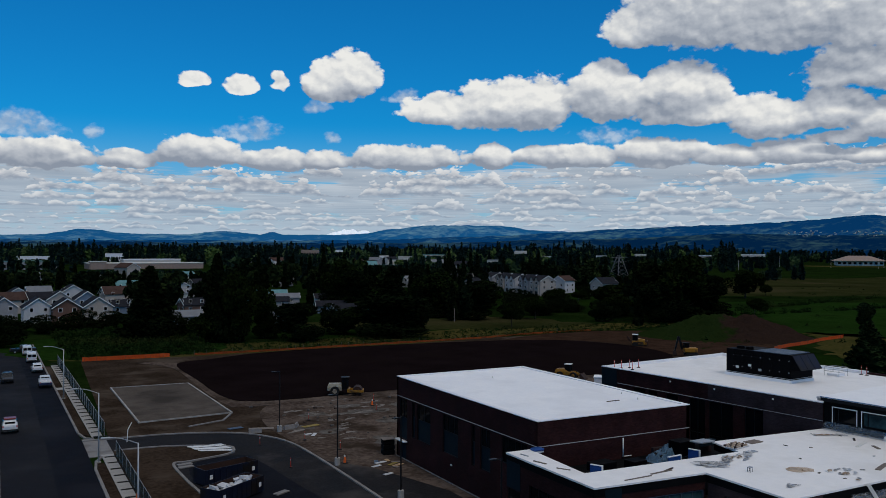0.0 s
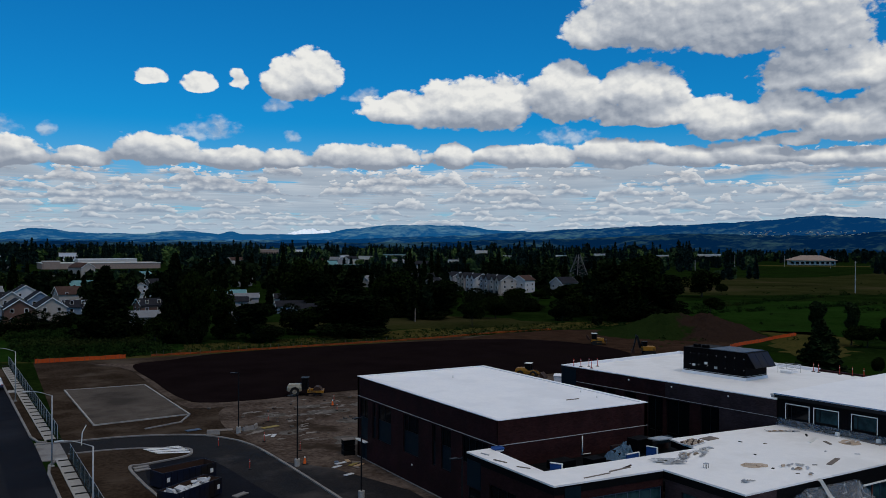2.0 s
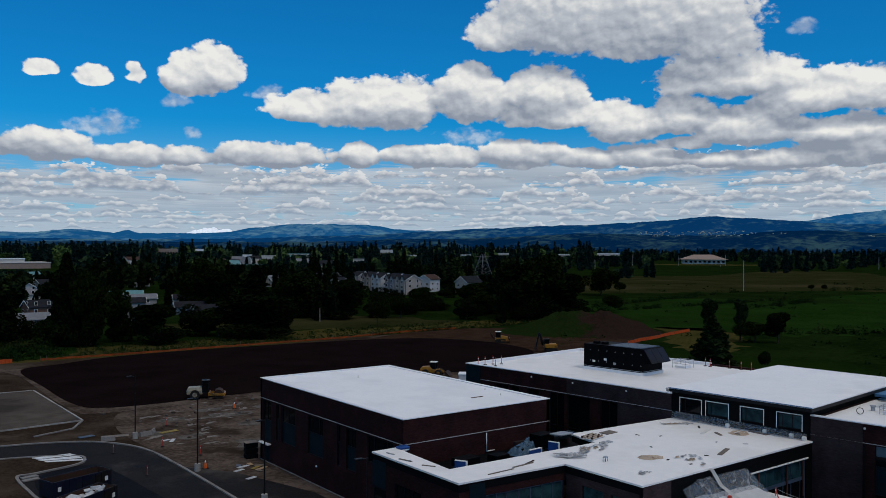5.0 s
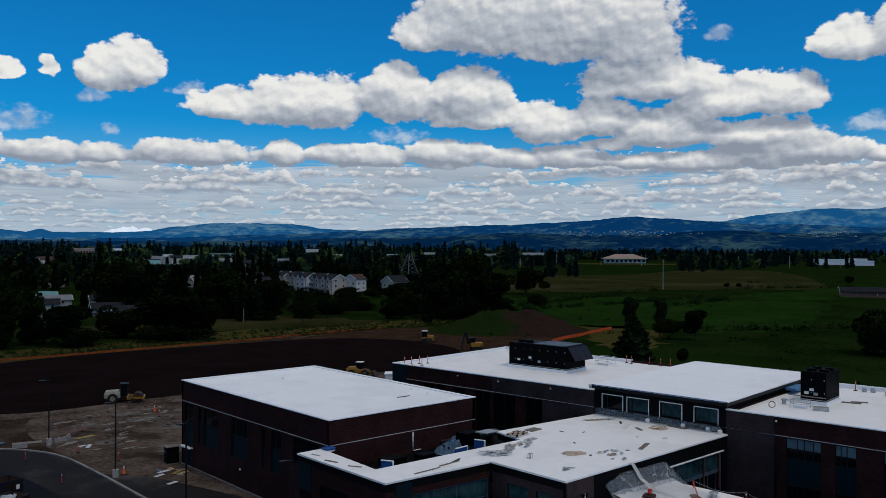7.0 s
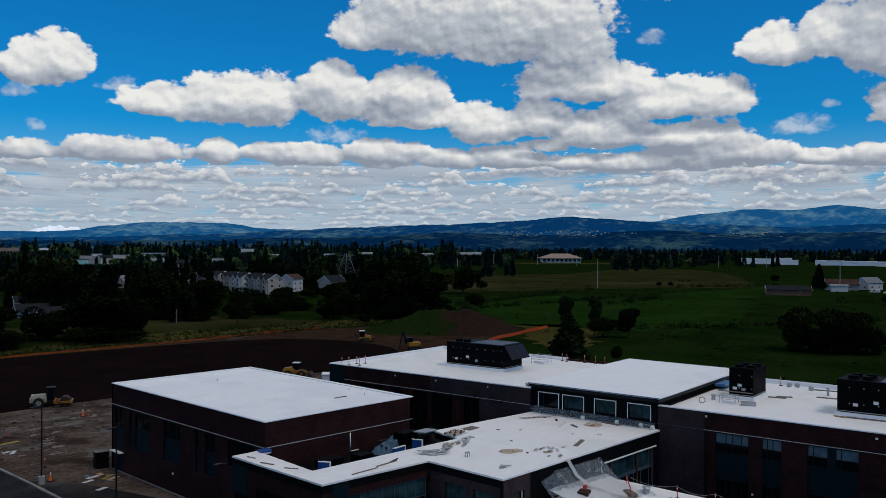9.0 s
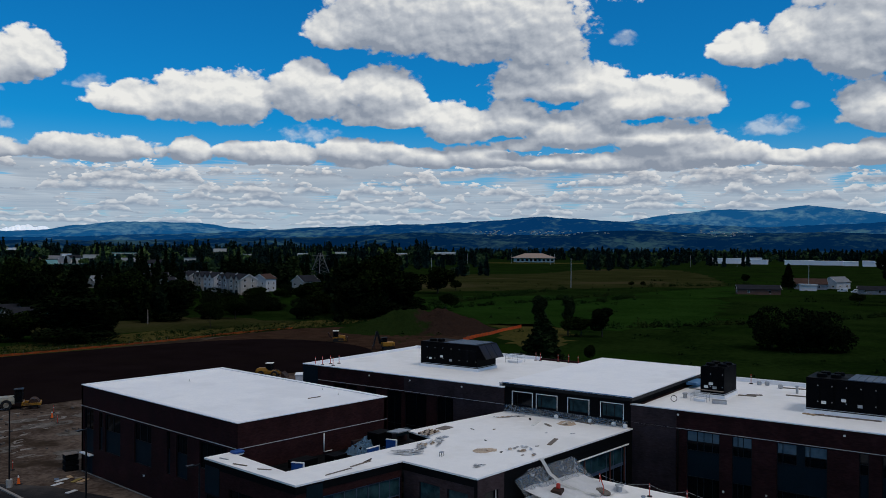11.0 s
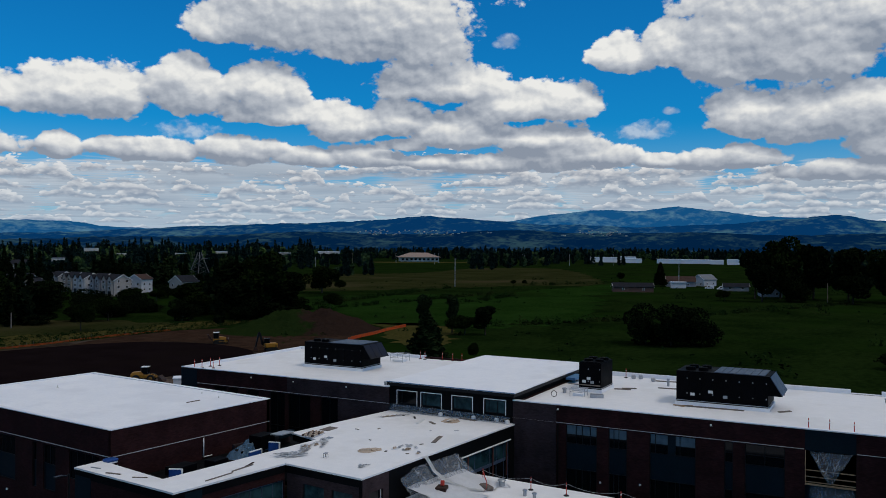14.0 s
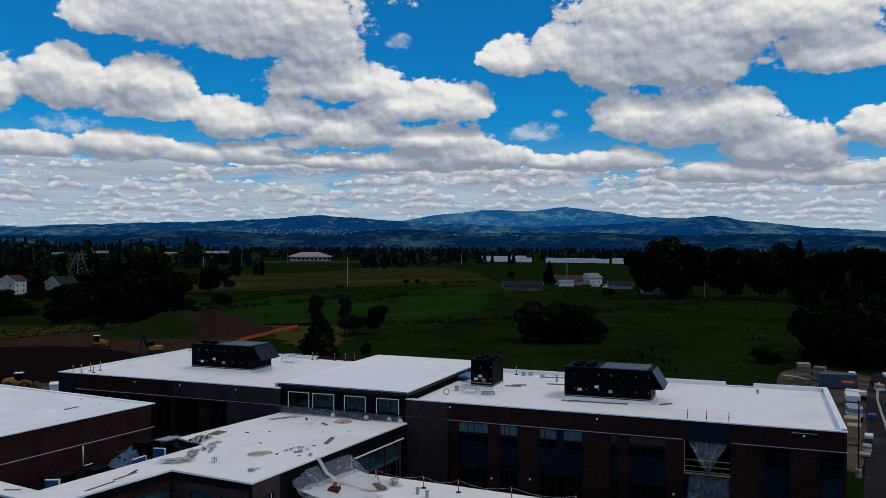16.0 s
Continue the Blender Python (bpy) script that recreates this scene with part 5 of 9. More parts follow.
# earth mound beside the field
def mound():
    bm = bmesh.new()
    n, rows = 110, []
    for j in range(n + 1):
        row = []
        for i in range(n + 1):
            x, y = 143 + 80 * i / n, 135 + 80 * j / n
            u = (x - 182) * 0.70 - (y - 171) * 0.714
            v = (x - 182) * 0.714 + (y - 171) * 0.70
            f = min(max((u + 30) / 26, 0), 1) if u < 0 else min(max((25 - u) / 19, 0), 1)
            f = f * f * (3 - 2 * f)
            z = 5.6 * f * math.exp(-(abs(v - 2) / 10.5) ** 2.2)
            z *= 1 + 0.34 * noise.fractal(Vector((x * 0.13, y * 0.13, 1)), 1.0, 2.0, 5)
            z += 0.8 * f * noise.fractal(Vector((x * 0.5, y * 0.5, 6)), 1.0, 2.0, 4)
            row.append(bm.verts.new((x, y, z - 0.35)))
        rows.append(row)
    for j in range(n):
        for i in range(n):
            bm.faces.new((rows[j][i], rows[j][i + 1], rows[j + 1][i + 1], rows[j + 1][i]))
    mt = bpy.data.materials.new("earth_and_weeds")
    mt.use_nodes = True
    mt.node_tree.nodes.clear()
    q = Net(mt.node_tree)
    co = q.node("ShaderNodeTexCoord").outputs["Object"]
    sp = q.node("ShaderNodeSeparateXYZ")
    q.put(sp.inputs[0], co)
    side = q.m("ADD", q.m("MULTIPLY", q.m("SUBTRACT", sp.outputs[0], 182.0), -0.70), q.m("MULTIPLY", q.m("SUBTRACT", sp.outputs[1], 171.0), 0.714))
    green = q.ramp(q.m("ADD", side, q.m("MULTIPLY", q.m("SUBTRACT", q.noise(co, 0.14, 6.0, 0.65), 0.5), 34.0)), -1.0, 4.0)
    grain = q.noise(co, 1.4, 6.0, 0.65)
    earth = q.mix(grain, (0.010, 0.006, 0.005), (0.040, 0.025, 0.019))
    weeds = q.mix(grain, (0.005, 0.012, 0.003), (0.018, 0.030, 0.008))
    bs = q.node("ShaderNodeBsdfDiffuse")
    q.put(bs.inputs[0], q.mix(green, earth, weeds))
    bp = q.node("ShaderNodeBump")
    bp.inputs["Distance"].default_value = 0.4
    q.put(bp.inputs["Height"], grain)
    q.put(bs.inputs["Normal"], bp.outputs[0])
    q.put(q.node("ShaderNodeOutputMaterial").inputs[0], bs.outputs[0])
    return tagged(part("earth_mound", bm, mt, smooth=True), "heap of reddish earth, half grown over with weeds", "mound")


mound()


# ---- street and yard ----
M["asphalt_old"] = paint("older_asphalt", (0.0085, 0.0088, 0.0115), (0.0145, 0.0148, 0.018), 0.2, 0.9, 25, bump=0.3, third=(0.0195, 0.0195, 0.022), big=0.3, spec=0.05)
M["galv"] = paint("pale_galvanised_pole", (0.36, 0.37, 0.38), (0.46, 0.47, 0.48), 2.0, 0.5, 6, metal=0.2, bump=0.03)
M["pole_black"] = paint("black_pole", (0.004, 0.004, 0.005), (0.008, 0.008, 0.009), 2.0, 0.5, 6, bump=0.03, spec=0.2)
M["car_white"] = paint("white_car_paint", (0.55, 0.56, 0.57), (0.62, 0.63, 0.64), 1.0, 0.3, 6, bump=0.0, spec=0.5)
M["car_blue"] = paint("dark_blue_car_paint", (0.012, 0.02, 0.06), (0.016, 0.026, 0.075), 1.0, 0.3, 6, bump=0.0, spec=0.5)
M["car_black"] = paint("black_car_paint", (0.005, 0.005, 0.006), (0.008, 0.008, 0.009), 1.0, 0.3, 6, bump=0.0, spec=0.5)
M["car_red"] = paint("red_car_paint", (0.16, 0.012, 0.012), (0.20, 0.018, 0.016), 1.0, 0.3, 6, bump=0.0, spec=0.5)
M["skip_blue"] = paint("navy_skip_paint", (0.004, 0.006, 0.016), (0.008, 0.011, 0.026), 0.8, 0.55, 8, bump=0.05, third=(0.012, 0.009, 0.008), big=0.4, spec=0.2)
M["rust"] = paint("rusty_steel", (0.024, 0.011, 0.007), (0.045, 0.02, 0.012), 0.8, 0.8, 8, bump=0.2)
M["machine_yellow"] = paint("yellow_machine_paint", (0.26, 0.115, 0.008), (0.36, 0.17, 0.014), 1.0, 0.5, 7, bump=0.05, third=(0.10, 0.05, 0.012), big=0.6)
M["machine_cream"] = paint("cream_machine_paint", (0.26, 0.24, 0.18), (0.34, 0.31, 0.24), 1.0, 0.5, 7, bump=0.05, third=(0.14, 0.11, 0.08), big=0.6)
M["paper"] = paint("white_rubbish", (0.38, 0.39, 0.41), (0.55, 0.56, 0.58), 3.0, 0.7, 6, bump=0.2)
M["yellow_dust"] = paint("dusty_yellow", (0.16, 0.12, 0.025), (0.26, 0.19, 0.05), 1.5, 0.8, 6, bump=0.1)
M["chalk"] = paint("chalky_slurry", (0.07, 0.062, 0.056), (0.13, 0.12, 0.11), 0.5, 0.9, 9, bump=0.2, third=(0.05, 0.044, 0.038), big=0.8, spec=0.0)

def bend(x, y):
    """The street turns a little to the left beyond the driveway."""
    return x - 0.0145 * max(0.0, y - 112)


sheet("road_street", [(0.3, 30), (9.6, 30), (9.6, 112), (bend(9.6, 238), 238), (bend(0.3, 238), 238), (0.3, 112)], 0.04, M["asphalt"], "wide dark fresh asphalt street")
sheet("road_strip", [(0.35, 30), (5.6, 30), (5.4, 112), (4.9, 175), (3.6, 237), (-1.4, 237), (0.35, 112)], 0.055, M["asphalt_old"], "older greyer lane of the street")
sheet("road_cross", [(-60, 226), (9.6, 226), (9.6, 244), (-60, 244)], 0.045, M["asphalt_old"], "side street at the far end")
DRIVE_OUT = spline([(9.6, 116.3), (20.2, 115.6), (28.0, 112.4), (31.6, 107.8), (33.1, 102.6), (33.5, 95.0), (33.6, 86.0), (33.6, 70.0), (33.6, 55.0)], 6, False)
ISLAND = spline([(12.6, 109.1), (17.7, 108.8), (22.8, 106.9), (25.5, 105.0), (25.6, 103.0), (24.3, 101.2), (19.6, 99.8), (17.8, 99.2), (17.8, 92.0), (18.2, 85.0), (18.4, 72.0), (18.5, 55.0)], 6, False)
sheet("road_drive", DRIVE_OUT + ISLAND[::-1] + [(9.6, 108.6)], 0.07, M["asphalt_dusty"], "curved dusty asphalt drive")
sheet("road_drive_dark", spline([(19.5, 98), (25.5, 100.5), (27.0, 96), (28.0, 84), (30.0, 60), (19.0, 60), (18.6, 86)], 5), 0.085, M["asphalt"], "fresh black asphalt round the skips")
sheet("ground_island", [(12.4, 55)] + [(x - 0.05, y) for x, y in ISLAND[::-1]] + [(12.4, 108.8)], 0.12, M["mud"], "bare soil of a planting island", depth=0.2)
sheet("pavement_path", [(34.0, 56), (34.0, 93), (37.5, 88), (41.0, 76), (41.0, 56)], 0.075, M["asphalt_dusty"], "grey dusty compacted path beside the hall", depth=0.1)
sheet("ground_left", [(-70, 30), (0.0, 30), (0.0, 112), (-1.8, 224), (-70, 224)], 0.03, M["grass"], "dark grass beyond the street", depth=0.1)


def ribbon(name, pts, w, z0, z1, material, label, closed=False):
    """A kerb of rectangular section along a line."""
    bm = bmesh.new()
    rings = []
    n = len(pts)
    for i, p in enumerate(pts):
        a = Vector(pts[i - 1] if (i or closed) else pts[0])
        b = Vector(pts[(i + 1) % n] if (i < n - 1 or closed) else pts[-1])
        d = (b - a).normalized()
        q = Vector((-d.y, d.x)) * w / 2
        p = Vector(p)
        rings.append([bm.verts.new((*(p + q), z0)), bm.verts.new((*(p + q), z1)), bm.verts.new((*(p - q), z1)), bm.verts.new((*(p - q), z0))])
    for i in range(n if closed else n - 1):
        a, b = rings[i], rings[(i + 1) % n]
        for k in range(4):
            bm.faces.new((a[k], a[(k + 1) % 4], b[(k + 1) % 4], b[k]))
    if not closed:
        bm.faces.new(rings[0])
        bm.faces.new(rings[-1][::-1])
    return tagged(part(name, bm, material), label, "kerb", kind="structure")


ribbon("kerb_street", [(9.7, 30), (9.7, 100.8), (10.1, 104.6), (11.0, 106.8)], 0.3, -0.1, 0.19, M["kerb"], "pale concrete street kerb")
ribbon("kerb_street", [(11.0, 117.3), (10.1, 118.0), (bend(9.65, 121.5), 121.5), (bend(9.65, 170), 170), (bend(9.65, 236), 236)], 0.3, -0.1, 0.19, M["kerb"], "pale concrete street kerb")
ribbon("kerb_left", [(0.15, 30), (0.15, 112), (bend(0.15, 225), 225)], 0.3, -0.1, 0.19, M["kerb"], "pale concrete kerb on the far side")
ribbon("kerb_drive", DRIVE_OUT, 0.32, -0.1, 0.21, M["kerb"], "pale concrete kerb round the drive")
ribbon("kerb_island", ISLAND, 0.32, -0.1, 0.23, M["kerb"], "pale concrete kerb round the planting island")
sheet("ground_planting", [(9.85, 30), (10.9, 30), (10.9, 103.5), (10.2, 104.0), (9.85, 101)], 0.15, M["mud"], "brown planting strip", depth=0.2)
sheet("ground_planting", [(9.7, 120.5), (10.75, 119.0), (bend(10.8, 192), 192), (bend(9.8, 192), 192)], 0.15, M["mud"], "brown planting strip", depth=0.2)
sheet("pavement_crossing", [(9.1, 159.5), (10.2, 159.5), (10.15, 162.0), (9.05, 162.0)], 0.17, M["concrete"], "short concrete walk across the planting strip", depth=0.2)
sheet("pavement_apron", [(9.6, 107.2), (12.4, 107.4), (12.4, 117.0), (9.6, 117.6)], 0.082, M["kerb"], "worn concrete driveway apron", depth=0.1)

# footpath of single slabs
path = thing("pavement_footpath", Matrix(), "pale concrete footpath of square slabs", "footpath", kind="structure")
bm = bmesh.new()
box(bm, 0.02, 1.38, 0.012, 1.488, -0.06, 0.0, 0.01)
slab = mesh_of("slab", bm, M["concrete"])
for k in range(90):
    y = 58 + k * 1.5
    if 106.6 < y < 116.6:
        continue
    share("slab", slab, path, pose(bend(10.92, y), y, 0.17 + random.uniform(-0.006, 0.006), random.uniform(-0.2, 0.2), 0, 0))

# mesh fence with feet
M["mesh_green"] = film_paint("green_fence_screen", (0.014, 0.03, 0.03), 0.7, 0.6)


def fence(y0, y1, x=12.45, h=1.9):
    t = thing("fence", Matrix(), "temporary chain fence with dark green screen", "fence", "site fences")
    n = round((y1 - y0) / 3.0)
    bm = bmesh.new()
    tube(bm, (0, 0, 0), (0, 0, h + 0.05), 0.03, n=6)
    post = mesh_of("post", bm, M["galv"])
    bm = bmesh.new()
    box(bm, -1.3, 0.4, -0.12, 0.12, 0, 0.09, 0.02)
    foot = mesh_of("foot", bm, M["rubber"])
    bm = bmesh.new()
    nx = 10
    for k in range(nx):
        a, b = k / nx * 3.0, (k + 1) / nx * 3.0
        wa, wb = 0.05 * math.sin(k * 1.9), 0.05 * math.sin((k + 1) * 1.9)
        vs = [bm.verts.new(p) for p in ((wa, a, 0.12), (wb, b, 0.12), (wb * 0.6, b, h - 0.06), (wa * 0.6, a, h - 0.06))]
        bm.faces.new(vs)
    bmesh.ops.remove_doubles(bm, verts=bm.verts, dist=0.001)
    bmesh.ops.solidify(bm, geom=bm.faces[:], thickness=0.01)
    screen = mesh_of("screen", bm, M["mesh_green"])
    bm = bmesh.new()
    tube(bm, (0, 0, h), (0, 3.0, h), 0.02, n=6)
    rail = mesh_of("rail", bm, M["galv"])
    for k in range(n + 1):
        y = y0 + 3.0 * k
        share("post", post, t, pose(bend(x, y), y, 0.1))
        share("foot", foot, t, pose(bend(x, y), y, 0.17))
        if k < n:
            share("screen", screen, t, pose(bend(x, y), y, 0.1))
            share("rail", rail, t, pose(bend(x, y), y, 0.1))
    return t


fence(58, 106)
fence(118, 196)


def street_lamp(x, y, h=8.0):
    t = thing("street_lamp", pose(x, y, 0.15), "pale galvanised street lamp with a curved arm", "street lamp", "street lamps")
    bm = bmesh.new()
    tube(bm, (0, 0, 0), (0, 0, h), 0.09, 0.06, 10)
    part("pole", bm, M["galv"], t, smooth=True)
    bm = bmesh.new()
    prev = Vector((0, 0, h - 0.05))
    for k in range(1, 8):
        f = k / 7
        p = Vector((-2.3 * f, 0.55 * f, h - 0.05 + 0.62 * math.sin(f * math.pi / 2)))
        tube(bm, prev, p, 0.038, n=8)
        prev = p
    part("arm", bm, M["galv"], t, smooth=True)
    bm = bmesh.new()
    box(bm, -2.95, -2.2, 0.44, 0.72, h + 0.50, h + 0.62, 0.03)
    part("lamp_head", bm, M["galv"], t)
    bm = bmesh.new()
    tube(bm, (0, 0, -0.3), (0, 0, 0.12), 0.28, n=12)
    part("base", bm, M["concrete"], t)


for x, y in ((9.55, 150.2), (10.3, 103.9), (10.7, 76.0)):
    street_lamp(x, y)


def yard_lamp(x, y, turn, h=8.2):
    t = thing("yard_lamp", pose(x, y, 0.0, 0, 0, turn), "slim black lamp post on a round concrete foot", "lamp post", "yard lamps")
    bm = bmesh.new()
    tube(bm, (0, 0, 0.8), (0, 0, h), 0.085, 0.07, 8)
    part("pole", bm, M["pole_black"], t)
    bm = bmesh.new()
    box(bm, -0.95, 0.0, -0.05, 0.05, h - 0.14, h - 0.06)
    box(bm, -1.15, -0.45, -0.18, 0.18, h - 0.06, h + 0.02, 0.02)
    part("lamp_head", bm, M["pole_black"], t)
    bm = bmesh.new()
    tube(bm, (0, 0, -0.3), (0, 0, 0.9), 0.32, n=14)
    part("base", bm, M["concrete"], t)


for x, y, a in ((33.7, 110.7, 0), (34.4, 90.7, 0), (35.4, 75.7, 20), (35.6, 57.2, 0), (102.6, 1.0, 180)):
    yard_lamp(x, y, a)

# fenced gravel pad with a concrete edge
sheet("pavement_pad", [(17.8, 125.3), (30.9, 126.5), (30.6, 157.0), (17.8, 157.6)], 0.14, M["gravel"], "rectangular pad of grey gravel", depth=0.2)
ribbon("kerb_pad", [(17.7, 125.1), (31.1, 126.4), (30.7, 157.2), (17.6, 157.9)], 0.26, -0.1, 0.22, M["concrete"], "pale concrete edge round the gravel pad", True)
ribbon("kerb_walk", [(31.1, 126.4), (28.7, 121.6), (23.4, 119.4)], 0.3, -0.1, 0.16, M["kerb"], "narrow concrete strip from the pad")
sheet("pavement_track", spline([(33.0, 187), (34.5, 180), (34.0, 143), (36.5, 134.5), (60, 133.6), (62, 131), (36, 130), (31.6, 138), (31.8, 178), (26, 190)], 4), 0.08, M["mud_pale"], "pale haul track beside the field", depth=0.1)
for q in ([(46, 118), (52, 117), (53, 119.5), (47.5, 120)], [(40, 118.5), (43.5, 119), (43, 121), (39.5, 120.5)], [(35, 111), (39, 110.5), (38, 113), (35, 113.5)], [(47, 123), (50, 122.6), (51, 124.6), (47, 125)], [(38.5, 106.5), (41, 106.5), (42, 109), (39, 109)], [(48.5, 110), (52, 109), (53.5, 111.5), (49, 112.4)], [(55, 121), (59, 119), (61, 122), (56, 123)], [(43, 98), (46, 97), (47, 101), (44, 102)]):
    sheet("pavement_puddle", ragged(spline(q, 5), 0.9, 0.35), 0.058 + 0.004 * random.random(), M["chalk"], "dried chalky slurry on the soil", depth=0.05)
M["chalk_dry"] = paint("dried_lime_splash", (0.10, 0.088, 0.080), (0.22, 0.20, 0.185), 0.6, 0.9, 9, bump=0.1, spec=0.0)
bm = bmesh.new()
for k in range(150):
    x, y = random.uniform(34.5, 62), random.uniform(96, 131)
    if noise.noise(Vector((x * 0.13, y * 0.09, 4))) < -0.02:
        continue
    a, b, c = random.uniform(0.25, 1.3), random.uniform(0.1, 0.5), random.gauss(0.1, 0.5)
    loop = ragged([(x + a * math.cos(q) * math.cos(c) - b * math.sin(q) * math.sin(c), y + a * math.cos(q) * math.sin(c) + b * math.sin(q) * math.cos(c)) for q in (j * math.tau / 9 for j in range(9))], 0.5, 0.28)
    z = 0.064 + 0.0001 * k
    bm.faces.new([bm.verts.new((*p, z)) for p in loop])
tagged(part("lime_splashes", bm, M["chalk_dry"]), "pale lime splashes dried on the soil", "splashes", kind="stuff")


def block_of(name, m, sx, sy, sz, material, label, category, bevel=0.03, group=""):
    bm = bmesh.new()
    box(bm, -sx / 2, sx / 2, -sy / 2, sy / 2, 0, sz, bevel)
    ob = part(name, bm, material)
    ob.matrix_basis = m
    return tagged(ob, label, category, group)


def barrier(x, y, a):
    bm = bmesh.new()
    wedge(bm, [(-0.85, -0.24, 0), (0.85, -0.24, 0), (0.85, 0.24, 0), (-0.85, 0.24, 0)], [(-0.85, -0.1, 0.55), (0.85, -0.1, 0.55), (0.85, 0.1, 0.55), (-0.85, 0.1, 0.55)])
    ob = part("concrete_barrier", bm, M["kerb"])
    ob.matrix_basis = pose(x, y, 0.05, 0, 0, a)
    tagged(ob, "short grey concrete barrier on the soil", "barrier", "concrete barriers")


for q in ((35.4, 111.8, 15), (36.6, 112.6, 60), (30.6, 111.6, -20)):
    barrier(*q)


def delineator(x, y, z=0.05, tilt=0.0, m=None):
    t = thing("delineator_post", (m or Matrix()) @ pose(x, y, z, tilt, 0, 0), "red-orange marker post with a white band on a rubber foot", "marker post", "marker posts")
    bm = bmesh.new()
    tube(bm, (0, 0, 0.05), (0, 0, 1.1), 0.042, 0.036, 8)
    part("post", bm, M["red"], t)
    bm = bmesh.new()
    tube(bm, (0, 0, 0), (0, 0, 0.07), 0.24, 0.2, 10)
    part("foot", bm, M["rubber"], t)
    for zz in (0.8,):
        bm = bmesh.new()
        tube(bm, (0, 0, zz), (0, 0, zz + 0.12), 0.045, n=8)
        part("band", bm, M["plate_white"], t)
    return t


for x, y in ((29.2, 104.3), (29.3, 92.0), (39.6, 116.0), (37.3, 97.4), (51.3, 118.5), (35.1, 104.3), (54.0, 126.0)):
    delineator(x, y, 0.1)


def traffic_cone(x, y):
    t = thing("traffic_cone", pose(x, y, 0.08), "orange traffic cone with a white collar", "traffic cone", "traffic cones")
    bm = bmesh.new()
    tube(bm, (0, 0, 0.05), (0, 0, 0.7), 0.19, 0.09, 12)
    part("cone_body", bm, M["orange"], t)
    bm = bmesh.new()
    tube(bm, (0, 0, 0.7), (0, 0, 0.9), 0.09, 0.05, 12)
    part("band", bm, M["plate_white"], t)
    bm = bmesh.new()
    box(bm, -0.34, 0.34, -0.34, 0.34, 0, 0.06, 0.02)
    part("foot", bm, M["rubber"], t)


for x, y in ((35.5, 91.2), (52.3, 122.6), (12.2, 87.0)):
    traffic_cone(x, y)


def skip(m, full):
    t = thing("skip_container", m, "open navy blue waste container " + ("heaped with white rubbish" if full else "with a rusty empty inside"), "waste container", "waste containers")
    L, W, Hh = 6.4, 2.4, 1.75
    bm = bmesh.new()
    w = 0.08
    box(bm, 0, L, 0, W, 0.15, 0.3)
    box(bm, 0, L, 0, w, 0.3, Hh)
    box(bm, 0, L, W - w, W, 0.3, Hh)
    box(bm, 0, w, w, W - w, 0.3, Hh)
    box(bm, L - w, L, w, W - w, 0.3, Hh)
    bmesh.ops.remove_doubles(bm, verts=bm.verts, dist=0.001)
    part("tub", bm, M["skip_blue"], t)
    bm = bmesh.new()
    for k in range(9):
        x = 0.35 + k * 0.7
        for y in (-0.07, W):
            bm = bmesh.new()
            box(bm, x, x + 0.1, y, y + 0.07, 0.3, Hh - 0.1)
            part("rib", bm, M["skip_blue"], t)
    bm = bmesh.new()
    box(bm, w + 0.01, L - w - 0.01, w + 0.01, W - w - 0.01, 0.31, 0.36)
    part("floor_plate", bm, M["rust"], t)
    bm = bmesh.new()
    box(bm, w + 0.004, w + 0.03, w, W - w, 0.36, Hh - 0.05)
    box(bm, L - w - 0.03, L - w - 0.004, w, W - w, 0.36, Hh - 0.05)
    box(bm, w, L - w, W - w - 0.03, W - w - 0.004, 0.36, Hh - 0.05)
    box(bm, w, L - w, w + 0.004, w + 0.03, 0.36, Hh - 0.05)
    part("lining", bm, M["rust"], t)
    for x in (0.5, 5.6):
        bm = bmesh.new()
        box(bm, x, x + 0.35, -0.085, -0.075, 0.75, 1.2)
        part("sign_plate", bm, M["plate_white"], t, "small white sign plate")
    if full:
        for k in range(26):
            bm = bmesh.new()
            s = random.uniform(0.18, 0.5)
            vs = box(bm, -s, s, -s * 0.7, s * 0.7, -s * 0.25, s * 0.35)
            for v in vs:
                v.co += Vector((random.uniform(-1, 1), random.uniform(-1, 1), random.uniform(-1, 1))) * s * 0.35
            o = new("rubbish_bag", mesh_of("rubbish_bag", bm, M["paper"]))
            o.matrix_basis = m @ pose(random.uniform(0.7, L - 0.7), random.uniform(0.5, W - 0.5), random.uniform(1.1, 1.6), random.uniform(-30, 30), random.uniform(-30, 30), random.uniform(0, 360))
            tagged(o, "crumpled white rubbish in a container", "rubbish", "rubbish in the container")
        bm = bmesh.new()
        box(bm, 0.2, L - 0.2, 0.2, W - 0.2, 0.36, 1.0)
        part("load", bm, M["paper"], t)


skip(pose(19.0, 88.3, 0.08, 0, 0, 18), False)
skip(pose(18.6, 80.4, 0.08, 0, 0, 34), True)
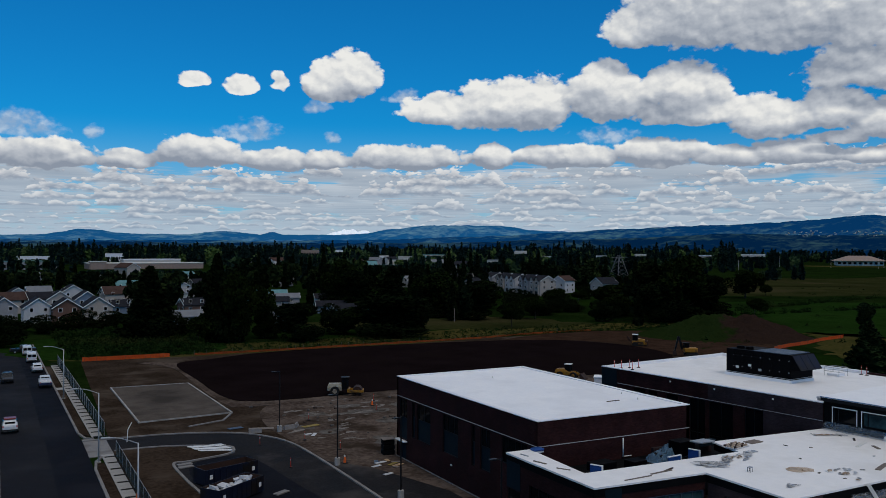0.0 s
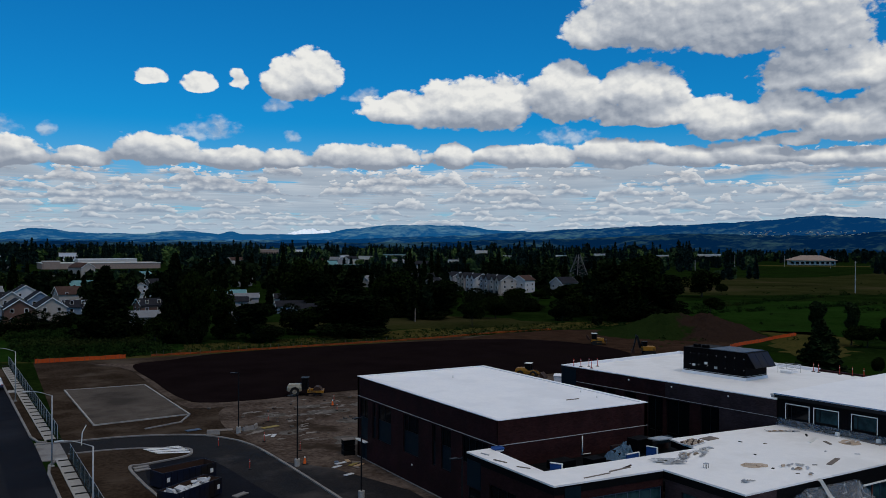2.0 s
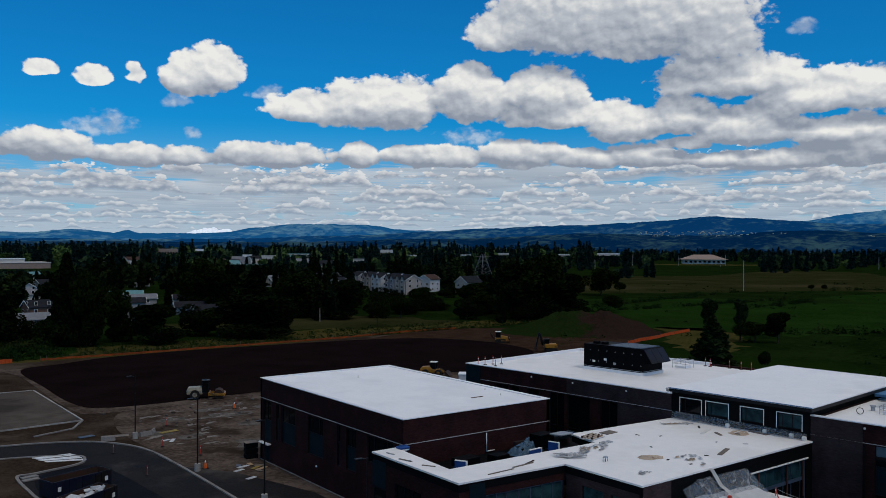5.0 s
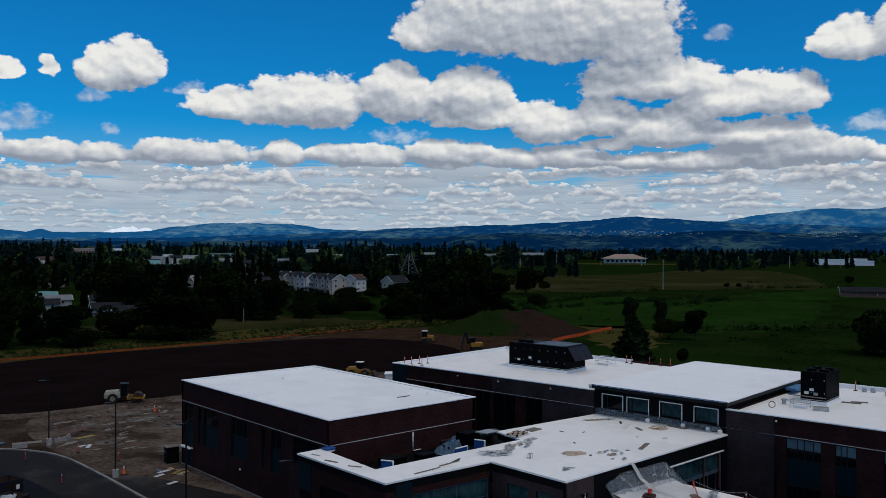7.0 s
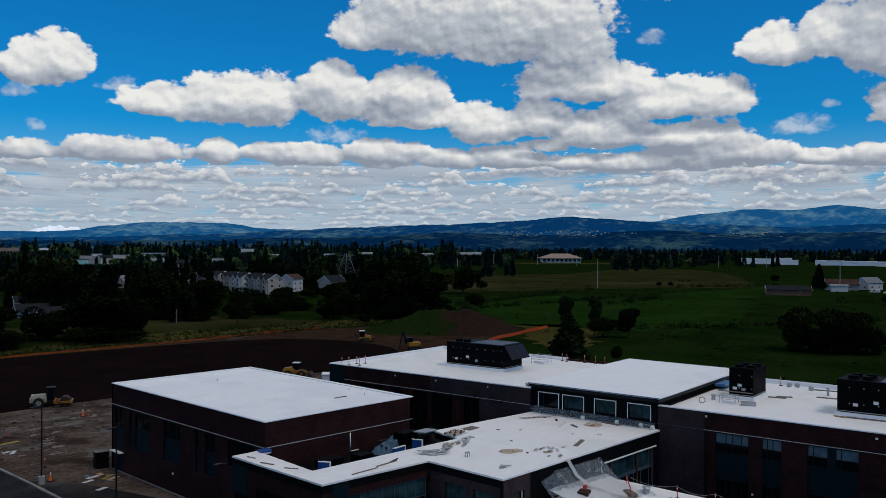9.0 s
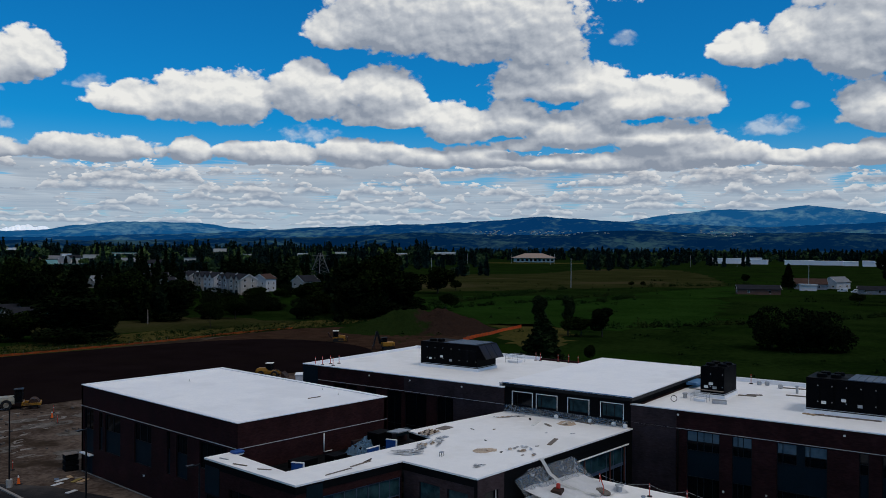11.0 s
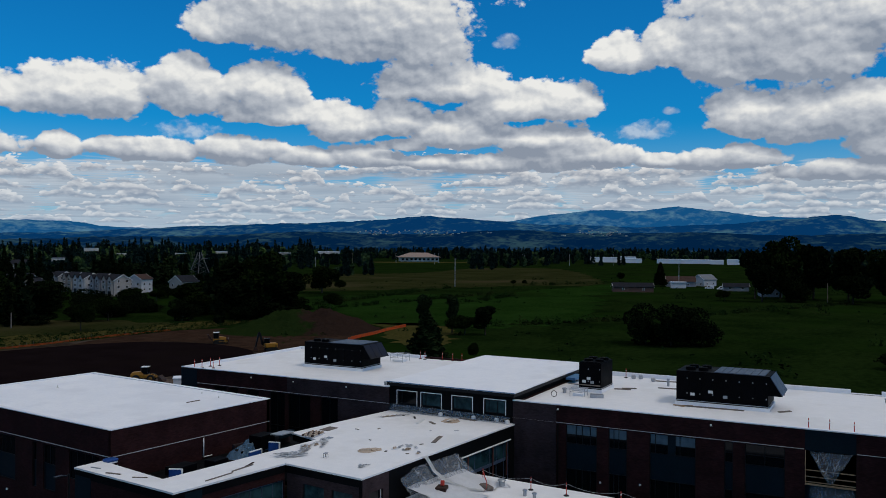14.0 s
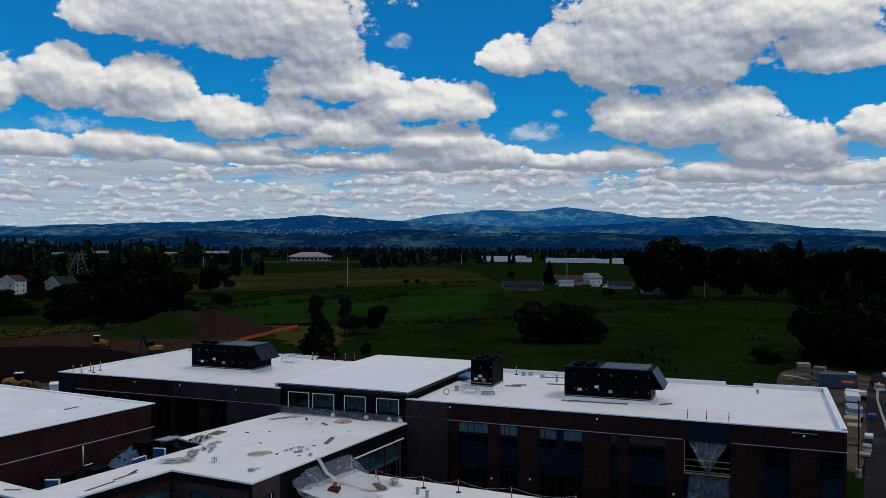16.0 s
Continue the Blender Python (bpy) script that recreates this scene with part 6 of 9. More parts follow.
# timber and kerb stones lying about
for k in range(8):
    block_of("white_plank", pose(22.9 + 0.12 * k, 106.9 - 0.5 * k, 0.13 + 0.03 * (k % 3), 0, 0, -4 - 2.4 * k + random.uniform(-2, 2)), 4.2, 0.26, 0.06, M["plate_white"], "white plastic plank lying on the soil", "plank", 0.01, "planks")
for x, y, a in ((18.9, 98.6, 12), (18.8, 97.4, 12), (25.4, 82.8, 30), (22.0, 96.8, 10)):
    block_of("concrete_slab", pose(x, y, 0.09, 0, 0, a), 1.7, 0.7, 0.14, M["kerb"], "loose grey concrete slab", "slab", 0.02, "loose slabs")
block_of("yellow_sheet", pose(38.6, 112.2, 0.07, 0, 0, 15), 2.6, 0.9, 0.05, M["yellow_dust"], "dusty yellow sheet trodden into the soil", "sheet", 0.01)
for x, y, a, L, mt in ((38.2, 88.2, 20, 1.3, "paper"), (39.0, 90.2, 70, 0.8, "blue_steel"), (40.4, 88.4, 35, 2.0, "yellow_dust"), (40.6, 87.6, 25, 1.6, "wood"), (37.2, 106.8, 60, 1.8, "paper"), (36.6, 107.4, 20, 1.0, "paper")):
    block_of("litter_sheet", pose(x, y, 0.08, 0, 0, a), L, 0.5, 0.04, M[mt], "flat scrap of sheet lying on the soil", "litter", 0.01, "litter")
t = thing("pipe_post", pose(14.6, 113.5, 0.05), "bent white pipe standing out of the soil", "pipe")
bm = bmesh.new()
tube(bm, (0, 0, -0.2), (0.1, 0, 1.6), 0.06, n=8)
tube(bm, (0.1, 0, 1.6), (0.6, 0.1, 2.5), 0.06, n=8)
part("pipe", bm, M["plate_white"], t)
block_of("blue_tarpaulin", pose(28.9, 115.4, 0.05, 0, 0, 10), 2.0, 0.9, 0.1, M["blue_steel"], "folded blue sheet on the soil", "tarpaulin", 0.03)
block_of("steel_plate", pose(32.0, 113.6, 0.05, 0, 0, -14), 3.4, 1.2, 0.08, M["wood_grey"], "grey board on the soil", "board", 0.02)
t = thing("pallet_rack", pose(41.7, 92.9, 0.05, 0, 0, -8), "dark stack of crates and boards beside the hall", "crates")
for k in range(3):
    bm = bmesh.new()
    box(bm, -0.7, 0.7, -0.6 + k * 0.05, 0.6, k * 0.62, k * 0.62 + 0.54, 0.03)
    part("crate", bm, M["black_wrap"], t)
bm = bmesh.new()
box(bm, -0.8, 0.75, -0.65, 0.65, 1.83, 1.89)
part("board", bm, M["wood_grey"], t)
for x, y, mt in ((40.3, 90.0, "wood"), (40.9, 88.9, "wood_grey"), (39.2, 89.4, "paper"), (40.0, 86.8, "wood_grey"), (38.0, 84.5, "paper")):
    block_of("scrap_board", pose(x, y, 0.08, 0, 0, random.uniform(0, 180)), random.uniform(0.7, 1.6), 0.5, 0.06, M[mt], "scrap of board lying on the soil", "scrap", 0.01, "scraps")
for k in range(60):
    x, y = random.uniform(34, 60), random.uniform(94, 130)
    block_of("rubble_stone", pose(x, y, 0.02, 0, 0, random.uniform(0, 180)), random.uniform(0.2, 0.7), random.uniform(0.2, 0.5), random.uniform(0.1, 0.28), M["chalk" if k % 3 else "mud_pale"], "pale lump of rubble on the soil", "rubble", 0.05, "rubble")


# ---- vehicles ----
def loft_body(bm, sections):
    """A shell through cross-sections: (x, half width, z low, z high, half width at top)."""
    rings = []
    for x, w, z0, z1, wt in sections:
        zm = z0 + (z1 - z0) * 0.55
        rings.append([bm.verts.new(p) for p in ((x, -w * 0.94, z0), (x, -w, zm), (x, -wt, z1), (x, wt, z1), (x, w, zm), (x, w * 0.94, z0))])
    for a, b in zip(rings, rings[1:]):
        for k in range(6):
            bm.faces.new((a[k], a[(k + 1) % 6], b[(k + 1) % 6], b[k]))
    bm.faces.new(rings[0][::-1])
    bm.faces.new(rings[-1])


def car(m, kind, paint_key, label, lower=None):
    t = thing({"van": "van", "pickup": "pickup_truck", "suv": "car"}[kind], m, label, {"van": "van", "pickup": "pickup", "suv": "car"}[kind], "parked vehicles")
    bm = bmesh.new()
    if kind == "van":
        L, Hh = 5.4, 2.15
        loft_body(bm, [(0.0, 0.96, 0.45, 1.2, 0.9), (0.05, 0.98, 0.35, 1.95, 0.84), (0.3, 1.0, 0.3, Hh, 0.86), (3.6, 1.0, 0.3, Hh, 0.86), (4.4, 1.0, 0.3, 1.25, 0.92), (5.3, 0.97, 0.35, 0.95, 0.88), (5.4, 0.9, 0.45, 0.8, 0.8)])
        glass = [((-0.02, 0.01), (-0.78, -0.06), (1.25, 1.8)), ((-0.02, 0.01), (0.06, 0.78), (1.25, 1.8)), ((2.6, 3.6), (-1.0, -0.9), (1.25, 1.8)), ((2.6, 3.6), (0.9, 1.0), (1.25, 1.8))]
    elif kind == "pickup":
        L, Hh = 5.5, 1.85
        loft_body(bm, [(0.0, 0.95, 0.5, 1.1, 0.93), (0.08, 0.98, 0.4, 1.15, 0.95), (2.0, 1.0, 0.38, 1.15, 0.95), (2.05, 1.0, 0.38, 1.75, 0.78), (2.4, 1.0, 0.38, Hh, 0.76), (3.6, 1.0, 0.38, Hh, 0.76), (4.2, 1.0, 0.38, 1.15, 0.9), (5.4, 0.97, 0.42, 1.05, 0.88), (5.5, 0.9, 0.5, 0.9, 0.82)])
        glass = [((2.03, 2.06), (-0.66, 0.66), (1.25, 1.68)), ((2.6, 3.6), (-0.93, -0.84), (1.25, 1.68)), ((2.6, 3.6), (0.84, 0.93), (1.25, 1.68))]
    else:
        L, Hh = 4.7, 1.75
        loft_body(bm, [(0.0, 0.88, 0.5, 0.95, 0.85), (0.08, 0.92, 0.35, 1.15, 0.86), (0.5, 0.94, 0.3, 1.65, 0.7), (0.9, 0.94, 0.3, Hh, 0.7), (2.4, 0.94, 0.3, Hh, 0.7), (3.3, 0.94, 0.3, 1.1, 0.84), (4.6, 0.92, 0.35, 0.9, 0.8), (4.7, 0.86, 0.45, 0.8, 0.76)])
        glass = [((0.2, 0.34), (-0.62, 0.62), (1.2, 1.55)), ((1.0, 2.3), (-0.88, -0.76), (1.2, 1.6)), ((1.0, 2.3), (0.76, 0.88), (1.2, 1.6))]
    part("body", bm, M[paint_key], t, smooth=False)
    for gx, gy, gz in glass:
        bm = bmesh.new()
        box(bm, *gx, *gy, *gz)
        part("window", bm, M["glass"], t)
    if lower:
        bm = bmesh.new()
        box(bm, -0.04, 1.95, -1.02, 1.02, 0.42, 0.95, 0.04)
        part("side_panel", bm, M[lower], t)
    for x in (0.95, L - 1.0):
        for y in (-0.92, 0.92):
            bm = bmesh.new()
            tube(bm, (x, y - 0.11, 0.35), (x, y + 0.11, 0.35), 0.35, n=14)
            w = part("wheel", bm, M["rubber"], t)
            bm = bmesh.new()
            tube(bm, (x, y - 0.12, 0.35), (x, y + 0.12, 0.35), 0.2, n=10)
            part("rim", bm, M["steel"], w)
    bm = bmesh.new()
    box(bm, -0.1, 0.06, -0.9, 0.9, 0.4, 0.6, 0.03)
    part("bumper", bm, M["trim_dark"], t)
    for y in (-0.82, 0.82):
        bm = bmesh.new()
        box(bm, -0.03, 0.05, y - 0.08, y + 0.08, 0.85, 1.1, 0.02)
        part("tail_light", bm, M["red"], t)


NORTH = 90.0
car(pose(7.5, 163.2, 0.05, 0, 0, NORTH), "pickup", "car_white", "white pickup with a dark blue tailgate parked at the kerb", "car_blue")
car(pose(7.0, 183.4, 0.05, 0, 0, NORTH + 2), "suv", "car_white", "white station wagon parked at the kerb")
car(pose(6.5, 199.6, 0.05, 0, 0, NORTH), "van", "car_white", "white delivery van parked at the kerb")
car(pose(6.0, 213.0, 0.05, 0, 0, NORTH), "van", "car_white", "white delivery van parked further along")
car(pose(2.6, 219.5, 0.05, 0, 0, 4), "pickup", "car_black", "black pickup standing across the street end")
car(pose(1.5, 125.5, 0.06, 0, 0, NORTH), "suv", "car_white", "white car with a red roof box at the far kerb")
bm = bmesh.new()
box(bm, -0.75, 0.75, 1.2, 2.6, 1.76, 1.95, 0.06)
o = part("roof_box", bm, M["car_red"])
o.matrix_basis = pose(1.5, 125.0, 0.06)
tagged(o, "flat dark red box on a car roof", "roof box")
car(pose(1.6, 176.0, 0.06, 0, 0, -90), "suv", "car_black", "dark car parked at the far kerb")


def wheel_at(t, x, y, r, w, tyre="rubber", rim="machine_yellow"):
    bm = bmesh.new()
    tube(bm, (x, y - w / 2, r), (x, y + w / 2, r), r, n=18)
    q = part("wheel", bm, M[tyre], t)
    bm = bmesh.new()
    tube(bm, (x, y - w / 2 - 0.02, r), (x, y + w / 2 + 0.02, r), r * 0.5, n=12)
    part("rim", bm, M[rim], q)


def cab(t, x0, x1, w, z0, z1, roof):
    bm = bmesh.new()
    for x in (x0, x1 - 0.1):
        for y in (-w, w - 0.1):
            box(bm, x, x + 0.1, y, y + 0.1, z0, z1)
    box(bm, x0, x1, -w, w, z0, z0 + 0.08)
    part("cab_frame", bm, M["trim_dark"], t)
    bm = bmesh.new()
    box(bm, x0 + 0.03, x1 - 0.03, -w + 0.03, w - 0.03, z0 + 0.08, z1)
    part("cab_glass", bm, M["glass"], t)
    bm = bmesh.new()
    box(bm, x0 - 0.12, x1 + 0.12, -w - 0.1, w + 0.1, z1, z1 + 0.14, 0.04)
    part("cab_roof", bm, M[roof], t)


def roller(m):
    t = thing("road_roller", m, "cream and yellow soil roller with a steel drum", "road roller")
    bm = bmesh.new()
    loft_body(bm, [(0, 0.85, 0.9, 1.5, 0.7), (0.2, 0.95, 0.8, 1.9, 0.8), (2.2, 0.95, 0.8, 1.95, 0.8), (2.4, 0.8, 0.8, 1.7, 0.7)])
    part("engine_hood", bm, M["machine_cream"], t)
    cab(t, 2.4, 3.5, 0.75, 1.0, 2.9, "trim_dark")
    bm = bmesh.new()
    tube(bm, (5.0, -1.05, 0.78), (5.0, 1.05, 0.78), 0.76, n=24)
    part("drum", bm, M["rust"], t, smooth=False)
    bm = bmesh.new()
    for y in (-1.3, 1.12):
        box(bm, 3.5, 6.0, y, y + 0.18, 0.6, 0.95)
    box(bm, 3.4, 3.7, -1.3, 1.3, 0.6, 1.1)
    box(bm, 5.85, 6.05, -1.12, 1.12, 0.6, 0.95)
    bmesh.ops.remove_doubles(bm, verts=bm.verts, dist=0.001)
    part("drum_frame", bm, M["machine_yellow"], t)
    for y in (-0.95, 0.95):
        wheel_at(t, 1.3, y, 0.78, 0.5, rim="machine_cream")


def loader(m):
    t = thing("wheel_loader", m, "yellow wheel loader with a lowered bucket", "wheel loader")
    bm = bmesh.new()
    loft_body(bm, [(0, 0.9, 0.9, 1.7, 0.8), (0.3, 1.0, 0.8, 2.1, 0.85), (2.3, 1.0, 0.8, 2.3, 0.85), (2.6, 0.9, 0.8, 1.9, 0.8), (4.2, 0.7, 0.8, 1.5, 0.6)])
    part("engine_hood", bm, M["machine_yellow"], t)
    cab(t, 2.3, 3.7, 0.8, 1.7, 3.3, "plate_white")
    for x in (1.3, 4.4):
        for y in (-1.1, 1.1):
            wheel_at(t, x, y, 0.8, 0.6)
    bm = bmesh.new()
    for y in (-0.6, 0.5):
        wedge(bm, [(4.0, y, 1.3), (6.0, y, 0.6), (6.0, y + 0.15, 0.6), (4.0, y + 0.15, 1.3)], [(4.0, y, 1.75), (6.0, y, 0.95), (6.0, y + 0.15, 0.95), (4.0, y + 0.15, 1.75)])
    part("lift_arms", bm, M["machine_yellow"], t)
    bm = bmesh.new()
    wedge(bm, [(6.0, -1.4, 0.1), (7.2, -1.4, 0.1), (7.2, 1.4, 0.1), (6.0, 1.4, 0.1)], [(5.9, -1.4, 1.2), (6.2, -1.4, 1.3), (6.2, 1.4, 1.3), (5.9, 1.4, 1.2)])
    part("bucket", bm, M["rust"], t)


def track(t, y, L, h, w):
    bm = bmesh.new()
    pts = [(0.3, 0), (L - 0.3, 0), (L, 0.3 * h / 0.8), (L, 0.6 * h), (L - 0.4, h), (0.4, h), (0, 0.6 * h), (0, 0.3 * h)]
    lo = [bm.verts.new((x, y - w / 2, z)) for x, z in pts]
    hi = [bm.verts.new((x, y + w / 2, z)) for x, z in pts]
    bm.faces.new(lo)
    bm.faces.new(hi[::-1])
    for i in range(len(pts)):
        j = (i + 1) % len(pts)
        bm.faces.new((lo[i], hi[i], hi[j], lo[j]))
    part("track", bm, M["rubber"], t)


def dozer(m):
    t = thing("bulldozer", m, "yellow bulldozer with cab and raised ripper", "bulldozer")
    for y in (-0.95, 0.95):
        track(t, y, 3.0, 0.95, 0.55)
    bm = bmesh.new()
    loft_body(bm, [(1.4, 0.6, 0.6, 1.7, 0.55), (1.6, 0.65, 0.6, 1.8, 0.55), (3.1, 0.6, 0.6, 1.6, 0.5), (3.2, 0.5, 0.7, 1.5, 0.45)])
    part("engine_hood", bm, M["machine_yellow"], t)
    bm = bmesh.new()
    box(bm, 0.0, 1.4, -0.65, 0.65, 0.6, 1.3, 0.05)
    part("body", bm, M["machine_yellow"], t)
    cab(t, 0.1, 1.4, 0.65, 1.3, 2.75, "plate_white")
    bm = bmesh.new()
    wedge(bm, [(3.7, -1.7, 0.15), (3.85, -1.7, 0.15), (3.85, 1.7, 0.15), (3.7, 1.7, 0.15)], [(3.6, -1.7, 1.3), (3.85, -1.7, 1.3), (3.85, 1.7, 1.3), (3.6, 1.7, 1.3)])
    part("blade", bm, M["rust"], t)
    bm = bmesh.new()
    for y in (-1.3, 1.2):
        box(bm, 1.5, 3.7, y, y + 0.12, 0.45, 0.65)
    part("push_arms", bm, M["machine_yellow"], t)
    bm = bmesh.new()
    wedge(bm, [(-1.0, -0.3, 1.2), (0, -0.3, 0.8), (0, 0.3, 0.8), (-1.0, 0.3, 1.2)], [(-1.4, -0.3, 2.3), (-1.1, -0.3, 2.4), (-1.1, 0.3, 2.4), (-1.4, 0.3, 2.3)])
    part("ripper", bm, M["rust"], t)


def digger(m):
    t = thing("excavator", m, "black excavator with its boom folded upright", "excavator")
    for y in (-0.9, 0.9):
        track(t, y, 3.0, 0.8, 0.5)
    bm = bmesh.new()
    box(bm, 0.2, 3.2, -1.1, 1.1, 0.9, 1.9, 0.1)
    part("body", bm, M["machine_yellow"], t)
    cab(t, 2.0, 3.2, 0.55, 1.6, 2.9, "trim_dark")
    bm = bmesh.new()
    wedge(bm, [(3.0, -1.0, 1.4), (3.6, -1.0, 1.4), (3.6, -0.6, 1.4), (3.0, -0.6, 1.4)], [(3.9, -1.0, 4.3), (4.3, -1.0, 4.2), (4.3, -0.6, 4.2), (3.9, -0.6, 4.3)])
    part("boom", bm, M["pole_black"], t)
    bm = bmesh.new()
    wedge(bm, [(4.9, -0.95, 0.9), (5.2, -0.95, 0.9), (5.2, -0.65, 0.9), (4.9, -0.65, 0.9)], [(4.0, -0.95, 4.4), (4.4, -0.95, 4.5), (4.4, -0.65, 4.5), (4.0, -0.65, 4.4)])
    part("stick", bm, M["pole_black"], t)
    bm = bmesh.new()
    wedge(bm, [(4.5, -1.2, 0.1), (5.3, -1.2, 0.2), (5.3, -0.4, 0.2), (4.5, -0.4, 0.1)], [(4.8, -1.2, 0.95), (5.4, -1.2, 1.0), (5.4, -0.4, 1.0), (4.8, -0.4, 0.95)])
    part("bucket", bm, M["rust"], t)


roller(pose(49.2, 134.4, 0.1, 0, 0, -26))
loader(pose(95.2, 133.3, 0.1, 0, 0, -52) @ Matrix.Diagonal((0.84, 0.84, 0.78, 1)))
dozer(pose(143.6, 167.8, 0.08, 0, 0, -42))
digger(pose(143.2, 144.6, 0.08, 0, 0, 150))
# low white roof behind the hall; a made-up wheeled trailer stands in for it
t = thing("site_trailer", pose(94.0, 120.0, 0.0, 0, 0, -42), "low white roof behind the hall, modelled as a trailer", "trailer")
bm = bmesh.new()
box(bm, 0, 9.0, 0, 2.8, 0.5, 1.9, 0.04)
part("body", bm, M["car_white"], t)
bm = bmesh.new()
box(bm, -0.1, 9.1, -0.1, 2.9, 1.9, 2.0)
part("roof", bm, M["cap_white"], t)
for x in (2.5, 6.5):
    wheel_at(t, x, 0.3, 0.4, 0.3, rim="steel")

M["orange_dull"] = paint("faded_orange_mesh", (0.26, 0.065, 0.015), (0.55, 0.11, 0.020), 0.4, 0.8, 6, bump=0.1)
# orange safety fence round the works
def safety_fence(pts, label, mesh="orange", tall=0.92, gaps=0.0):
    t = thing("safety_fence", Matrix(), label, "fence", "orange safety fences")
    bm = bmesh.new()
    tube(bm, (0, 0, 0), (0, 0, 1.15), 0.025, n=5)
    post = mesh_of("post", bm, M["wood_grey"])
    line = spline(pts, 10, False)
    for i, (a, b) in enumerate(zip(line, line[1:])):
        share("post", post, t, pose(a[0], a[1], 0))
        if random.random() < gaps:
            continue
        bm = bmesh.new()
        s0, s1 = 0.10 * noise.noise(Vector((i * 0.7, 1, 0))), 0.10 * noise.noise(Vector((i * 0.7 + 0.7, 1, 0)))
        lo, hi = 0.05, tall
        vs = [bm.verts.new(p) for p in ((*a, lo), (*b, lo), (*b, hi + s1 * 2), (*a, hi + s0 * 2))]
        bm.faces.new(vs)
        bmesh.ops.solidify(bm, geom=bm.faces[:], thickness=0.02)
        part("mesh_panel", bm, M[mesh], t)


safety_fence([(16.2, 197.5), (25, 197.2), (34.4, 197.0)], "bright orange plastic mesh fence at the field edge")
safety_fence([(40, 197.6), (60, 197.4), (80, 198.0), (100, 198.6), (118, 199.5), (136, 202.7), (158, 203.0)], "low sagging faded orange mesh fence along the field", "orange_dull", 0.5, 0.0)
safety_fence([(168.5, 144.5), (177, 147.5), (186, 149.5), (197, 153.2), (209.5, 156.0)], "bright orange plastic mesh fence below the mound")

# materials yard at the far end of the long wing
sheet("road_yard", [(84, -3.5), (84, 0.6), (122, 0.2), (160, 0.6), (200, -1), (200, -9), (150, -5)], 0.05, M["asphalt_dusty"], "dusty asphalt lane along the school", depth=0.1)
sheet("pavement_store", spline([(108, 0.6), (160, 0.4), (185, 0), (188, 14), (165, 15), (140, 6), (112, 5)], 4), 0.04, M["mud_pale"], "bare soil of the materials yard", depth=0.1)
ribbon("kerb_lane", spline([(176, -1.6), (158, -1.2), (145, -1.6), (131, -2.2), (112, -2.6)], 5, False), 0.35, -0.1, 0.22, M["concrete"], "pale kerb beside the lane")
t = thing("shipping_container", pose(164.2, 7.6, 0.05, 0, 0, -74), "pale blue-grey steel shipping container", "container")
bm = bmesh.new()
box(bm, 0, 6.06, 0, 2.44, 0.1, 2.6, 0.03)
part("body", bm, M["blue_steel"], t)
bm = bmesh.new()
for k in range(24):
    box(bm, 0.2 + k * 0.24, 0.3 + k * 0.24, -0.05, 0.0, 0.25, 2.45)
part("ribs", bm, M["blue_steel"], t)
bm = bmesh.new()
box(bm, 3.2, 5.6, -0.08, -0.06, 0.9, 1.7)
part("sign_plate", bm, M["red"], t, "red company plate")
bm = bmesh.new()
box(bm, 3.5, 5.2, -0.09, -0.08, 1.25, 1.4)
part("sign_bar", bm, M["plate_white"], t)


def stack(m, sx, sy, n, hz, mats, label, category="stack"):
    t = thing("pallet_stack", m, label, category, "material stacks")
    bm = bmesh.new()
    for k in range(3):
        box(bm, -sx / 2, sx / 2, -sy / 2 + k * (sy - 0.12) / 2, -sy / 2 + k * (sy - 0.12) / 2 + 0.12, 0, 0.14)
    part("pallet", bm, M["wood_grey"], t)
    for k in range(n):
        bm = bmesh.new()
        d = random.uniform(-0.06, 0.06)
        box(bm, -sx / 2 + d, sx / 2 + d, -sy / 2, sy / 2, 0.15 + k * hz, 0.15 + (k + 1) * hz - 0.03, 0.02)
        part("bundle", bm, M[mats[k % len(mats)]], t)


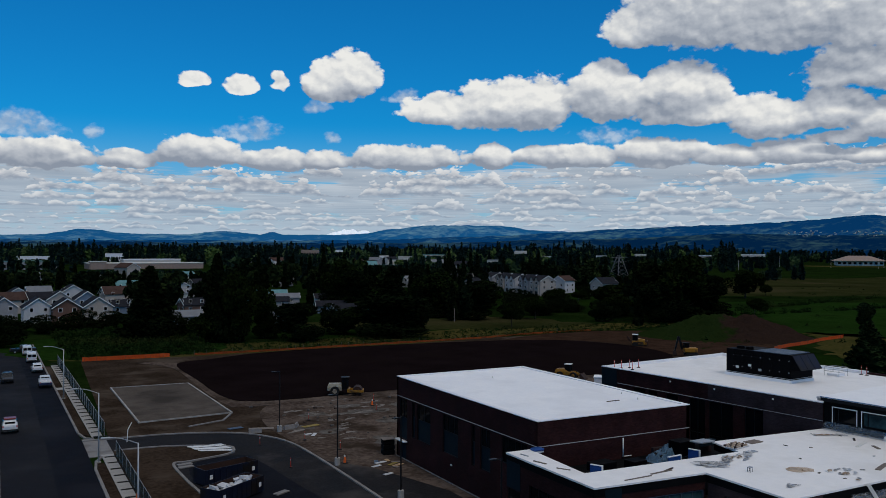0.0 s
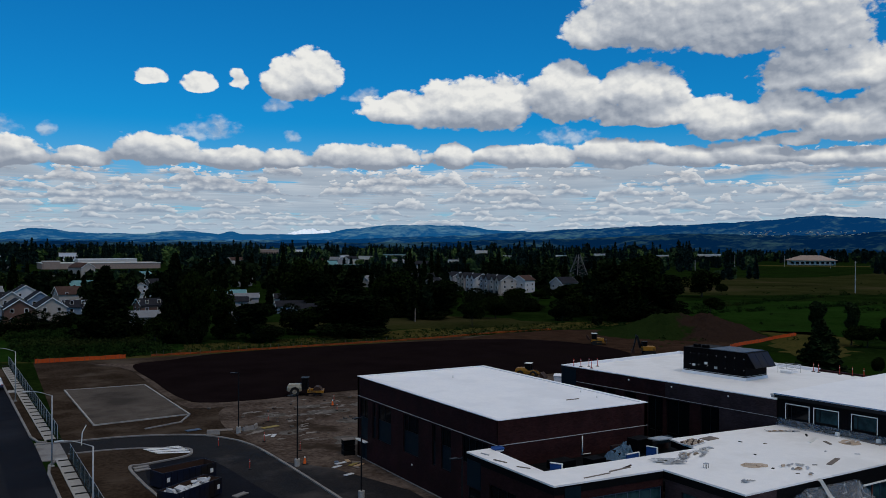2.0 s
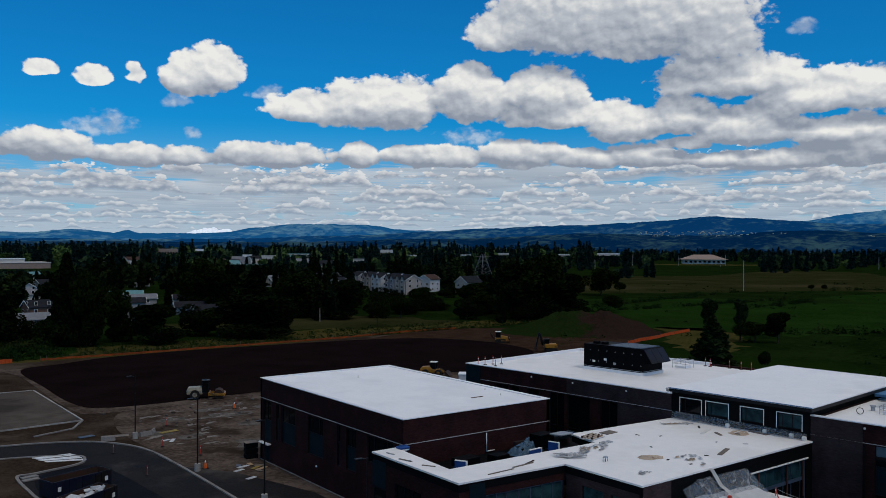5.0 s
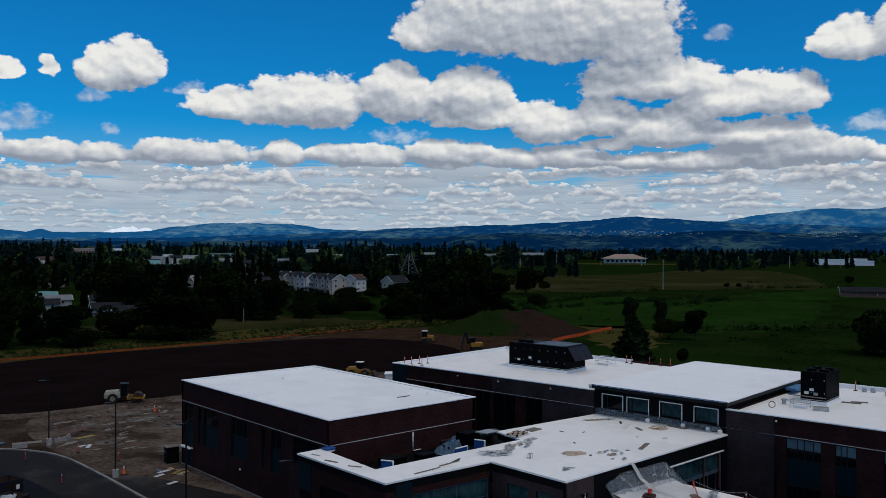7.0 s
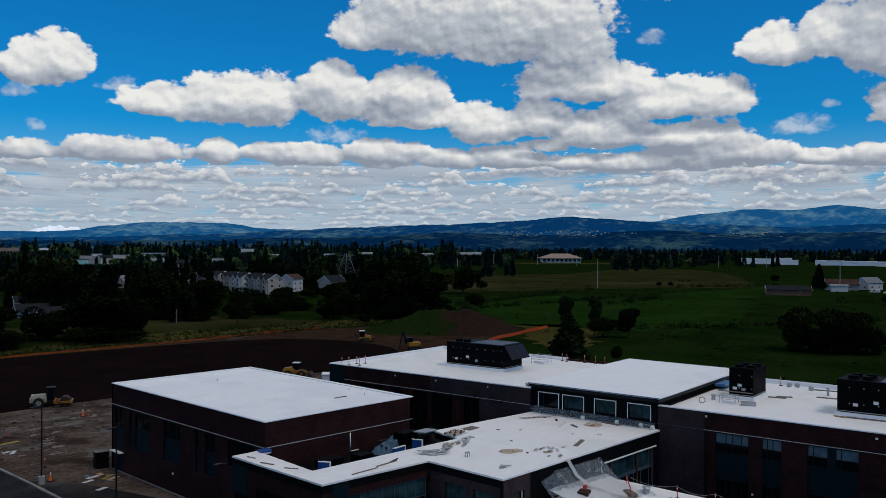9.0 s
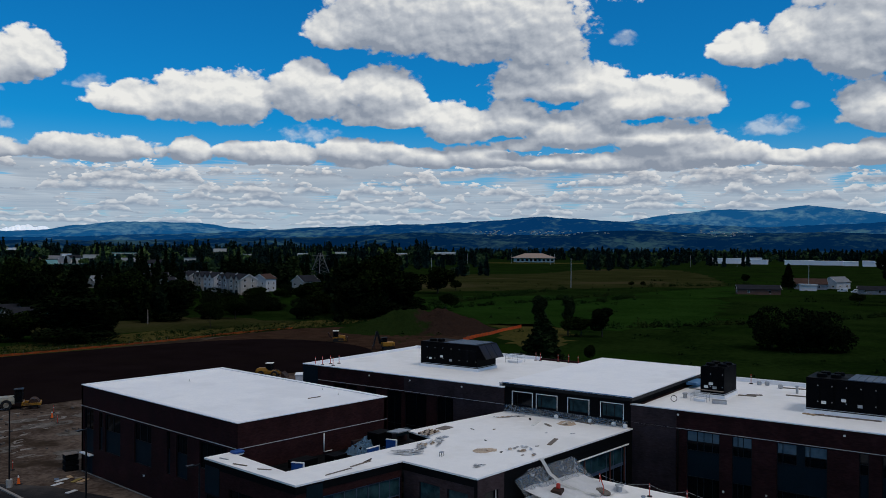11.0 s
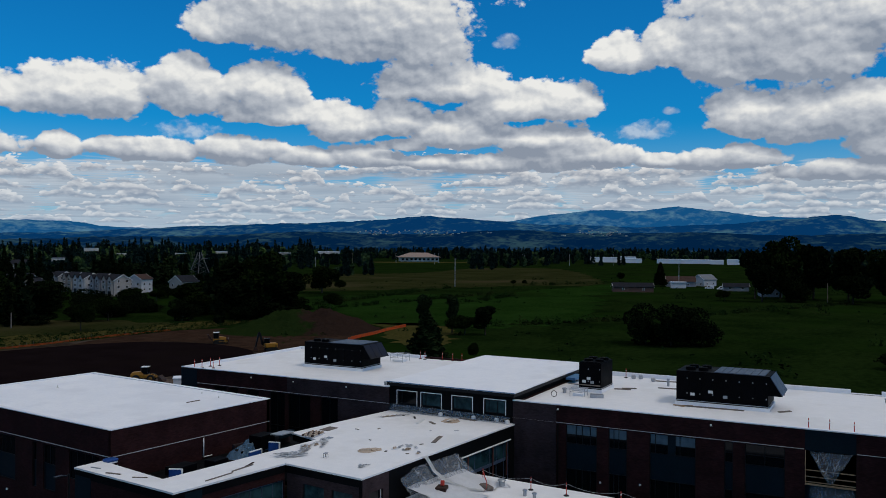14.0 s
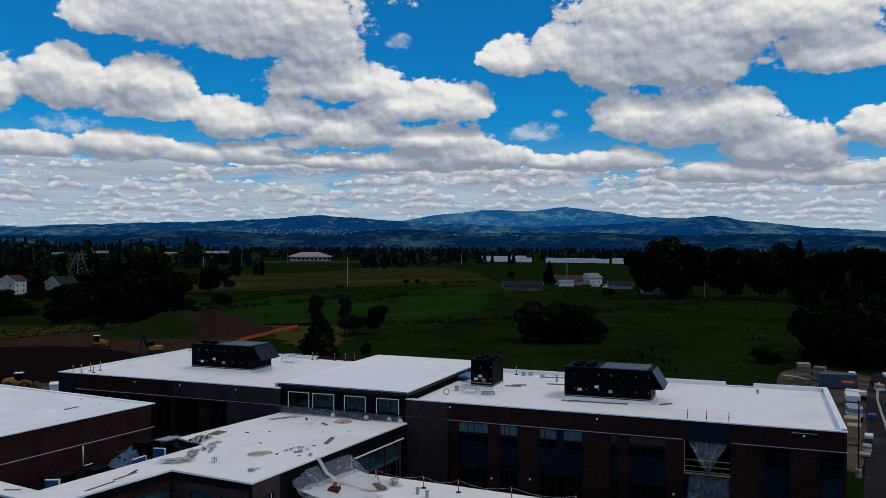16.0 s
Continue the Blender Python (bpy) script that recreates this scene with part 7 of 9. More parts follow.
for x, y, a, sx, sy, n, hz, mats, label in (
    (174.0, 11.2, 10, 2.4, 2.2, 5, 0.6, ("wood_grey", "wood", "wood_grey"), "tall stack of timber bundles in the yard"),
    (174.5, 8.4, -5, 2.4, 2.0, 4, 0.6, ("wood", "wood_grey"), "stack of timber bundles in the yard"),
    (168.0, 11.0, 40, 3.2, 1.4, 2, 0.5, ("wood_grey",), "loose pile of grey boards"),
    (171.0, 13.2, 70, 2.8, 1.3, 2, 0.4, ("wood",), "low pile of boards"),
    (184.0, 3.0, 5, 5.0, 1.2, 1, 0.4, ("plate_white",), "long white bundle on the soil"),
    (186.0, -3.0, 5, 4.0, 1.2, 1, 0.4, ("plate_white",), "long white bundle on the soil"),
    (158.0, 2.6, 0, 2.0, 2.0, 2, 0.5, ("red", "plate_white"), "red and white wrapped goods on a pallet"),
    (154.5, 1.2, 0, 1.6, 1.6, 2, 0.7, ("black_wrap", "plate_white"), "black and white wrapped goods"),
    (148.5, 2.4, 5, 4.6, 2.0, 2, 0.9, ("blue_steel", "plate_white"), "blue-grey panels stacked on a pallet"),
    (141.5, 2.2, 0, 3.0, 2.0, 2, 0.6, ("plate_white", "steel"), "white panels stacked on a pallet"),
    (136.0, 1.8, 0, 2.4, 2.0, 3, 0.6, ("black_wrap", "plate_white", "steel"), "wrapped goods on a pallet"),
    (138.5, -0.4, 0, 1.8, 1.0, 2, 0.3, ("blue_bright",), "bright blue boxes on a pallet"),
    (130.0, 2.2, 0, 2.6, 1.8, 2, 0.6, ("car_red", "plate_white"), "dark red sheets stacked on a pallet"),
    (124.5, 2.0, 0, 2.4, 2.0, 3, 0.8, ("wood",), "tall raw plywood crates"),
    (119.5, 1.7, 0, 2.2, 1.6, 3, 0.8, ("wood",), "tall raw plywood crates beside the wing"),
    (122.0, 0.0, 0, 1.8, 1.0, 2, 0.4, ("blue_steel", "plate_white"), "blue-grey boxes on a pallet"),
    (116.0, 0.2, 0, 1.8, 1.0, 2, 0.35, ("plate_white", "steel"), "white and grey boxes on a pallet"),
    (113.0, 0.4, 0, 1.6, 1.2, 1, 0.3, ("wood",), "flat wooden pallet load"),
    (166.5, -1.6, 10, 2.2, 1.4, 2, 0.5, ("plate_white", "wood"), "white wrapped pallet beside the lane"),
    (170.5, -3.4, -8, 2.6, 1.2, 1, 0.5, ("wood",), "low pile of planks beside the lane"),
):
    stack(pose(x, y, 0.05, 0, 0, a), sx, sy, n, hz, mats, label)


# ---- on the roofs ----
M["sheet_grey"] = paint("grey_plastic_sheet", (0.40, 0.42, 0.45), (0.62, 0.63, 0.65), 1.5, 0.4, 5, bump=0.2)
def roof_unit(m, L, W, Hh, hood, fans, label, slope="blue_steel"):
    """A packaged roof unit: black cabinet with doors, weather hood at one end, fans on top."""
    t = thing("rooftop_unit", m, label, "air handler", "rooftop units")
    bm = bmesh.new()
    box(bm, -0.12, L + 0.12, -0.12, W + 0.12, 0, 0.34, 0.02)
    part("kerb_frame", bm, M["cap_white"], t, "white roof kerb under the unit")
    bm = bmesh.new()
    box(bm, 0, L, 0, W, 0.345, Hh, 0.03)
    part("cabinet", bm, M["black_metal"], t)
    bm = bmesh.new()
    box(bm, -0.03, L + 0.03, -0.03, W + 0.03, 0.44, 0.50)
    part("base_rail", bm, M["steel"], t, "pale steel base rail")
    n = max(2, round(L / 1.25))
    for k in range(n):
        a, b = L * k / n + 0.05, L * (k + 1) / n - 0.05
        bm = bmesh.new()
        box(bm, a, b, -0.035, 0.0, 0.75, Hh - 0.12, 0.01)
        d = part("access_door", bm, M["black_metal"], t)
        bm = bmesh.new()
        for z in (1.15, Hh - 0.75):
            box(bm, b - 0.16, b - 0.07, -0.075, -0.036, z, z + 0.1)
        part("handle", bm, M["steel"], d)
    for a, z in ((0.16, 1.0), (0.36, 1.35), (0.52, 0.95)):
        bm = bmesh.new()
        box(bm, L * a, L * a + 0.42, -0.06, -0.036, z, z + 0.28)
        part("label_plate", bm, M["plate_white" if a < 0.5 else "steel"], t)
    k = 7 if L > 5 else 3
    for i in range(k):
        a = L * (0.42 if L > 5 else 0.05) + i * (L * (0.55 if L > 5 else 0.9)) / k
        bm = bmesh.new()
        box(bm, a, a + L * (0.55 if L > 5 else 0.9) / k - 0.06, 0.1, W - 0.1, Hh, Hh + 0.07)
        part("top_panel", bm, M["blue_steel" if L > 5 else "black_metal"], t, "pale blue-grey top panels" if L > 5 else "")
    for i in range(fans):
        x = L * 0.1 + (i % 2) * 1.25 + (0 if L > 5 else 0.15)
        y = W * 0.28 + (i // 2) * 1.7
        bm = bmesh.new()
        tube(bm, (x + 0.3, y, Hh), (x + 0.3, y, Hh + 0.3), 0.5, 0.46, 16)
        f = part("fan", bm, M["black_metal"], t)
        bm = bmesh.new()
        for q in range(6):
            tube(bm, (x + 0.3, y, Hh + 0.32), (x + 0.3 + 0.44 * math.cos(q * 1.05), y + 0.44 * math.sin(q * 1.05), Hh + 0.32), 0.015, n=4)
        part("guard", bm, M["trim_dark"], f)
    if hood:
        x0, x1, z0, z1 = L, L + 1.25, 1.55, Hh - 0.03
        bm = bmesh.new()
        wedge(bm, [(x0, 0.03, z0), (x1, 0.03, z0), (x1, W - 0.03, z0), (x0, W - 0.03, z0)], [(x0, 0.03, z1), (x0 + 0.12, 0.03, z1), (x0 + 0.12, W - 0.03, z1), (x0, W - 0.03, z1)])
        h = part("hood", bm, M["black_metal"], t)
        for i in range(3):
            a, b = 0.1 + (W - 0.2) * i / 3, 0.1 + (W - 0.2) * (i + 1) / 3 - 0.06
            bm = bmesh.new()
            wedge(bm, [(x0 + 0.16, a, z1 - 0.06), (x1, a, z0 + 0.04), (x1, b, z0 + 0.04), (x0 + 0.16, b, z1 - 0.06)], [(x0 + 0.2, a, z1 - 0.02), (x1 + 0.04, a, z0 + 0.08), (x1 + 0.04, b, z0 + 0.08), (x0 + 0.2, b, z1 - 0.02)])
            part("hood_panel", bm, M[slope], h, "blue sloping sheet")
    return t


roof_unit(WALL @ pose(-33.2, 9.4, 9.42), 8.8, 4.4, 3.25, True, 2, "long black rooftop air unit with sloping hood", "skip_blue")
roof_unit(WALL @ pose(3.5, 10.0, 9.26), 2.5, 4.2, 3.2, False, 4, "black cube-shaped rooftop condenser unit")
roof_unit(WALL @ pose(14.5, 7.7, 9.26), 8.7, 4.5, 3.4, True, 4, "long black rooftop air unit with fans and hood")
ROOF1, ROOF2 = WALL @ pose(0, 0, 9.26), WALL @ pose(0, 0, 9.42)
for s, d in ((27.3, 0.75), (28.95, 0.9), (30.85, 0.75), (5.4, 21.9)):
    delineator(s, d, 0.0, 0.0, ROOF1)
for s, d in ((-44.2, 1.2), (-43.9, 2.2), (-43.6, 3.4), (-43.0, 4.4), (-42.2, 2.4), (-23.8, 23.2), (-23.0, 23.0), (-20.6, 23.6), (-19.0, 23.6), (-17.6, 23.6)):
    delineator(s, d, 0.0, 0.0, ROOF2)
for x, y in ((63.1, 38.5), (63.2, 33.8), (63.4, 30.6), (63.6, 25.9), (63.7, 20.5)):
    delineator(x, y, 4.4)
bm = bmesh.new()
pts = [(63.1, 38.5), (63.2, 33.8), (63.4, 30.6), (63.6, 25.9), (63.7, 20.5)]
for a, b in zip(pts, pts[1:]):
    prev = Vector((*a, 5.4))
    for k in range(1, 7):
        f = k / 6
        p = Vector((a[0] + (b[0] - a[0]) * f, a[1] + (b[1] - a[1]) * f, 5.4 - 0.35 * math.sin(f * math.pi)))
        tube(bm, prev, p, 0.011, n=4, caps=False)
        prev = p
o = part("barrier_chain", bm, M["steel"])
tagged(o, "thin grey chain hung between marker posts", "chain")


def vent(m, r, h, label="small steel roof vent"):
    t = thing("roof_vent", m, label, "vent", "roof vents")
    bm = bmesh.new()
    tube(bm, (0, 0, 0), (0, 0, h), r, n=12)
    part("pipe", bm, M["steel"], t, smooth=False)
    bm = bmesh.new()
    tube(bm, (0, 0, h), (0, 0, h + 0.1), r * 1.5, r * 1.2, 12)
    part("cap", bm, M["steel"], t)


for m, r, h in ((ROOF1 @ pose(33.2, 18.8, 0), 0.12, 0.35), (ROOF1 @ pose(11.3, 18.2, 0), 0.14, 0.75), (ROOF1 @ pose(2.5, 8.2, 0), 0.2, 0.45), (ROOF2 @ pose(-26.5, 15.6, 0), 0.35, 0.5), (pose(62.6, 36.3, 4.4), 0.26, 0.55), (pose(61.4, 33.4, 4.4), 0.14, 0.45), (pose(61.0, 32.3, 4.4), 0.14, 0.45), (ROOF2 @ pose(-15.6, 0.9, 0), 0.18, 0.55)):
    vent(m, r, h)


def rail_cage(m, a, b, h, label):
    t = thing("hatch_rail", m, label, "guard rail", "roof rails")
    for x in (0, a):
        for y in (0, b):
            bm = bmesh.new()
            tube(bm, (x, y, 0), (x, y, h), 0.03, n=6)
            part("post", bm, M["galv"], t)
    for z in (h, h * 0.55):
        bm = bmesh.new()
        for p, q in (((0, 0), (a, 0)), ((a, 0), (a, b)), ((a, b), (0, b)), ((0, b), (0, 0))):
            tube(bm, (*p, z), (*q, z), 0.025, n=6)
        part("rail", bm, M["galv"], t)
    bm = bmesh.new()
    box(bm, 0.2, a - 0.2, 0.2, b - 0.2, 0, 0.3, 0.03)
    part("hatch", bm, M["cap_white"], t)


rail_cage(ROOF2 @ pose(-26.0, 18.8, 0), 1.9, 1.9, 1.05, "galvanised guard rail round a roof hatch")
rail_cage(ROOF1 @ pose(3.6, 6.8, 0), 1.6, 1.0, 0.8, "steel frame standing on the roof")
block_of("steel_duct", ROOF1 @ pose(6.4, 7.2, 0, 0, 0, 20), 1.4, 0.8, 0.35, M["steel"], "short galvanised duct piece on the roof", "duct", 0.04)
block_of("plank", ROOF1 @ pose(4.6, 8.6, 0.95, 0, 2, 10), 3.4, 0.35, 0.06, M["wood_grey"], "grey scaffold plank across a frame", "plank", 0.01, "roof planks")
for s, d, a, L in ((7.4, 13.4, 10, 1.8), (7.9, 14.3, 25, 1.6), (18.3, 7.0, 3, 5.6), (15.6, 6.9, 25, 1.4), (15.0, 6.7, -20, 1.2), (22.5, 18.4, 3, 2.2), (11.6, 16.4, 5, 2.0), (10.2, 21.2, 8, 3.0), (24.6, 8.6, 50, 1.5)):
    block_of("plank", ROOF1 @ pose(s, d, 0.0, 0, 0, a), L, 0.32, 0.09, M["wood" if L < 1.5 else "wood_grey"], "weathered plank lying on the white roof", "plank", 0.01, "roof planks")
for s, d in ((6.4, 21.6), (7.2, 21.9), (9.0, 20.6)):
    block_of("bucket", ROOF1 @ pose(s, d, 0, 0, 0, 20), 0.5, 0.5, 0.45, M["steel"], "small grey bucket on the roof", "bucket", 0.08, "buckets")
bm = bmesh.new()
bmesh.ops.create_circle(bm, segments=20, radius=0.30)
ring_pts = [v.co.copy() for v in bm.verts]
bm.clear()
for a, b in zip(ring_pts, ring_pts[1:] + ring_pts[:1]):
    tube(bm, a, b, 0.035, n=5, caps=False)
o = part("cable_ring", bm, M["rubber"])
o.matrix_basis = ROOF1 @ pose(2.3, 5.5, 0.32, 80, 0, 30)
tagged(o, "coil of dark cable standing on the roof", "cable coil")


M["cardboard"] = paint("torn_cardboard", (0.42, 0.33, 0.25), (0.56, 0.46, 0.36), 1.5, 0.85, 6, bump=0.1, third=(0.24, 0.17, 0.11), big=0.8)
M["sheet_pale"] = paint("pale_grey_plastic", (0.58, 0.60, 0.62), (0.80, 0.81, 0.82), 1.5, 0.4, 5, bump=0.2)


def strip_heap(m, n, length, spread, turn, mats, label):
    """Long crumpled strips of sheet thrown over one another."""
    t = thing("strip_heap", m, label, "debris", "roof debris")
    for k in range(n):
        bm = bmesh.new()
        L, w = length * random.uniform(0.45, 1.0), random.uniform(0.10, 0.34)
        rows = []
        for i in range(9):
            f = i / 8 - 0.5
            q = Vector((f * 4, k * 3.1, 0.5))
            y, z = 0.3 * noise.noise(q), 0.02 + 0.08 * abs(noise.noise(q + Vector((0, 0, 4))))
            rows.append([bm.verts.new((f * L, y - w / 2, z)), bm.verts.new((f * L, y, z + 0.02 + 0.05 * random.random())), bm.verts.new((f * L, y + w / 2, z * 0.6))])
        for a, b in zip(rows, rows[1:]):
            for j in (0, 1):
                bm.faces.new((a[j], b[j], b[j + 1], a[j + 1]))
        bmesh.ops.solidify(bm, geom=bm.faces[:], thickness=0.015)
        part("strip", bm, M[mats[k % len(mats)]], t).matrix_basis = pose(random.gauss(0, spread), random.gauss(0, spread * 0.45), 0.008 * k, 0, 0, random.gauss(turn, 14))


def torn_sheet(m, a, b, material, label):
    """A flat torn piece with one lifted flap."""
    t = thing("torn_sheet", m, label, "debris", "roof debris")
    bm = bmesh.new()
    loop = ragged([(a * math.cos(q), b * math.sin(q)) for q in (j * math.tau / 9 for j in range(9))], 0.3 * b, 0.25)
    prism(bm, loop, 0.005, 0.03)
    part("sheet", bm, M[material], t)
    bm = bmesh.new()
    wedge(bm, [(-a * 0.7, -b * 0.2, 0.03), (a * 0.1, -b * 0.5, 0.03), (a * 0.15, b * 0.1, 0.04), (-a * 0.5, b * 0.3, 0.04)], [(-a * 0.75, -b * 0.1, 0.24), (a * 0.0, -b * 0.35, 0.20), (a * 0.15, b * 0.12, 0.06), (-a * 0.5, b * 0.35, 0.08)])
    part("flap", bm, M["cardboard"], t)


LO = pose(0, 0, RZ)
strip_heap(LO @ pose(51.9, 50.6, 0, 0, 0, -30), 26, 1.9, 0.55, 0, ("sheet_grey", "sheet_pale", "sheet_pale"), "heap of crumpled pale grey plastic strips on the roof")
strip_heap(LO @ pose(55.4, 51.4, 0, 0, 0, 20), 14, 2.0, 0.9, 10, ("sheet_pale", "paper", "sheet_pale", "cardboard"), "pale offcuts strewn beside the plastic heap")
strip_heap(LO @ pose(70.3, 53.6, 0, 0, 0, -40), 7, 1.2, 0.7, 0, ("paper", "cardboard"), "few pale offcuts on the white roof")
strip_heap(LO @ pose(59.3, 43.7, 0, 0, 0, 40), 9, 0.9, 0.9, 0, ("sheet_pale", "paper", "cardboard"), "small offcuts near the roof edge")
strip_heap(LO @ pose(52.7, 43.5, 0), 6, 0.8, 0.3, 20, ("paper", "sheet_pale"), "white paper scraps near the roof edge")
torn_sheet(LO @ pose(57.1, 46.4, 0, 0, 0, -25), 1.25, 0.75, "cardboard", "torn brown cardboard lying on the roof")
torn_sheet(LO @ pose(58.9, 45.0, 0, 0, 0, 10), 0.5, 0.3, "sheet_pale", "crumpled white wrapper on the roof")
torn_sheet(LO @ pose(71.5, 47.5, 0, 0, 0, 30), 1.3, 0.9, "cardboard", "flattened brown carton on the roof")
t = thing("paver_tray", LO @ pose(58.5, 54.4, 0, 0, 0, 12), "wire tray with rows of brown roof pedestals", "tray")
bm = bmesh.new()
box(bm, -1.1, 1.1, -0.7, 0.7, 0.02, 0.1, 0.01)
part("tray", bm, M["sheet_grey"], t)
for i in range(6):
    for j in range(4):
        bm = bmesh.new()
        tube(bm, (-0.9 + i * 0.36, -0.5 + j * 0.34, 0.1), (-0.9 + i * 0.36, -0.5 + j * 0.34, 0.26), 0.13, 0.11, 9)
        part("pedestal", bm, M["cardboard" if (i + j) % 3 else "rust"], t)
t = thing("steel_stool", LO @ pose(53.0, 47.8, 0, 0, 0, 15) @ Matrix.Diagonal((0.6, 0.6, 0.7, 1)), "small grey steel stand on the roof", "stand")
for x in (-0.3, 0.3):
    for y in (-0.2, 0.2):
        bm = bmesh.new()
        tube(bm, (x, y, 0), (x * 0.9, y * 0.9, 0.5), 0.03, n=6)
        part("leg", bm, M["trim_dark"], t)
bm = bmesh.new()
box(bm, -0.36, 0.36, -0.26, 0.26, 0.5, 0.56, 0.01)
part("top", bm, M["steel"], t)
for x, y in ((64.3, 51.1), (62.9, 52.7), (60.1, 48.8), (57.6, 45.0), (58.0, 43.0), (66.5, 46.5), (70.8, 53.0), (68.0, 44.5), (61.5, 44.0)):
    block_of("offcut", LO @ pose(x, y, 0, 0, 0, random.uniform(0, 180)), random.uniform(0.2, 0.45), random.uniform(0.1, 0.2), 0.05, M[random.choice(("wood_grey", "paper", "rubber"))], "small offcut lying on the white roof", "offcut", 0.01, "offcuts")
for x, y, a, L, mt, w in ((61.4, 55.0, 5, 1.6, "wood_grey", 1.0), (58.2, 52.4, 0, 1.2, "steel", 0.6), (63.8, 43.9, 20, 2.6, "wood_grey", 0.4), (69.4, 49.8, 20, 2.4, "plate_white", 0.35), (69.5, 48.4, 60, 1.2, "wood_grey", 0.3), (71.6, 47.5, 10, 1.0, "plate_white", 0.7), (73.2, 52.6, 88, 2.2, "cardboard", 0.8), (73.2, 46.4, 86, 2.0, "wood_grey", 0.8), (70.6, 51.4, 40, 0.9, "rubber", 0.2), (46.6, 50.9, 5, 2.4, "wood_grey", 0.14), (47.6, 51.2, 20, 1.5, "rust", 0.14), (43.8, 50.4, 3, 2.8, "wood_grey", 0.1), (39.9, 60.4, -80, 1.0, "steel", 0.12), (39.7, 57.8, -75, 1.4, "wood_grey", 0.16), (40.2, 55.2, -60, 1.2, "wood_grey", 0.1)):
    block_of("board", LO @ pose(x, y, 0.0, 0, 0, a), L, w, 0.07, M[mt], "loose board lying on the white roof", "board", 0.01, "roof boards")
for x, y in ((73.0, 49.6), (73.6, 45.9), (74.0, 43.4), (73.8, 42.0)):
    block_of("white_bucket", LO @ pose(x - 0.3, y, 0), 0.38, 0.38, 0.42, M["plate_white"], "white plastic bucket on the roof", "bucket", 0.08, "buckets")
block_of("tool_box", LO @ pose(73.3, 54.9, 0, 0, 0, 84), 2.6, 0.4, 0.12, M["wood"], "yellowish timber lengths on the roof", "timber", 0.02)

M["film_blue"] = film_paint("bluish_plastic_wrap", (0.10, 0.20, 0.31), 0.22, 0.80)
# small yard behind the canopy: wrapped plant and blue panels
YARD = pose(0, 0, 6.1)
t = thing("wrapped_plant", YARD @ pose(54.2, 58.6, -0.4, 0, 0, 18), "low machine wrapped in crumpled bluish clear plastic", "wrapped machine")
bm = bmesh.new()
nx, ny = 30, 14
grid = []
for j in range(ny + 1):
    row = []
    for i in range(nx + 1):
        u, v = i / nx * 2 - 1, j / ny * 2 - 1
        lift = max(0.0, 1 - v * v) ** 0.6 * (0.55 + 0.55 * (u + 1) / 2) * (1 - max(0.0, abs(u) - 0.8) * 4)
        q = Vector((u * 2.6, v * 1.5, 2.0))
        crumple = noise.fractal(q * 1.6, 0.9, 2.1, 4)
        row.append(bm.verts.new((u * 2.6 + 0.12 * crumple, v * 1.0 + 0.1 * noise.noise(q * 2), max(0.02, lift * 1.25 * (1 + 0.45 * crumple)))))
    grid.append(row)
for j in range(ny):
    for i in range(nx):
        bm.faces.new((grid[j][i], grid[j][i + 1], grid[j + 1][i + 1], grid[j + 1][i]))
bmesh.ops.solidify(bm, geom=bm.faces[:], thickness=0.02)
part("plastic_wrap", bm, M["film_blue"], t)
bm = bmesh.new()
box(bm, -1.9, 1.7, -0.55, 0.55, 0.02, 0.7, 0.05)
part("cabinet", bm, M["black_metal"], t)
for x, y, a, w, h in ((42.4, 54.6, -60, 1.0, 1.35), (50.4, 54.2, 5, 1.5, 1.1), (53.8, 55.4, -70, 1.0, 1.2)):
    t = thing("blue_panel_frame", YARD @ pose(x, y, 0, 0, 0, a), "upright blue panel in a white frame", "panel", "blue panels")
    bm = bmesh.new()
    box(bm, 0, w, 0, 0.1, 0.05, h)
    part("panel", bm, M["blue_bright"], t)
    bm = bmesh.new()
    box(bm, w, w + 0.08, -0.05, 0.15, 0, h + 0.06)
    box(bm, 0, w, -0.05, 0.15, h, h + 0.06)
    part("frame", bm, M["plate_white"], t)
for x, y, sx, sy, h, mt in ((45.5, 57.0, 2.2, 1.4, 0.7, "black_metal"), (48.0, 55.6, 1.6, 1.2, 0.9, "black_metal"), (55.5, 58.0, 2.0, 1.4, 1.3, "black_metal"), (57.0, 59.0, 3.0, 0.7, 0.5, "trim_dark"), (60.0, 59.6, 2.4, 0.8, 0.5, "teal")):
    block_of("plant_box", YARD @ pose(x, y, 0, 0, 0, 5), sx, sy, h, M[mt], "black mechanical box in the roof well", "mechanical box", 0.04, "roof well plant")
block_of("steel_cover", YARD @ pose(56.5, 56.4, 1.35, 0, 4, 15), 2.4, 1.2, 0.12, M["steel"], "pale sheet metal cover in the roof well", "cover", 0.02)
block_of("blue_membrane_roll", LO @ pose(41.9, 61.4, 0.0, 0, 0, 0), 1.0, 0.8, 0.22, M["blue_bright"], "roll of blue membrane against the wall", "membrane", 0.06)
block_of("well_parapet", pose(58.0, 60.6, 5.2, 0, 0, -3), 7.0, 0.4, 1.0, M["brick_grey"], "low grey parapet behind the roof well", "parapet", 0.02)

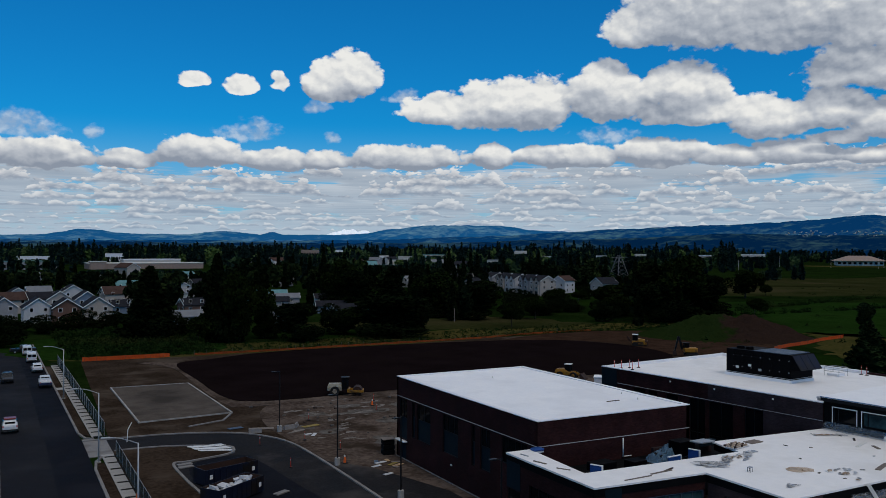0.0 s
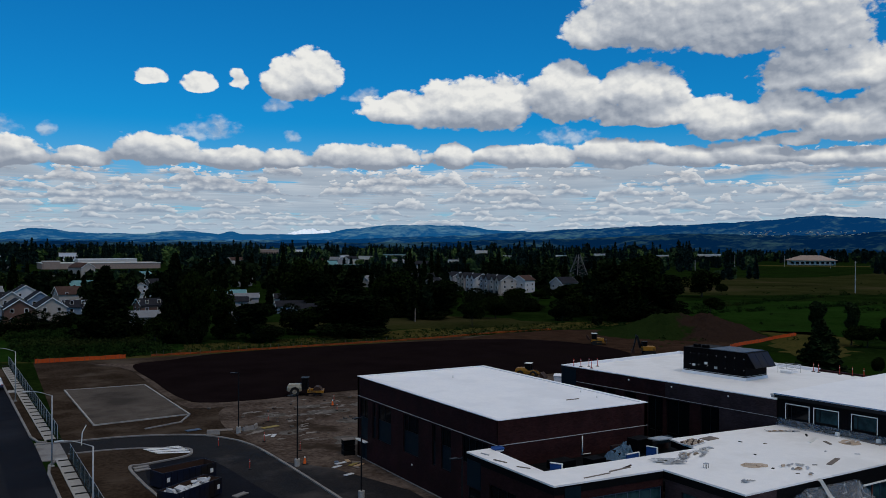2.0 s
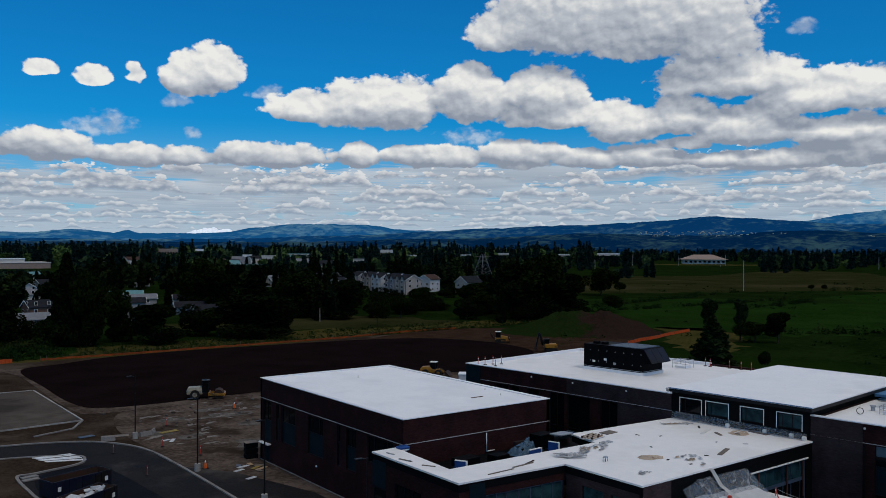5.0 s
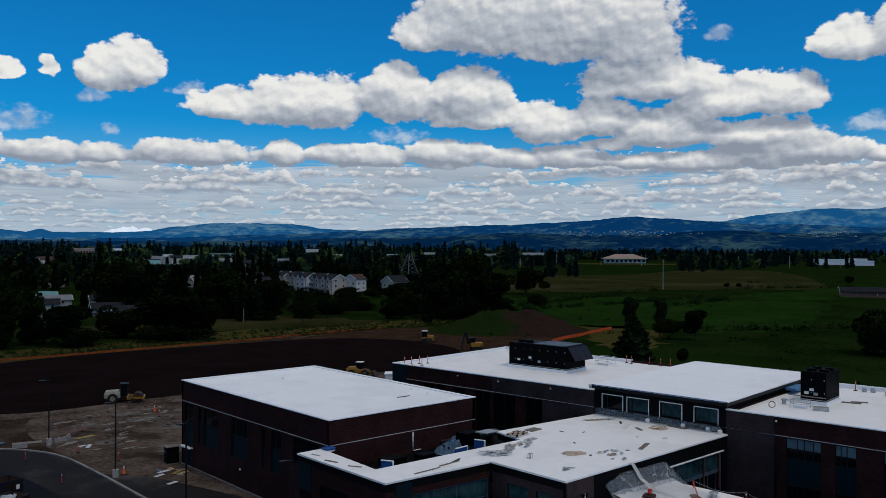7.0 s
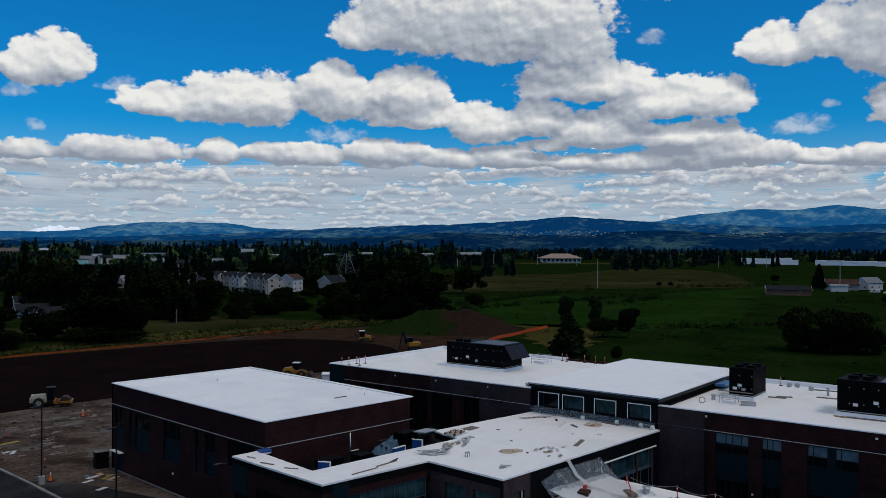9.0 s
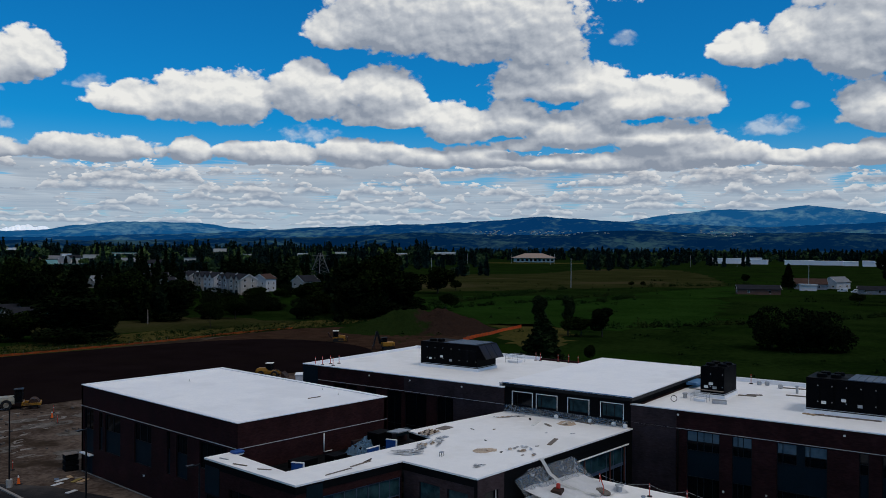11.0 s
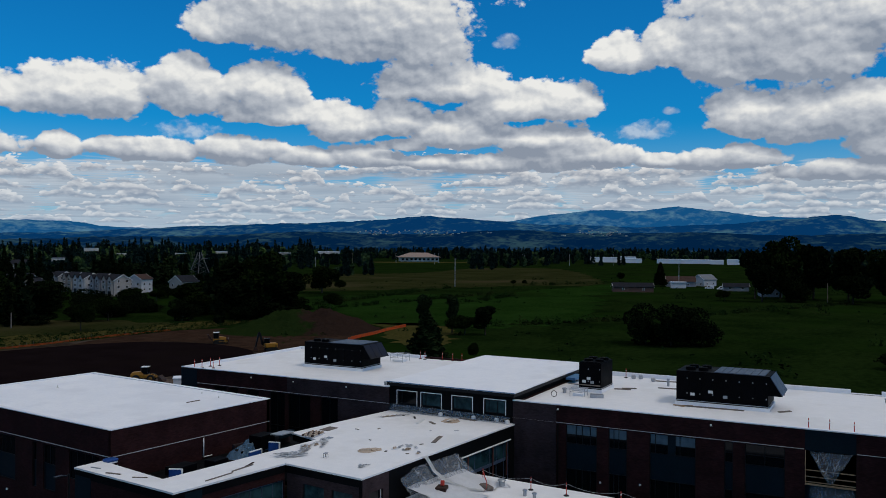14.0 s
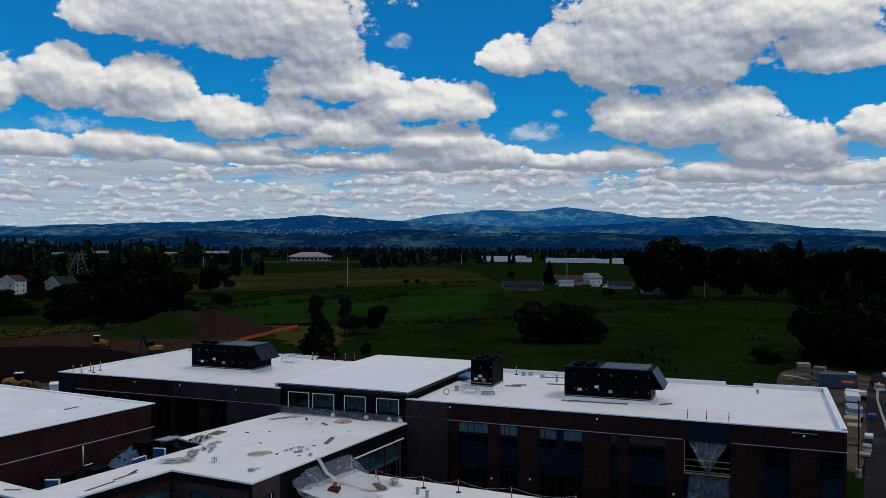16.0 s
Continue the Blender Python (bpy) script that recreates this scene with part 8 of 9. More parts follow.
# plastic sheets and tape where the two low roofs meet
cloth("plastic_sheet", ((56.0, 41.05, 6.7), (62.8, 41.05, 6.6), (64.6, 40.0, 4.5), (56.8, 39.6, 4.5)), 26, 12, 0.13, 1.7, M["film_white"], Matrix(), "big clear plastic sheet draped from the upper roof")
cloth("plastic_sheet", ((54.3, 41.0, 6.2), (56.2, 41.0, 6.6), (57.2, 39.4, 4.45), (54.6, 39.8, 4.45)), 12, 12, 0.3, 9.2, M["film"], Matrix(), "crumpled plastic sheet at the roof corner")
bm = bmesh.new()
drape(bm, ((54.8, 40.7, 5.5), (63.4, 40.8, 5.1), (63.0, 35.6, 4.47), (55.4, 35.8, 4.47)), 30, 18, 0.26, 4.4)
bmesh.ops.solidify(bm, geom=bm.faces[:], thickness=0.015)
o = part("roof_blanket", bm, M["roof_white"], smooth=True)
tagged(o, "loose rumpled white membrane on the low roof", "membrane")


def band(name, pts, w, material, label):
    bm = bmesh.new()
    prev = None
    for p in pts:
        p = Vector(p)
        pair = [bm.verts.new(p + Vector((-w / 2, 0, 0))), bm.verts.new(p + Vector((w / 2, 0, 0.02)))]
        if prev:
            bm.faces.new((prev[0], prev[1], pair[1], pair[0]))
        prev = pair
    bmesh.ops.solidify(bm, geom=bm.faces[:], thickness=0.02)
    tagged(part(name, bm, material), label, "strap")


band("white_strap", [(58.0, 41.2, 7.24), (58.1, 41.0, 7.1), (58.4, 40.4, 6.0), (58.9, 39.4, 5.2), (59.6, 38.0, 4.7), (60.4, 36.8, 4.5), (61.6, 36.2, 4.47)], 0.45, M["plate_white"], "long white membrane strip hanging over the roof edge")
band("red_tape", [(63.0, 38.4, 5.35), (62.4, 37.9, 5.05), (61.6, 37.2, 4.85), (60.6, 36.6, 4.72), (59.8, 36.4, 4.6)], 0.14, M["red"], "red warning tape sagging from a post")
block_of("brown_bin", pose(57.4, 39.0, 4.42, 0, 0, 20), 1.1, 0.9, 0.8, M["rust"], "brown cardboard bin on the low roof", "bin", 0.05)
block_of("red_can", pose(57.5, 39.0, 5.22, 0, 14, 20), 0.35, 0.3, 0.45, M["red"], "small red fuel can", "can", 0.06)
block_of("folded_sheet", pose(61.2, 37.0, 4.42, 0, 0, 60), 1.5, 0.7, 0.35, M["wood_grey"], "folded grey sheet on the low roof", "sheet", 0.1)


# ---- houses and far buildings ----
# far buildings get a paler wall colour that carries their sunlight
for key, a, b in (("wall_white", (0.42, 0.43, 0.44), (0.52, 0.52, 0.52)), ("wall_tan", (0.33, 0.30, 0.265), (0.40, 0.36, 0.32)), ("wall_brown", (0.12, 0.07, 0.055), (0.15, 0.09, 0.07)), ("wall_blue", (0.13, 0.18, 0.24), (0.17, 0.23, 0.30)), ("wall_grey", (0.24, 0.245, 0.26), (0.30, 0.305, 0.315)),
                  ("shingle_grey", (0.014, 0.015, 0.019), (0.026, 0.027, 0.033)), ("shingle_brown", (0.05, 0.03, 0.025), (0.075, 0.048, 0.04)), ("shingle_pale", (0.15, 0.16, 0.175), (0.2, 0.21, 0.225)), ("metal_teal", (0.10, 0.22, 0.23), (0.14, 0.28, 0.29)), ("wall_sunlit_far", (0.50, 0.48, 0.44), (0.60, 0.58, 0.54)), ("roof_clay", (0.26, 0.20, 0.165), (0.33, 0.25, 0.21))):
    M[key] = paint(key, a, b, 0.5, 0.85, 6, bump=0.05, spec=0.02)


def house(m, L, W, eave, ridge, wall_key, roof_key, label, rows=2, group="houses"):
    """A gabled house; the ridge runs along x, the gable ends close it."""
    t = thing("house", m, label, "house", group)
    bm = bmesh.new()
    lo = [(-L / 2, -W / 2), (L / 2, -W / 2), (L / 2, W / 2), (-L / 2, W / 2)]
    v = [bm.verts.new((x, y, 0)) for x, y in lo] + [bm.verts.new((x, y, eave)) for x, y in lo] + [bm.verts.new((-L / 2, 0, ridge - 0.12)), bm.verts.new((L / 2, 0, ridge - 0.12))]
    for q in ((3, 2, 1, 0), (0, 1, 5, 4), (2, 3, 7, 6), (1, 2, 6, 9, 5), (3, 0, 4, 8, 7), (4, 5, 9, 8), (6, 7, 8, 9)):
        bm.faces.new([v[i] for i in q])
    part("wall", bm, M[wall_key], t)
    for s in (-1, 1):
        bm = bmesh.new()
        o = 0.45
        drop = o * (ridge - eave) / (W / 2)
        a = [(-L / 2 - o, s * (W / 2 + o), eave - drop), (L / 2 + o, s * (W / 2 + o), eave - drop), (L / 2 + o, 0, ridge), (-L / 2 - o, 0, ridge)]
        wedge(bm, a, [(x, y, z + 0.18) for x, y, z in a])
        part("roof", bm, M[roof_key], t)
        for x in (-L / 2 - o - 0.06, L / 2 + o):
            bm = bmesh.new()
            a = [(x, s * (W / 2 + o), eave - drop - 0.12), (x + 0.06, s * (W / 2 + o), eave - drop - 0.12), (x + 0.06, 0, ridge - 0.12), (x, 0, ridge - 0.12)]
            wedge(bm, a, [(p, q, z + 0.3) for p, q, z in a])
            part("bargeboard", bm, M["trim_white"], t)
    for r in range(rows):
        z = 1.0 + r * 2.8
        for y in (-W * 0.24, W * 0.24):
            for x, d in ((L / 2, 1), (-L / 2, -1)):
                bm = bmesh.new()
                box(bm, x - 0.05, x + 0.05, y - 0.6, y + 0.6, z, z + 1.3)
                w = part("window", bm, M["trim_white"], t)
                bm = bmesh.new()
                box(bm, x - 0.07, x + 0.07, y - 0.5, y + 0.5, z + 0.1, z + 1.2)
                part("pane", bm, M["glass"], w)
        for k in range(2):
            x = -L * 0.25 + k * L * 0.5
            for y in (-W / 2, W / 2):
                bm = bmesh.new()
                box(bm, x - 0.6, x + 0.6, y - 0.05, y + 0.05, z, z + 1.3)
                w = part("window", bm, M["trim_white"], t)
                bm = bmesh.new()
                box(bm, x - 0.5, x + 0.5, y - 0.07, y + 0.07, z + 0.1, z + 1.2)
                part("pane", bm, M["glass"], w)
    return t


for x, y, a, L, W, e, r, wk, rk, label in (
    (1.6, 316, 94, 9, 8.0, 5.0, 8.0, "wall_grey", "shingle_grey", "pale grey two-storey house with a gable to the hedge"),
    (11.4, 305, 94, 9, 8.6, 5.2, 8.2, "wall_white", "shingle_grey", "white two-storey house behind the hedge"),
    (19.6, 301, 94, 9, 8.6, 5.2, 8.0, "wall_brown", "shingle_grey", "brown two-storey house behind the hedge"),
    (29.2, 303, 94, 9, 8.8, 5.2, 8.2, "wall_tan", "shingle_grey", "tan two-storey house behind the hedge"),
    (28.9, 339, 94, 9, 8.0, 5.6, 8.4, "wall_blue", "shingle_grey", "blue-grey house with two storeys"),
    (20.3, 346, 92, 9, 8.4, 5.4, 8.3, "wall_tan", "shingle_grey", "tan house with a dark roof"),
    (14.6, 352, 12, 10, 8, 5.2, 7.6, "wall_grey", "shingle_grey", "grey house with a dark roof"),
    (5.0, 352, 12, 10, 8, 5.2, 7.8, "wall_tan", "shingle_brown", "tan house with a brown roof"),
    (28.4, 396, 94, 9, 9, 5.6, 8.4, "wall_white", "shingle_grey", "white house far down the street"),
    (15.0, 390, 8, 9, 9, 5.4, 8.2, "wall_grey", "shingle_pale", "grey house with a pale roof"),
    (7.2, 396, 95, 9, 8, 5.2, 7.6, "wall_white", "shingle_grey", "white house with a dark roof"),
    (46.7, 395, 10, 13, 9, 4.4, 7.4, "wall_tan", "shingle_brown", "house with a broad brown roof"),
    (40.6, 335, 10, 8, 7, 2.8, 5.0, "wall_blue", "shingle_grey", "low blue house with a grey roof"),
    (45.0, 318, 94, 9, 6, 2.8, 4.6, "wall_grey", "shingle_grey", "small grey house behind the hedge"),
    (65.4, 327, 12, 9, 7, 3.2, 5.4, "wall_brown", "shingle_grey", "low brown house with a grey roof"),
    (79.8, 405, 12, 11, 8, 3.4, 5.6, "wall_white", "shingle_pale", "low house with a pale roof"),
    (85.4, 448, 80, 10, 8, 4.2, 6.6, "wall_white", "shingle_grey", "white house between the trees"),
):
    house(pose(x, y, 0, 0, 0, a), L, W, e, r, wk, rk, label)
for x, y, a, L, wk, rk in ((54, 279, 24, 9, "wall_grey", "shingle_pale"), (83, 270, 14, 12, "wall_blue", "shingle_pale"), (111.7, 363, 12, 14, "wall_grey", "shingle_pale"), (115.7, 394, 10, 14, "wall_white", "metal_teal"), (112.6, 305, 12, 11, "wall_blue", "shingle_grey"), (113.7, 286, 14, 13, "wall_white", "shingle_grey"), (92.6, 367, 8, 9, "wall_tan", "shingle_pale"), (102, 340, 8, 10, "wall_grey", "shingle_grey"), (128, 352, 10, 10, "wall_white", "shingle_grey")):
    house(pose(x, y, 0, 0, 0, a - 24), L, 7.0, 2.7, 4.4, wk, rk, "low park home with a shallow roof", 1, "park homes")
def row_house(m, wall_key, label):
    """Three storeys under a dark roof, with two gables side by side on the street front (towards +y)."""
    t = house(m, 11.6, 9.0, 7.8, 10.4, wall_key, "shingle_grey", label, 3, "row houses")
    for x in (-2.9, 2.9):
        bm = bmesh.new()
        y0, y1 = 2.0, 5.3
        wedge(bm, [(x - 2.1, y0, 0), (x + 2.1, y0, 0), (x + 2.1, y1, 0), (x - 2.1, y1, 0)], [(x - 2.1, y0, 8.0), (x + 2.1, y0, 8.0), (x + 2.1, y1, 8.0), (x - 2.1, y1, 8.0)])
        wedge(bm, [(x - 2.1, y0, 8.0), (x + 2.1, y0, 8.0), (x, y0, 9.9)], [(x - 2.1, y1, 8.0), (x + 2.1, y1, 8.0), (x, y1, 9.9)])
        part("gable", bm, M[wall_key], t)
        for s in (-1, 1):
            bm = bmesh.new()
            a = [(x + s * 2.5, y0, 7.65), (x + s * 2.5, y1 + 0.3, 7.65), (x, y1 + 0.3, 9.95), (x, y0, 9.95)]
            wedge(bm, a, [(p, q, z + 0.16) for p, q, z in a])
            part("gable_roof", bm, M["shingle_grey"], t)
        for z in (3.4, 6.0):
            bm = bmesh.new()
            box(bm, x - 0.9, x + 0.9, y1 - 0.05, y1 + 0.05, z, z + 1.4)
            w = part("window", bm, M["trim_white"], t)
            bm = bmesh.new()
            box(bm, x - 0.75, x + 0.75, y1 - 0.07, y1 + 0.07, z + 0.12, z + 1.28)
            part("pane", bm, M["glass"], w)
        bm = bmesh.new()
        box(bm, x - 1.5, x + 1.5, y1 - 0.06, y1 + 0.06, 0.1, 2.4)
        part("garage_door", bm, M["trim_dark"], t)


for k in range(5):
    row_house(pose(252.5 + 2.0 * k + 1.3 * (k % 2), 365.3 + 15.2 * k, 0, 0, 0, 82), ("wall_tan", "wall_grey", "wall_white")[k % 3], "three-storey row house with twin gables and a dark roof")
house(pose(285.5, 356, 0, 0, 0, 8), 12, 8.5, 6.2, 9.2, "wall_tan", "shingle_grey", "tan house with a dark roof at the wood")
house(pose(278, 382, 0, 0, 0, 20), 10, 8, 7.0, 9.4, "wall_white", "shingle_brown", "white house with a brown roof behind the row", 2)
house(pose(226, 392, 0, 0, 0, 30), 9, 7, 6.0, 8.6, "wall_grey", "shingle_grey", "grey house beside the row houses", 2)
house(pose(237, 462, 0, 0, 0, 60), 9, 8, 6.0, 9.2, "wall_white", "shingle_grey", "white house before the wood", 2)
house(pose(246, 456, 0, 0, 0, 10), 10, 8, 6.0, 8.6, "wall_grey", "shingle_grey", "grey house with a dark roof before the wood", 2)
# roofs that show between the town's trees
town = [(138, 546), (230, 480), (257, 494), (282, 502), (300, 505), (330, 560), (190, 600), (160, 520), (120, 620), (240, 640), (60, 560), (90, 700), (30, 640), (200, 760), (300, 720), (380, 690), (420, 800), (350, 860), (477, 1057), (520, 980), (560, 1110), (640, 1200), (430, 1000), (300, 1000), (610, 1010), (700, 1180), (60, 470), (100, 480)]
for i, (x, y) in enumerate(town):
    far = math.hypot(x, y) > 700
    house(pose(x, y, 0, 0, 0, random.choice((20, 35, 110, -10))), 20 if far else 11, 11 if far else 8, 8.5 if far else 4.2, 12 if far else 7.0, ("wall_white", "wall_tan", "wall_grey", "wall_sunlit_far", "wall_blue")[i % 5], ("shingle_grey", "shingle_pale", "metal_teal", "shingle_grey", "shingle_pale", "shingle_brown")[i % 6], "house roof showing between the trees of the town", 2, "town houses")


def flat_hall(m, L, W, h, wall_key, roof_key, label, windows=0):
    t = thing("flat_roofed_building", m, label, "building", "far buildings")
    bm = bmesh.new()
    box(bm, -L / 2, L / 2, -W / 2, W / 2, 0, h)
    part("wall", bm, M[wall_key], t)
    bm = bmesh.new()
    box(bm, -L / 2 - 0.4, L / 2 + 0.4, -W / 2 - 0.4, W / 2 + 0.4, h, h + 0.8)
    part("roof", bm, M[roof_key], t)
    for k in range(windows):
        bm = bmesh.new()
        x = -L / 2 + (k + 0.5) * L / windows
        box(bm, x - L / windows * 0.3, x + L / windows * 0.3, -W / 2 - 0.1, -W / 2 + 0.1, h * 0.25, h * 0.6)
        part("window", bm, M["glass"], t)


flat_hall(pose(147, 1000, 0, 0, 0, 2), 122, 40, 6.0, "roof_clay", "wall_sunlit_far", "long tan warehouse with a pale roof in the town")
flat_hall(pose(160, 1040, 0, 0, 0, 2), 64, 20, 9.5, "wall_sunlit_far", "cap_white", "white hall behind the warehouse")
flat_hall(pose(28, 1000, 0, 0, 0, 0), 56, 30, 8.5, "wall_grey", "metal_teal", "grey hall with a teal roof edge", 6)
flat_hall(pose(96, 985, 0, 0, 0, 0), 16, 20, 8.0, "roof_clay", "wall_sunlit_far", "small orange-brown shop building")
for x, y, w, h, a, wk, rk, label in (
    (745, 2176, 47, 17.0, -18, "roof_clay", "wall_sunlit_far", "large pinkish hall among far trees"),
    (925, 2430, 24, 16.0, -20, "cap_white", "cap_white", "white block among far trees"),
    (916, 1778, 52, 8.0, -27, "wall_sunlit_far", "metal_teal", "long hall with a teal metal roof"),
    (406, 914, 40, 4.0, -24, "wall_grey", "metal_teal", "low hall with a grey-green roof between trees"),
    (607, 1372, 15, 10.5, -10, "cap_white", "wall_sunlit_far", "white house block in the town"),
    (534, 1130, 20, 11.5, -30, "wall_sunlit_far", "wall_sunlit_far", "pale house block in the town"),
    (41, 1299, 46, 11.0, -2, "cap_white", "cap_white", "wide white hall in the town"),
    (171, 1490, 28, 13.8, -6, "cap_white", "wall_sunlit_far", "white building before bright green trees"),
    (1203, 1842, 32, 16.6, -33, "wall_sunlit_far", "cap_white", "pale block among far trees"),
    (973, 1394, 17, 8.3, -35, "wall_sunlit_far", "cap_white", "small pale block among trees"),
    (1090, 1369, 21, 9.2, -38, "cap_white", "cap_white", "small white block among trees"),
    (1248, 1432, 25, 11.6, -41, "wall_sunlit_far", "cap_white", "pale hall at the wood's edge"),
    (570, 941, 16, 9.4, -31, "wall_sunlit_far", "shingle_pale", "pale house block behind the trees"),
    (1414, 1269, 48, 12.2, -48, "wall_sunlit_far", "cap_white", "long pale hall beyond the meadow"),
    (1207, 1197, 27, 11.0, -45, "wall_tan", "cap_white", "tan hall beyond the meadow"),
):
    flat_hall(pose(x, y, 0, 0, 0, a), w, w * 0.5, h - 0.8, wk, rk, label, 7)
# far school with a broad hipped roof
t = thing("far_school", pose(1133, 819, 0, 0, 0, -46), "pale school building with a broad brown hipped roof", "building")
bm = bmesh.new()
box(bm, -31, 31, -18, 18, 0, 7.0)
part("wall", bm, M["wall_sunlit_far"], t)
bm = bmesh.new()
wedge(bm, [(-35, -22, 7.0), (35, -22, 7.0), (35, 22, 7.0), (-35, 22, 7.0)], [(-14, -3, 14.5), (14, -3, 14.5), (14, 3, 14.5), (-14, 3, 14.5)])
part("roof", bm, M["roof_clay"], t)
for k in range(9):
    bm = bmesh.new()
    x = -28 + k * 7
    box(bm, x - 2, x + 2, -18.15, -17.9, 2.0, 5.2)
    part("window", bm, M["glass"], t)
# sunlight on this lawn is put into the paler, yellower sheet colour
sheet("ground_school_lawn", spline([(1020, 860), (1120, 760), (1180, 700), (1090, 690), (1000, 770)], 4), 0.06, M["grass_dry"], "sunlit dry lawn before the far school", depth=0.1)
for x, y, L, h, a in ((1306, 566, 34, 6, -66), (1290, 510, 24, 4.5, -68), (1300, 450, 30, 4.5, -70), (1310, 412, 34, 4, -70), (1290, 374, 14, 4, -72), (1275, 340, 20, 5.5, -72), (1345, 540, 22, 7, -66)):
    flat_hall(pose(x, y, 0, 0, 0, a), L * 1.35, 24, h + 1.6, "cap_white", "cap_white", "low white industrial shed at the plain's edge")
# farm in the meadow
house(pose(452, 178, 0, 0, 0, -60), 22, 8, 3.0, 5.0, "wall_brown", "shingle_grey", "dark low barn in the meadow", 1)
house(pose(534, 178, 0, 0, 0, -66), 18, 9, 3.4, 6.4, "wall_grey", "shingle_brown", "farm house with a brown roof", 1)
house(pose(552, 168, 0, 0, 0, -20), 13, 9, 4.4, 7.4, "wall_white", "shingle_pale", "white farm house in the meadow", 1)
house(pose(500, 134, 0, 0, 0, -70), 14, 6, 2.6, 4.4, "wall_grey", "shingle_grey", "small grey shed beside the farm", 1)
house(pose(456, 105, 0, 0, 0, 20), 16, 10, 4.0, 9.0, "wall_blue", "shingle_grey", "house with a blue-grey roof at the wood", 1)
for x, y in ((506, 141), (503, 138), (512, 150)):
    car(pose(x, y, 0, 0, 0, 110), "van", "car_white", "white van parked at the farm")
flat_hall(pose(512, 172, 0, 0, 0, -60), 9, 3, 3.2, "car_white", "car_white", "white caravan parked at the farm")


def wood_pole(x, y, h, arm=True):
    t = thing("utility_pole", pose(x, y, 0), "tall grey utility pole in the meadow", "utility pole", "utility poles")
    bm = bmesh.new()
    tube(bm, (0, 0, -0.3), (0, 0, h), 0.22, 0.16, 7)
    part("pole", bm, M["galv" if h > 12 else "wood_grey"], t)
    if arm:
        bm = bmesh.new()
        box(bm, -1.1, 1.1, -0.07, 0.07, h - 0.9, h - 0.75)
        part("crossarm", bm, M["wood_grey"], t)


for x, y, h in ((473.8, 438.5, 16.3), (437.1, 287.8, 18.0), (528.4, 177.1, 14.8), (421.4, 71.5, 9.0), (416.8, 3.5, 18.8), (135.0, 246.9, 4.6)):
    wood_pole(x, y, h, h > 10)
for k in range(9):
    wood_pole(930 + k * 9 + 40 * (k % 3), 790 - k * 42, 15, True)
# lattice pylon
M["pylon"] = paint("grey_lattice_steel", (0.14, 0.15, 0.16), (0.20, 0.21, 0.22), 0.5, 0.6, 6, bump=0.0, spec=0.1)
t = thing("lattice_pylon", pose(434, 523, 0) @ Matrix.Diagonal((1.35, 1.35, 0.72, 1)), "grey lattice pylon standing among trees", "pylon")
for sx in (-1, 1):
    for sy in (-1, 1):
        bm = bmesh.new()
        tube(bm, (sx * 4.5, sy * 4.5, 0), (sx * 0.6, sy * 0.6, 27), 0.16, n=4)
        part("leg", bm, M["pylon"], t)
for k in range(6):
    z0, z1 = k * 4.2, (k + 1) * 4.2
    w0, w1 = 4.5 - 3.9 * z0 / 27, 4.5 - 3.9 * z1 / 27
    bm = bmesh.new()
    for s in (-1, 1):
        tube(bm, (-w0, s * w0, z0), (w1, s * w1, z1), 0.09, n=4)
        tube(bm, (w0, s * w0, z0), (-w1, s * w1, z1), 0.09, n=4)
    part("brace", bm, M["pylon"], t)
for z in (20, 24):
    bm = bmesh.new()
    box(bm, -6, 6, -0.15, 0.15, z, z + 0.25)
    part("crossarm", bm, M["pylon"], t)
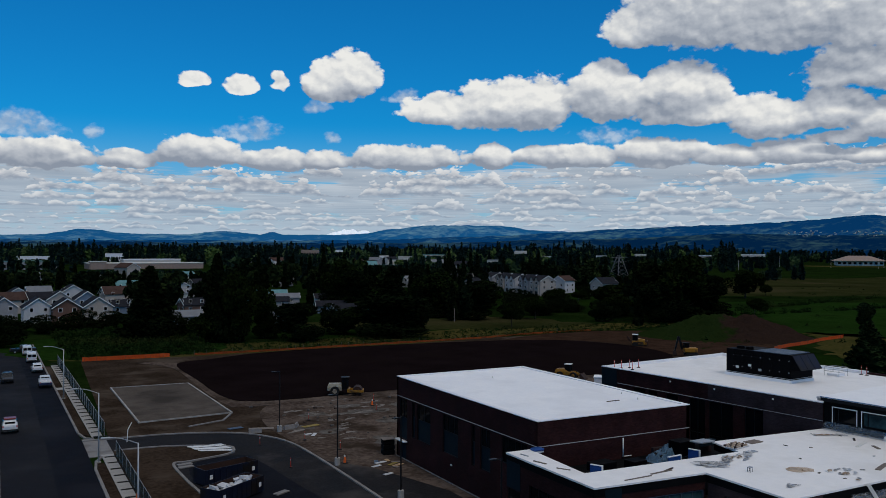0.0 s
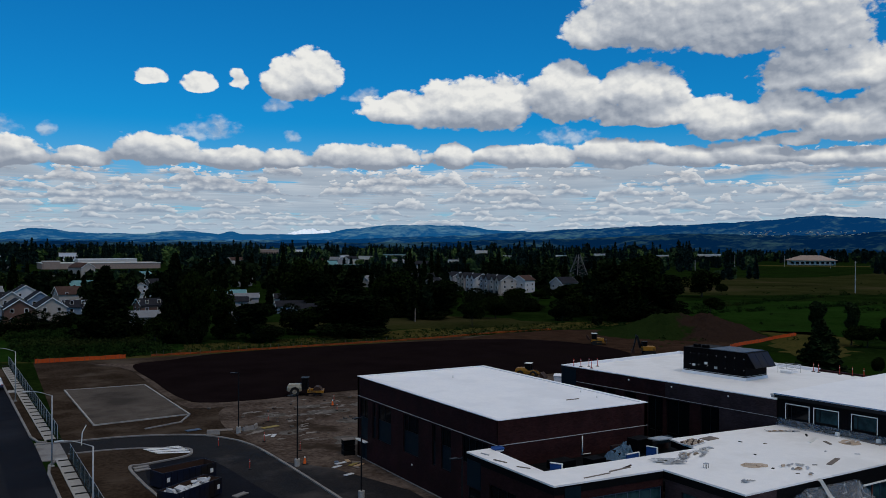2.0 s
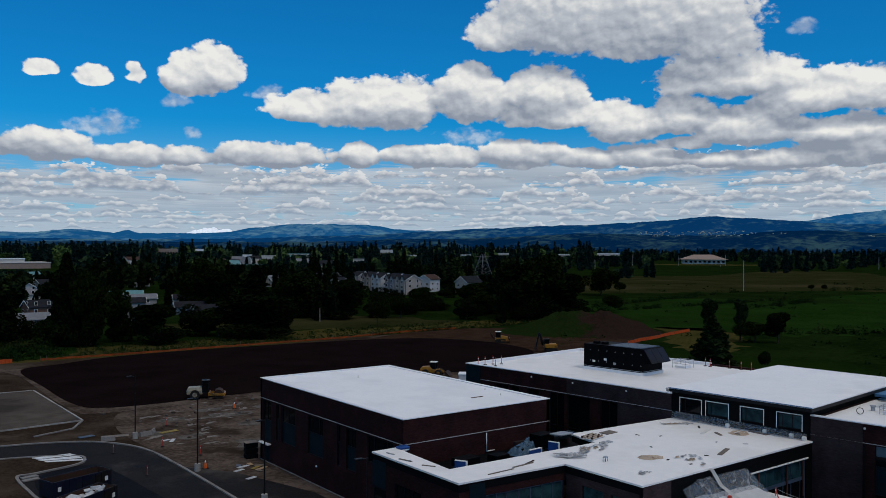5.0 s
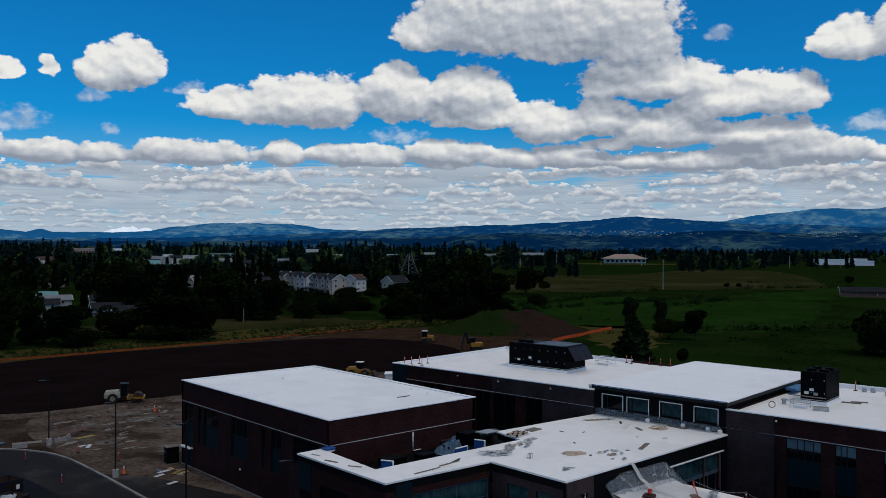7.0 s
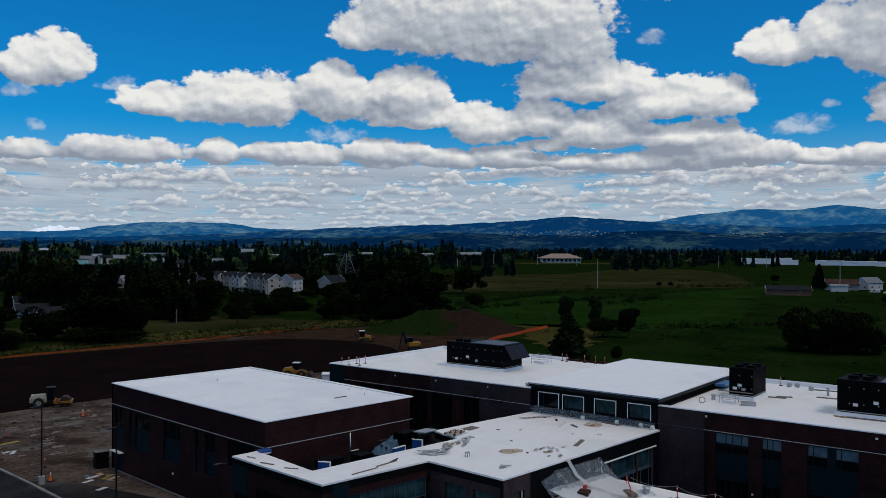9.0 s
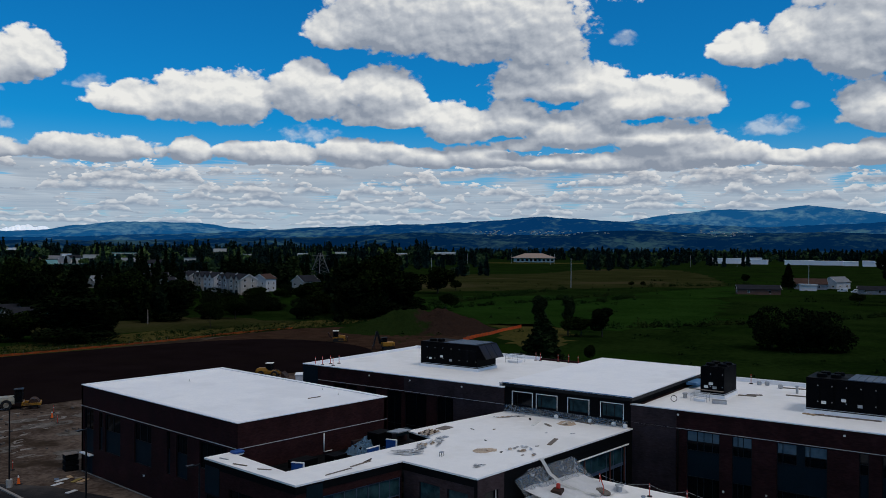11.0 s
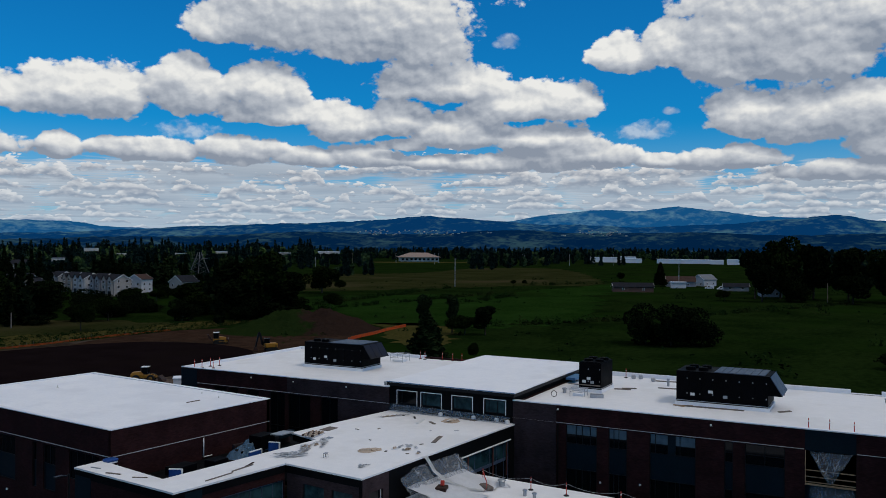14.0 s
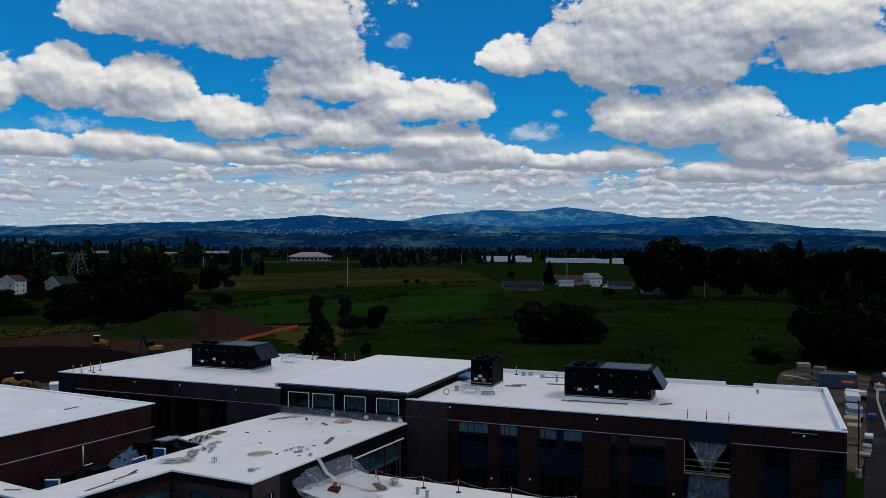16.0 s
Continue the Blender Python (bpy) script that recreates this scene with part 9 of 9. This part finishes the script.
# specks of houses on the foothills
bm = bmesh.new()
for k in range(90):
    az = radians(random.choice((random.gauss(51.5, 1.0), random.gauss(55.5, 1.6), random.gauss(66.5, 1.0))))
    e = random.uniform(0.75, 1.1)
    d = 3900 - 150 * random.random()
    f = ((25 + math.tan(radians(e)) * 4050) / (25 + math.tan(radians(1.8)) * 4050))
    z = 25 + math.tan(radians(e)) * 3300
    x, y = math.sin(az) * 3290, math.cos(az) * 3290
    s = random.uniform(1.5, 4)
    box(bm, x - s, x + s, y - s, y + s, z - 1.2, z + 1.4)
o = part("hillside_houses", bm, M["wall_sunlit_far"])
tagged(o, "sprinkling of pale houses on the foothills", "houses", kind="stuff")
# rough tufts along the verge
pts = []
for k in range(420):
    az, d = radians(random.uniform(44, 92)), random.uniform(165, 700)
    h = random.uniform(0.15, 0.5) if random.random() < 0.95 else random.uniform(0.8, 1.8)
    x, y = math.sin(az) * d, math.cos(az) * d
    if noise.noise(Vector((x * 0.012, y * 0.012, 3))) < -0.05 and h < 1:
        continue
    tri = leaf_cloud("bush", h, h * 3.2, 16 if h < 1 else 40, 0.25 + h * 0.2, RNG)
    pts.append(tri + np.array([x, y, 0]))
for k in range(900):
    x = random.uniform(14, 200)
    y = 199.5 + 0.02 * max(0.0, x - 60) + random.random() ** 1.6 * 20
    tri = leaf_cloud("bush", random.uniform(0.15, 0.7), random.uniform(0.5, 1.6), 26, 0.16, RNG)
    pts.append(tri + np.array([x, y, 0]))
for k in range(700):
    x, y = random.uniform(14, 46), random.uniform(203, 262)
    tri = leaf_cloud("bush", random.uniform(0.5, 1.5), random.uniform(1.2, 2.6), 60, 0.28, RNG)
    pts.append(tri + np.array([x, y, 0]))
for a, b, n in (((233, 226), (382, 226), 60), ((382, 212), (300, 200), 30), ((215, 140), (300, 98), 45), ((300, 98), (420, 60), 40), ((250, 240), (420, 282), 60), ((480, 262), (560, 224), 30)):
    for k in range(n):
        f = random.random()
        x, y = a[0] + (b[0] - a[0]) * f + random.gauss(0, 1.2), a[1] + (b[1] - a[1]) * f + random.gauss(0, 1.2)
        h = random.uniform(0.6, 2.4)
        pts.append(leaf_cloud("bush", h * 0.8, h * 1.6, 90, 0.28, RNG) + np.array([x, y, 0]))
ob = new("grass_tufts", tri_mesh("grass_tufts", np.concatenate(pts), M["leaf_tuft"]))
tagged(ob, "rough tufts of grass and low scrub", "grass", kind="stuff")
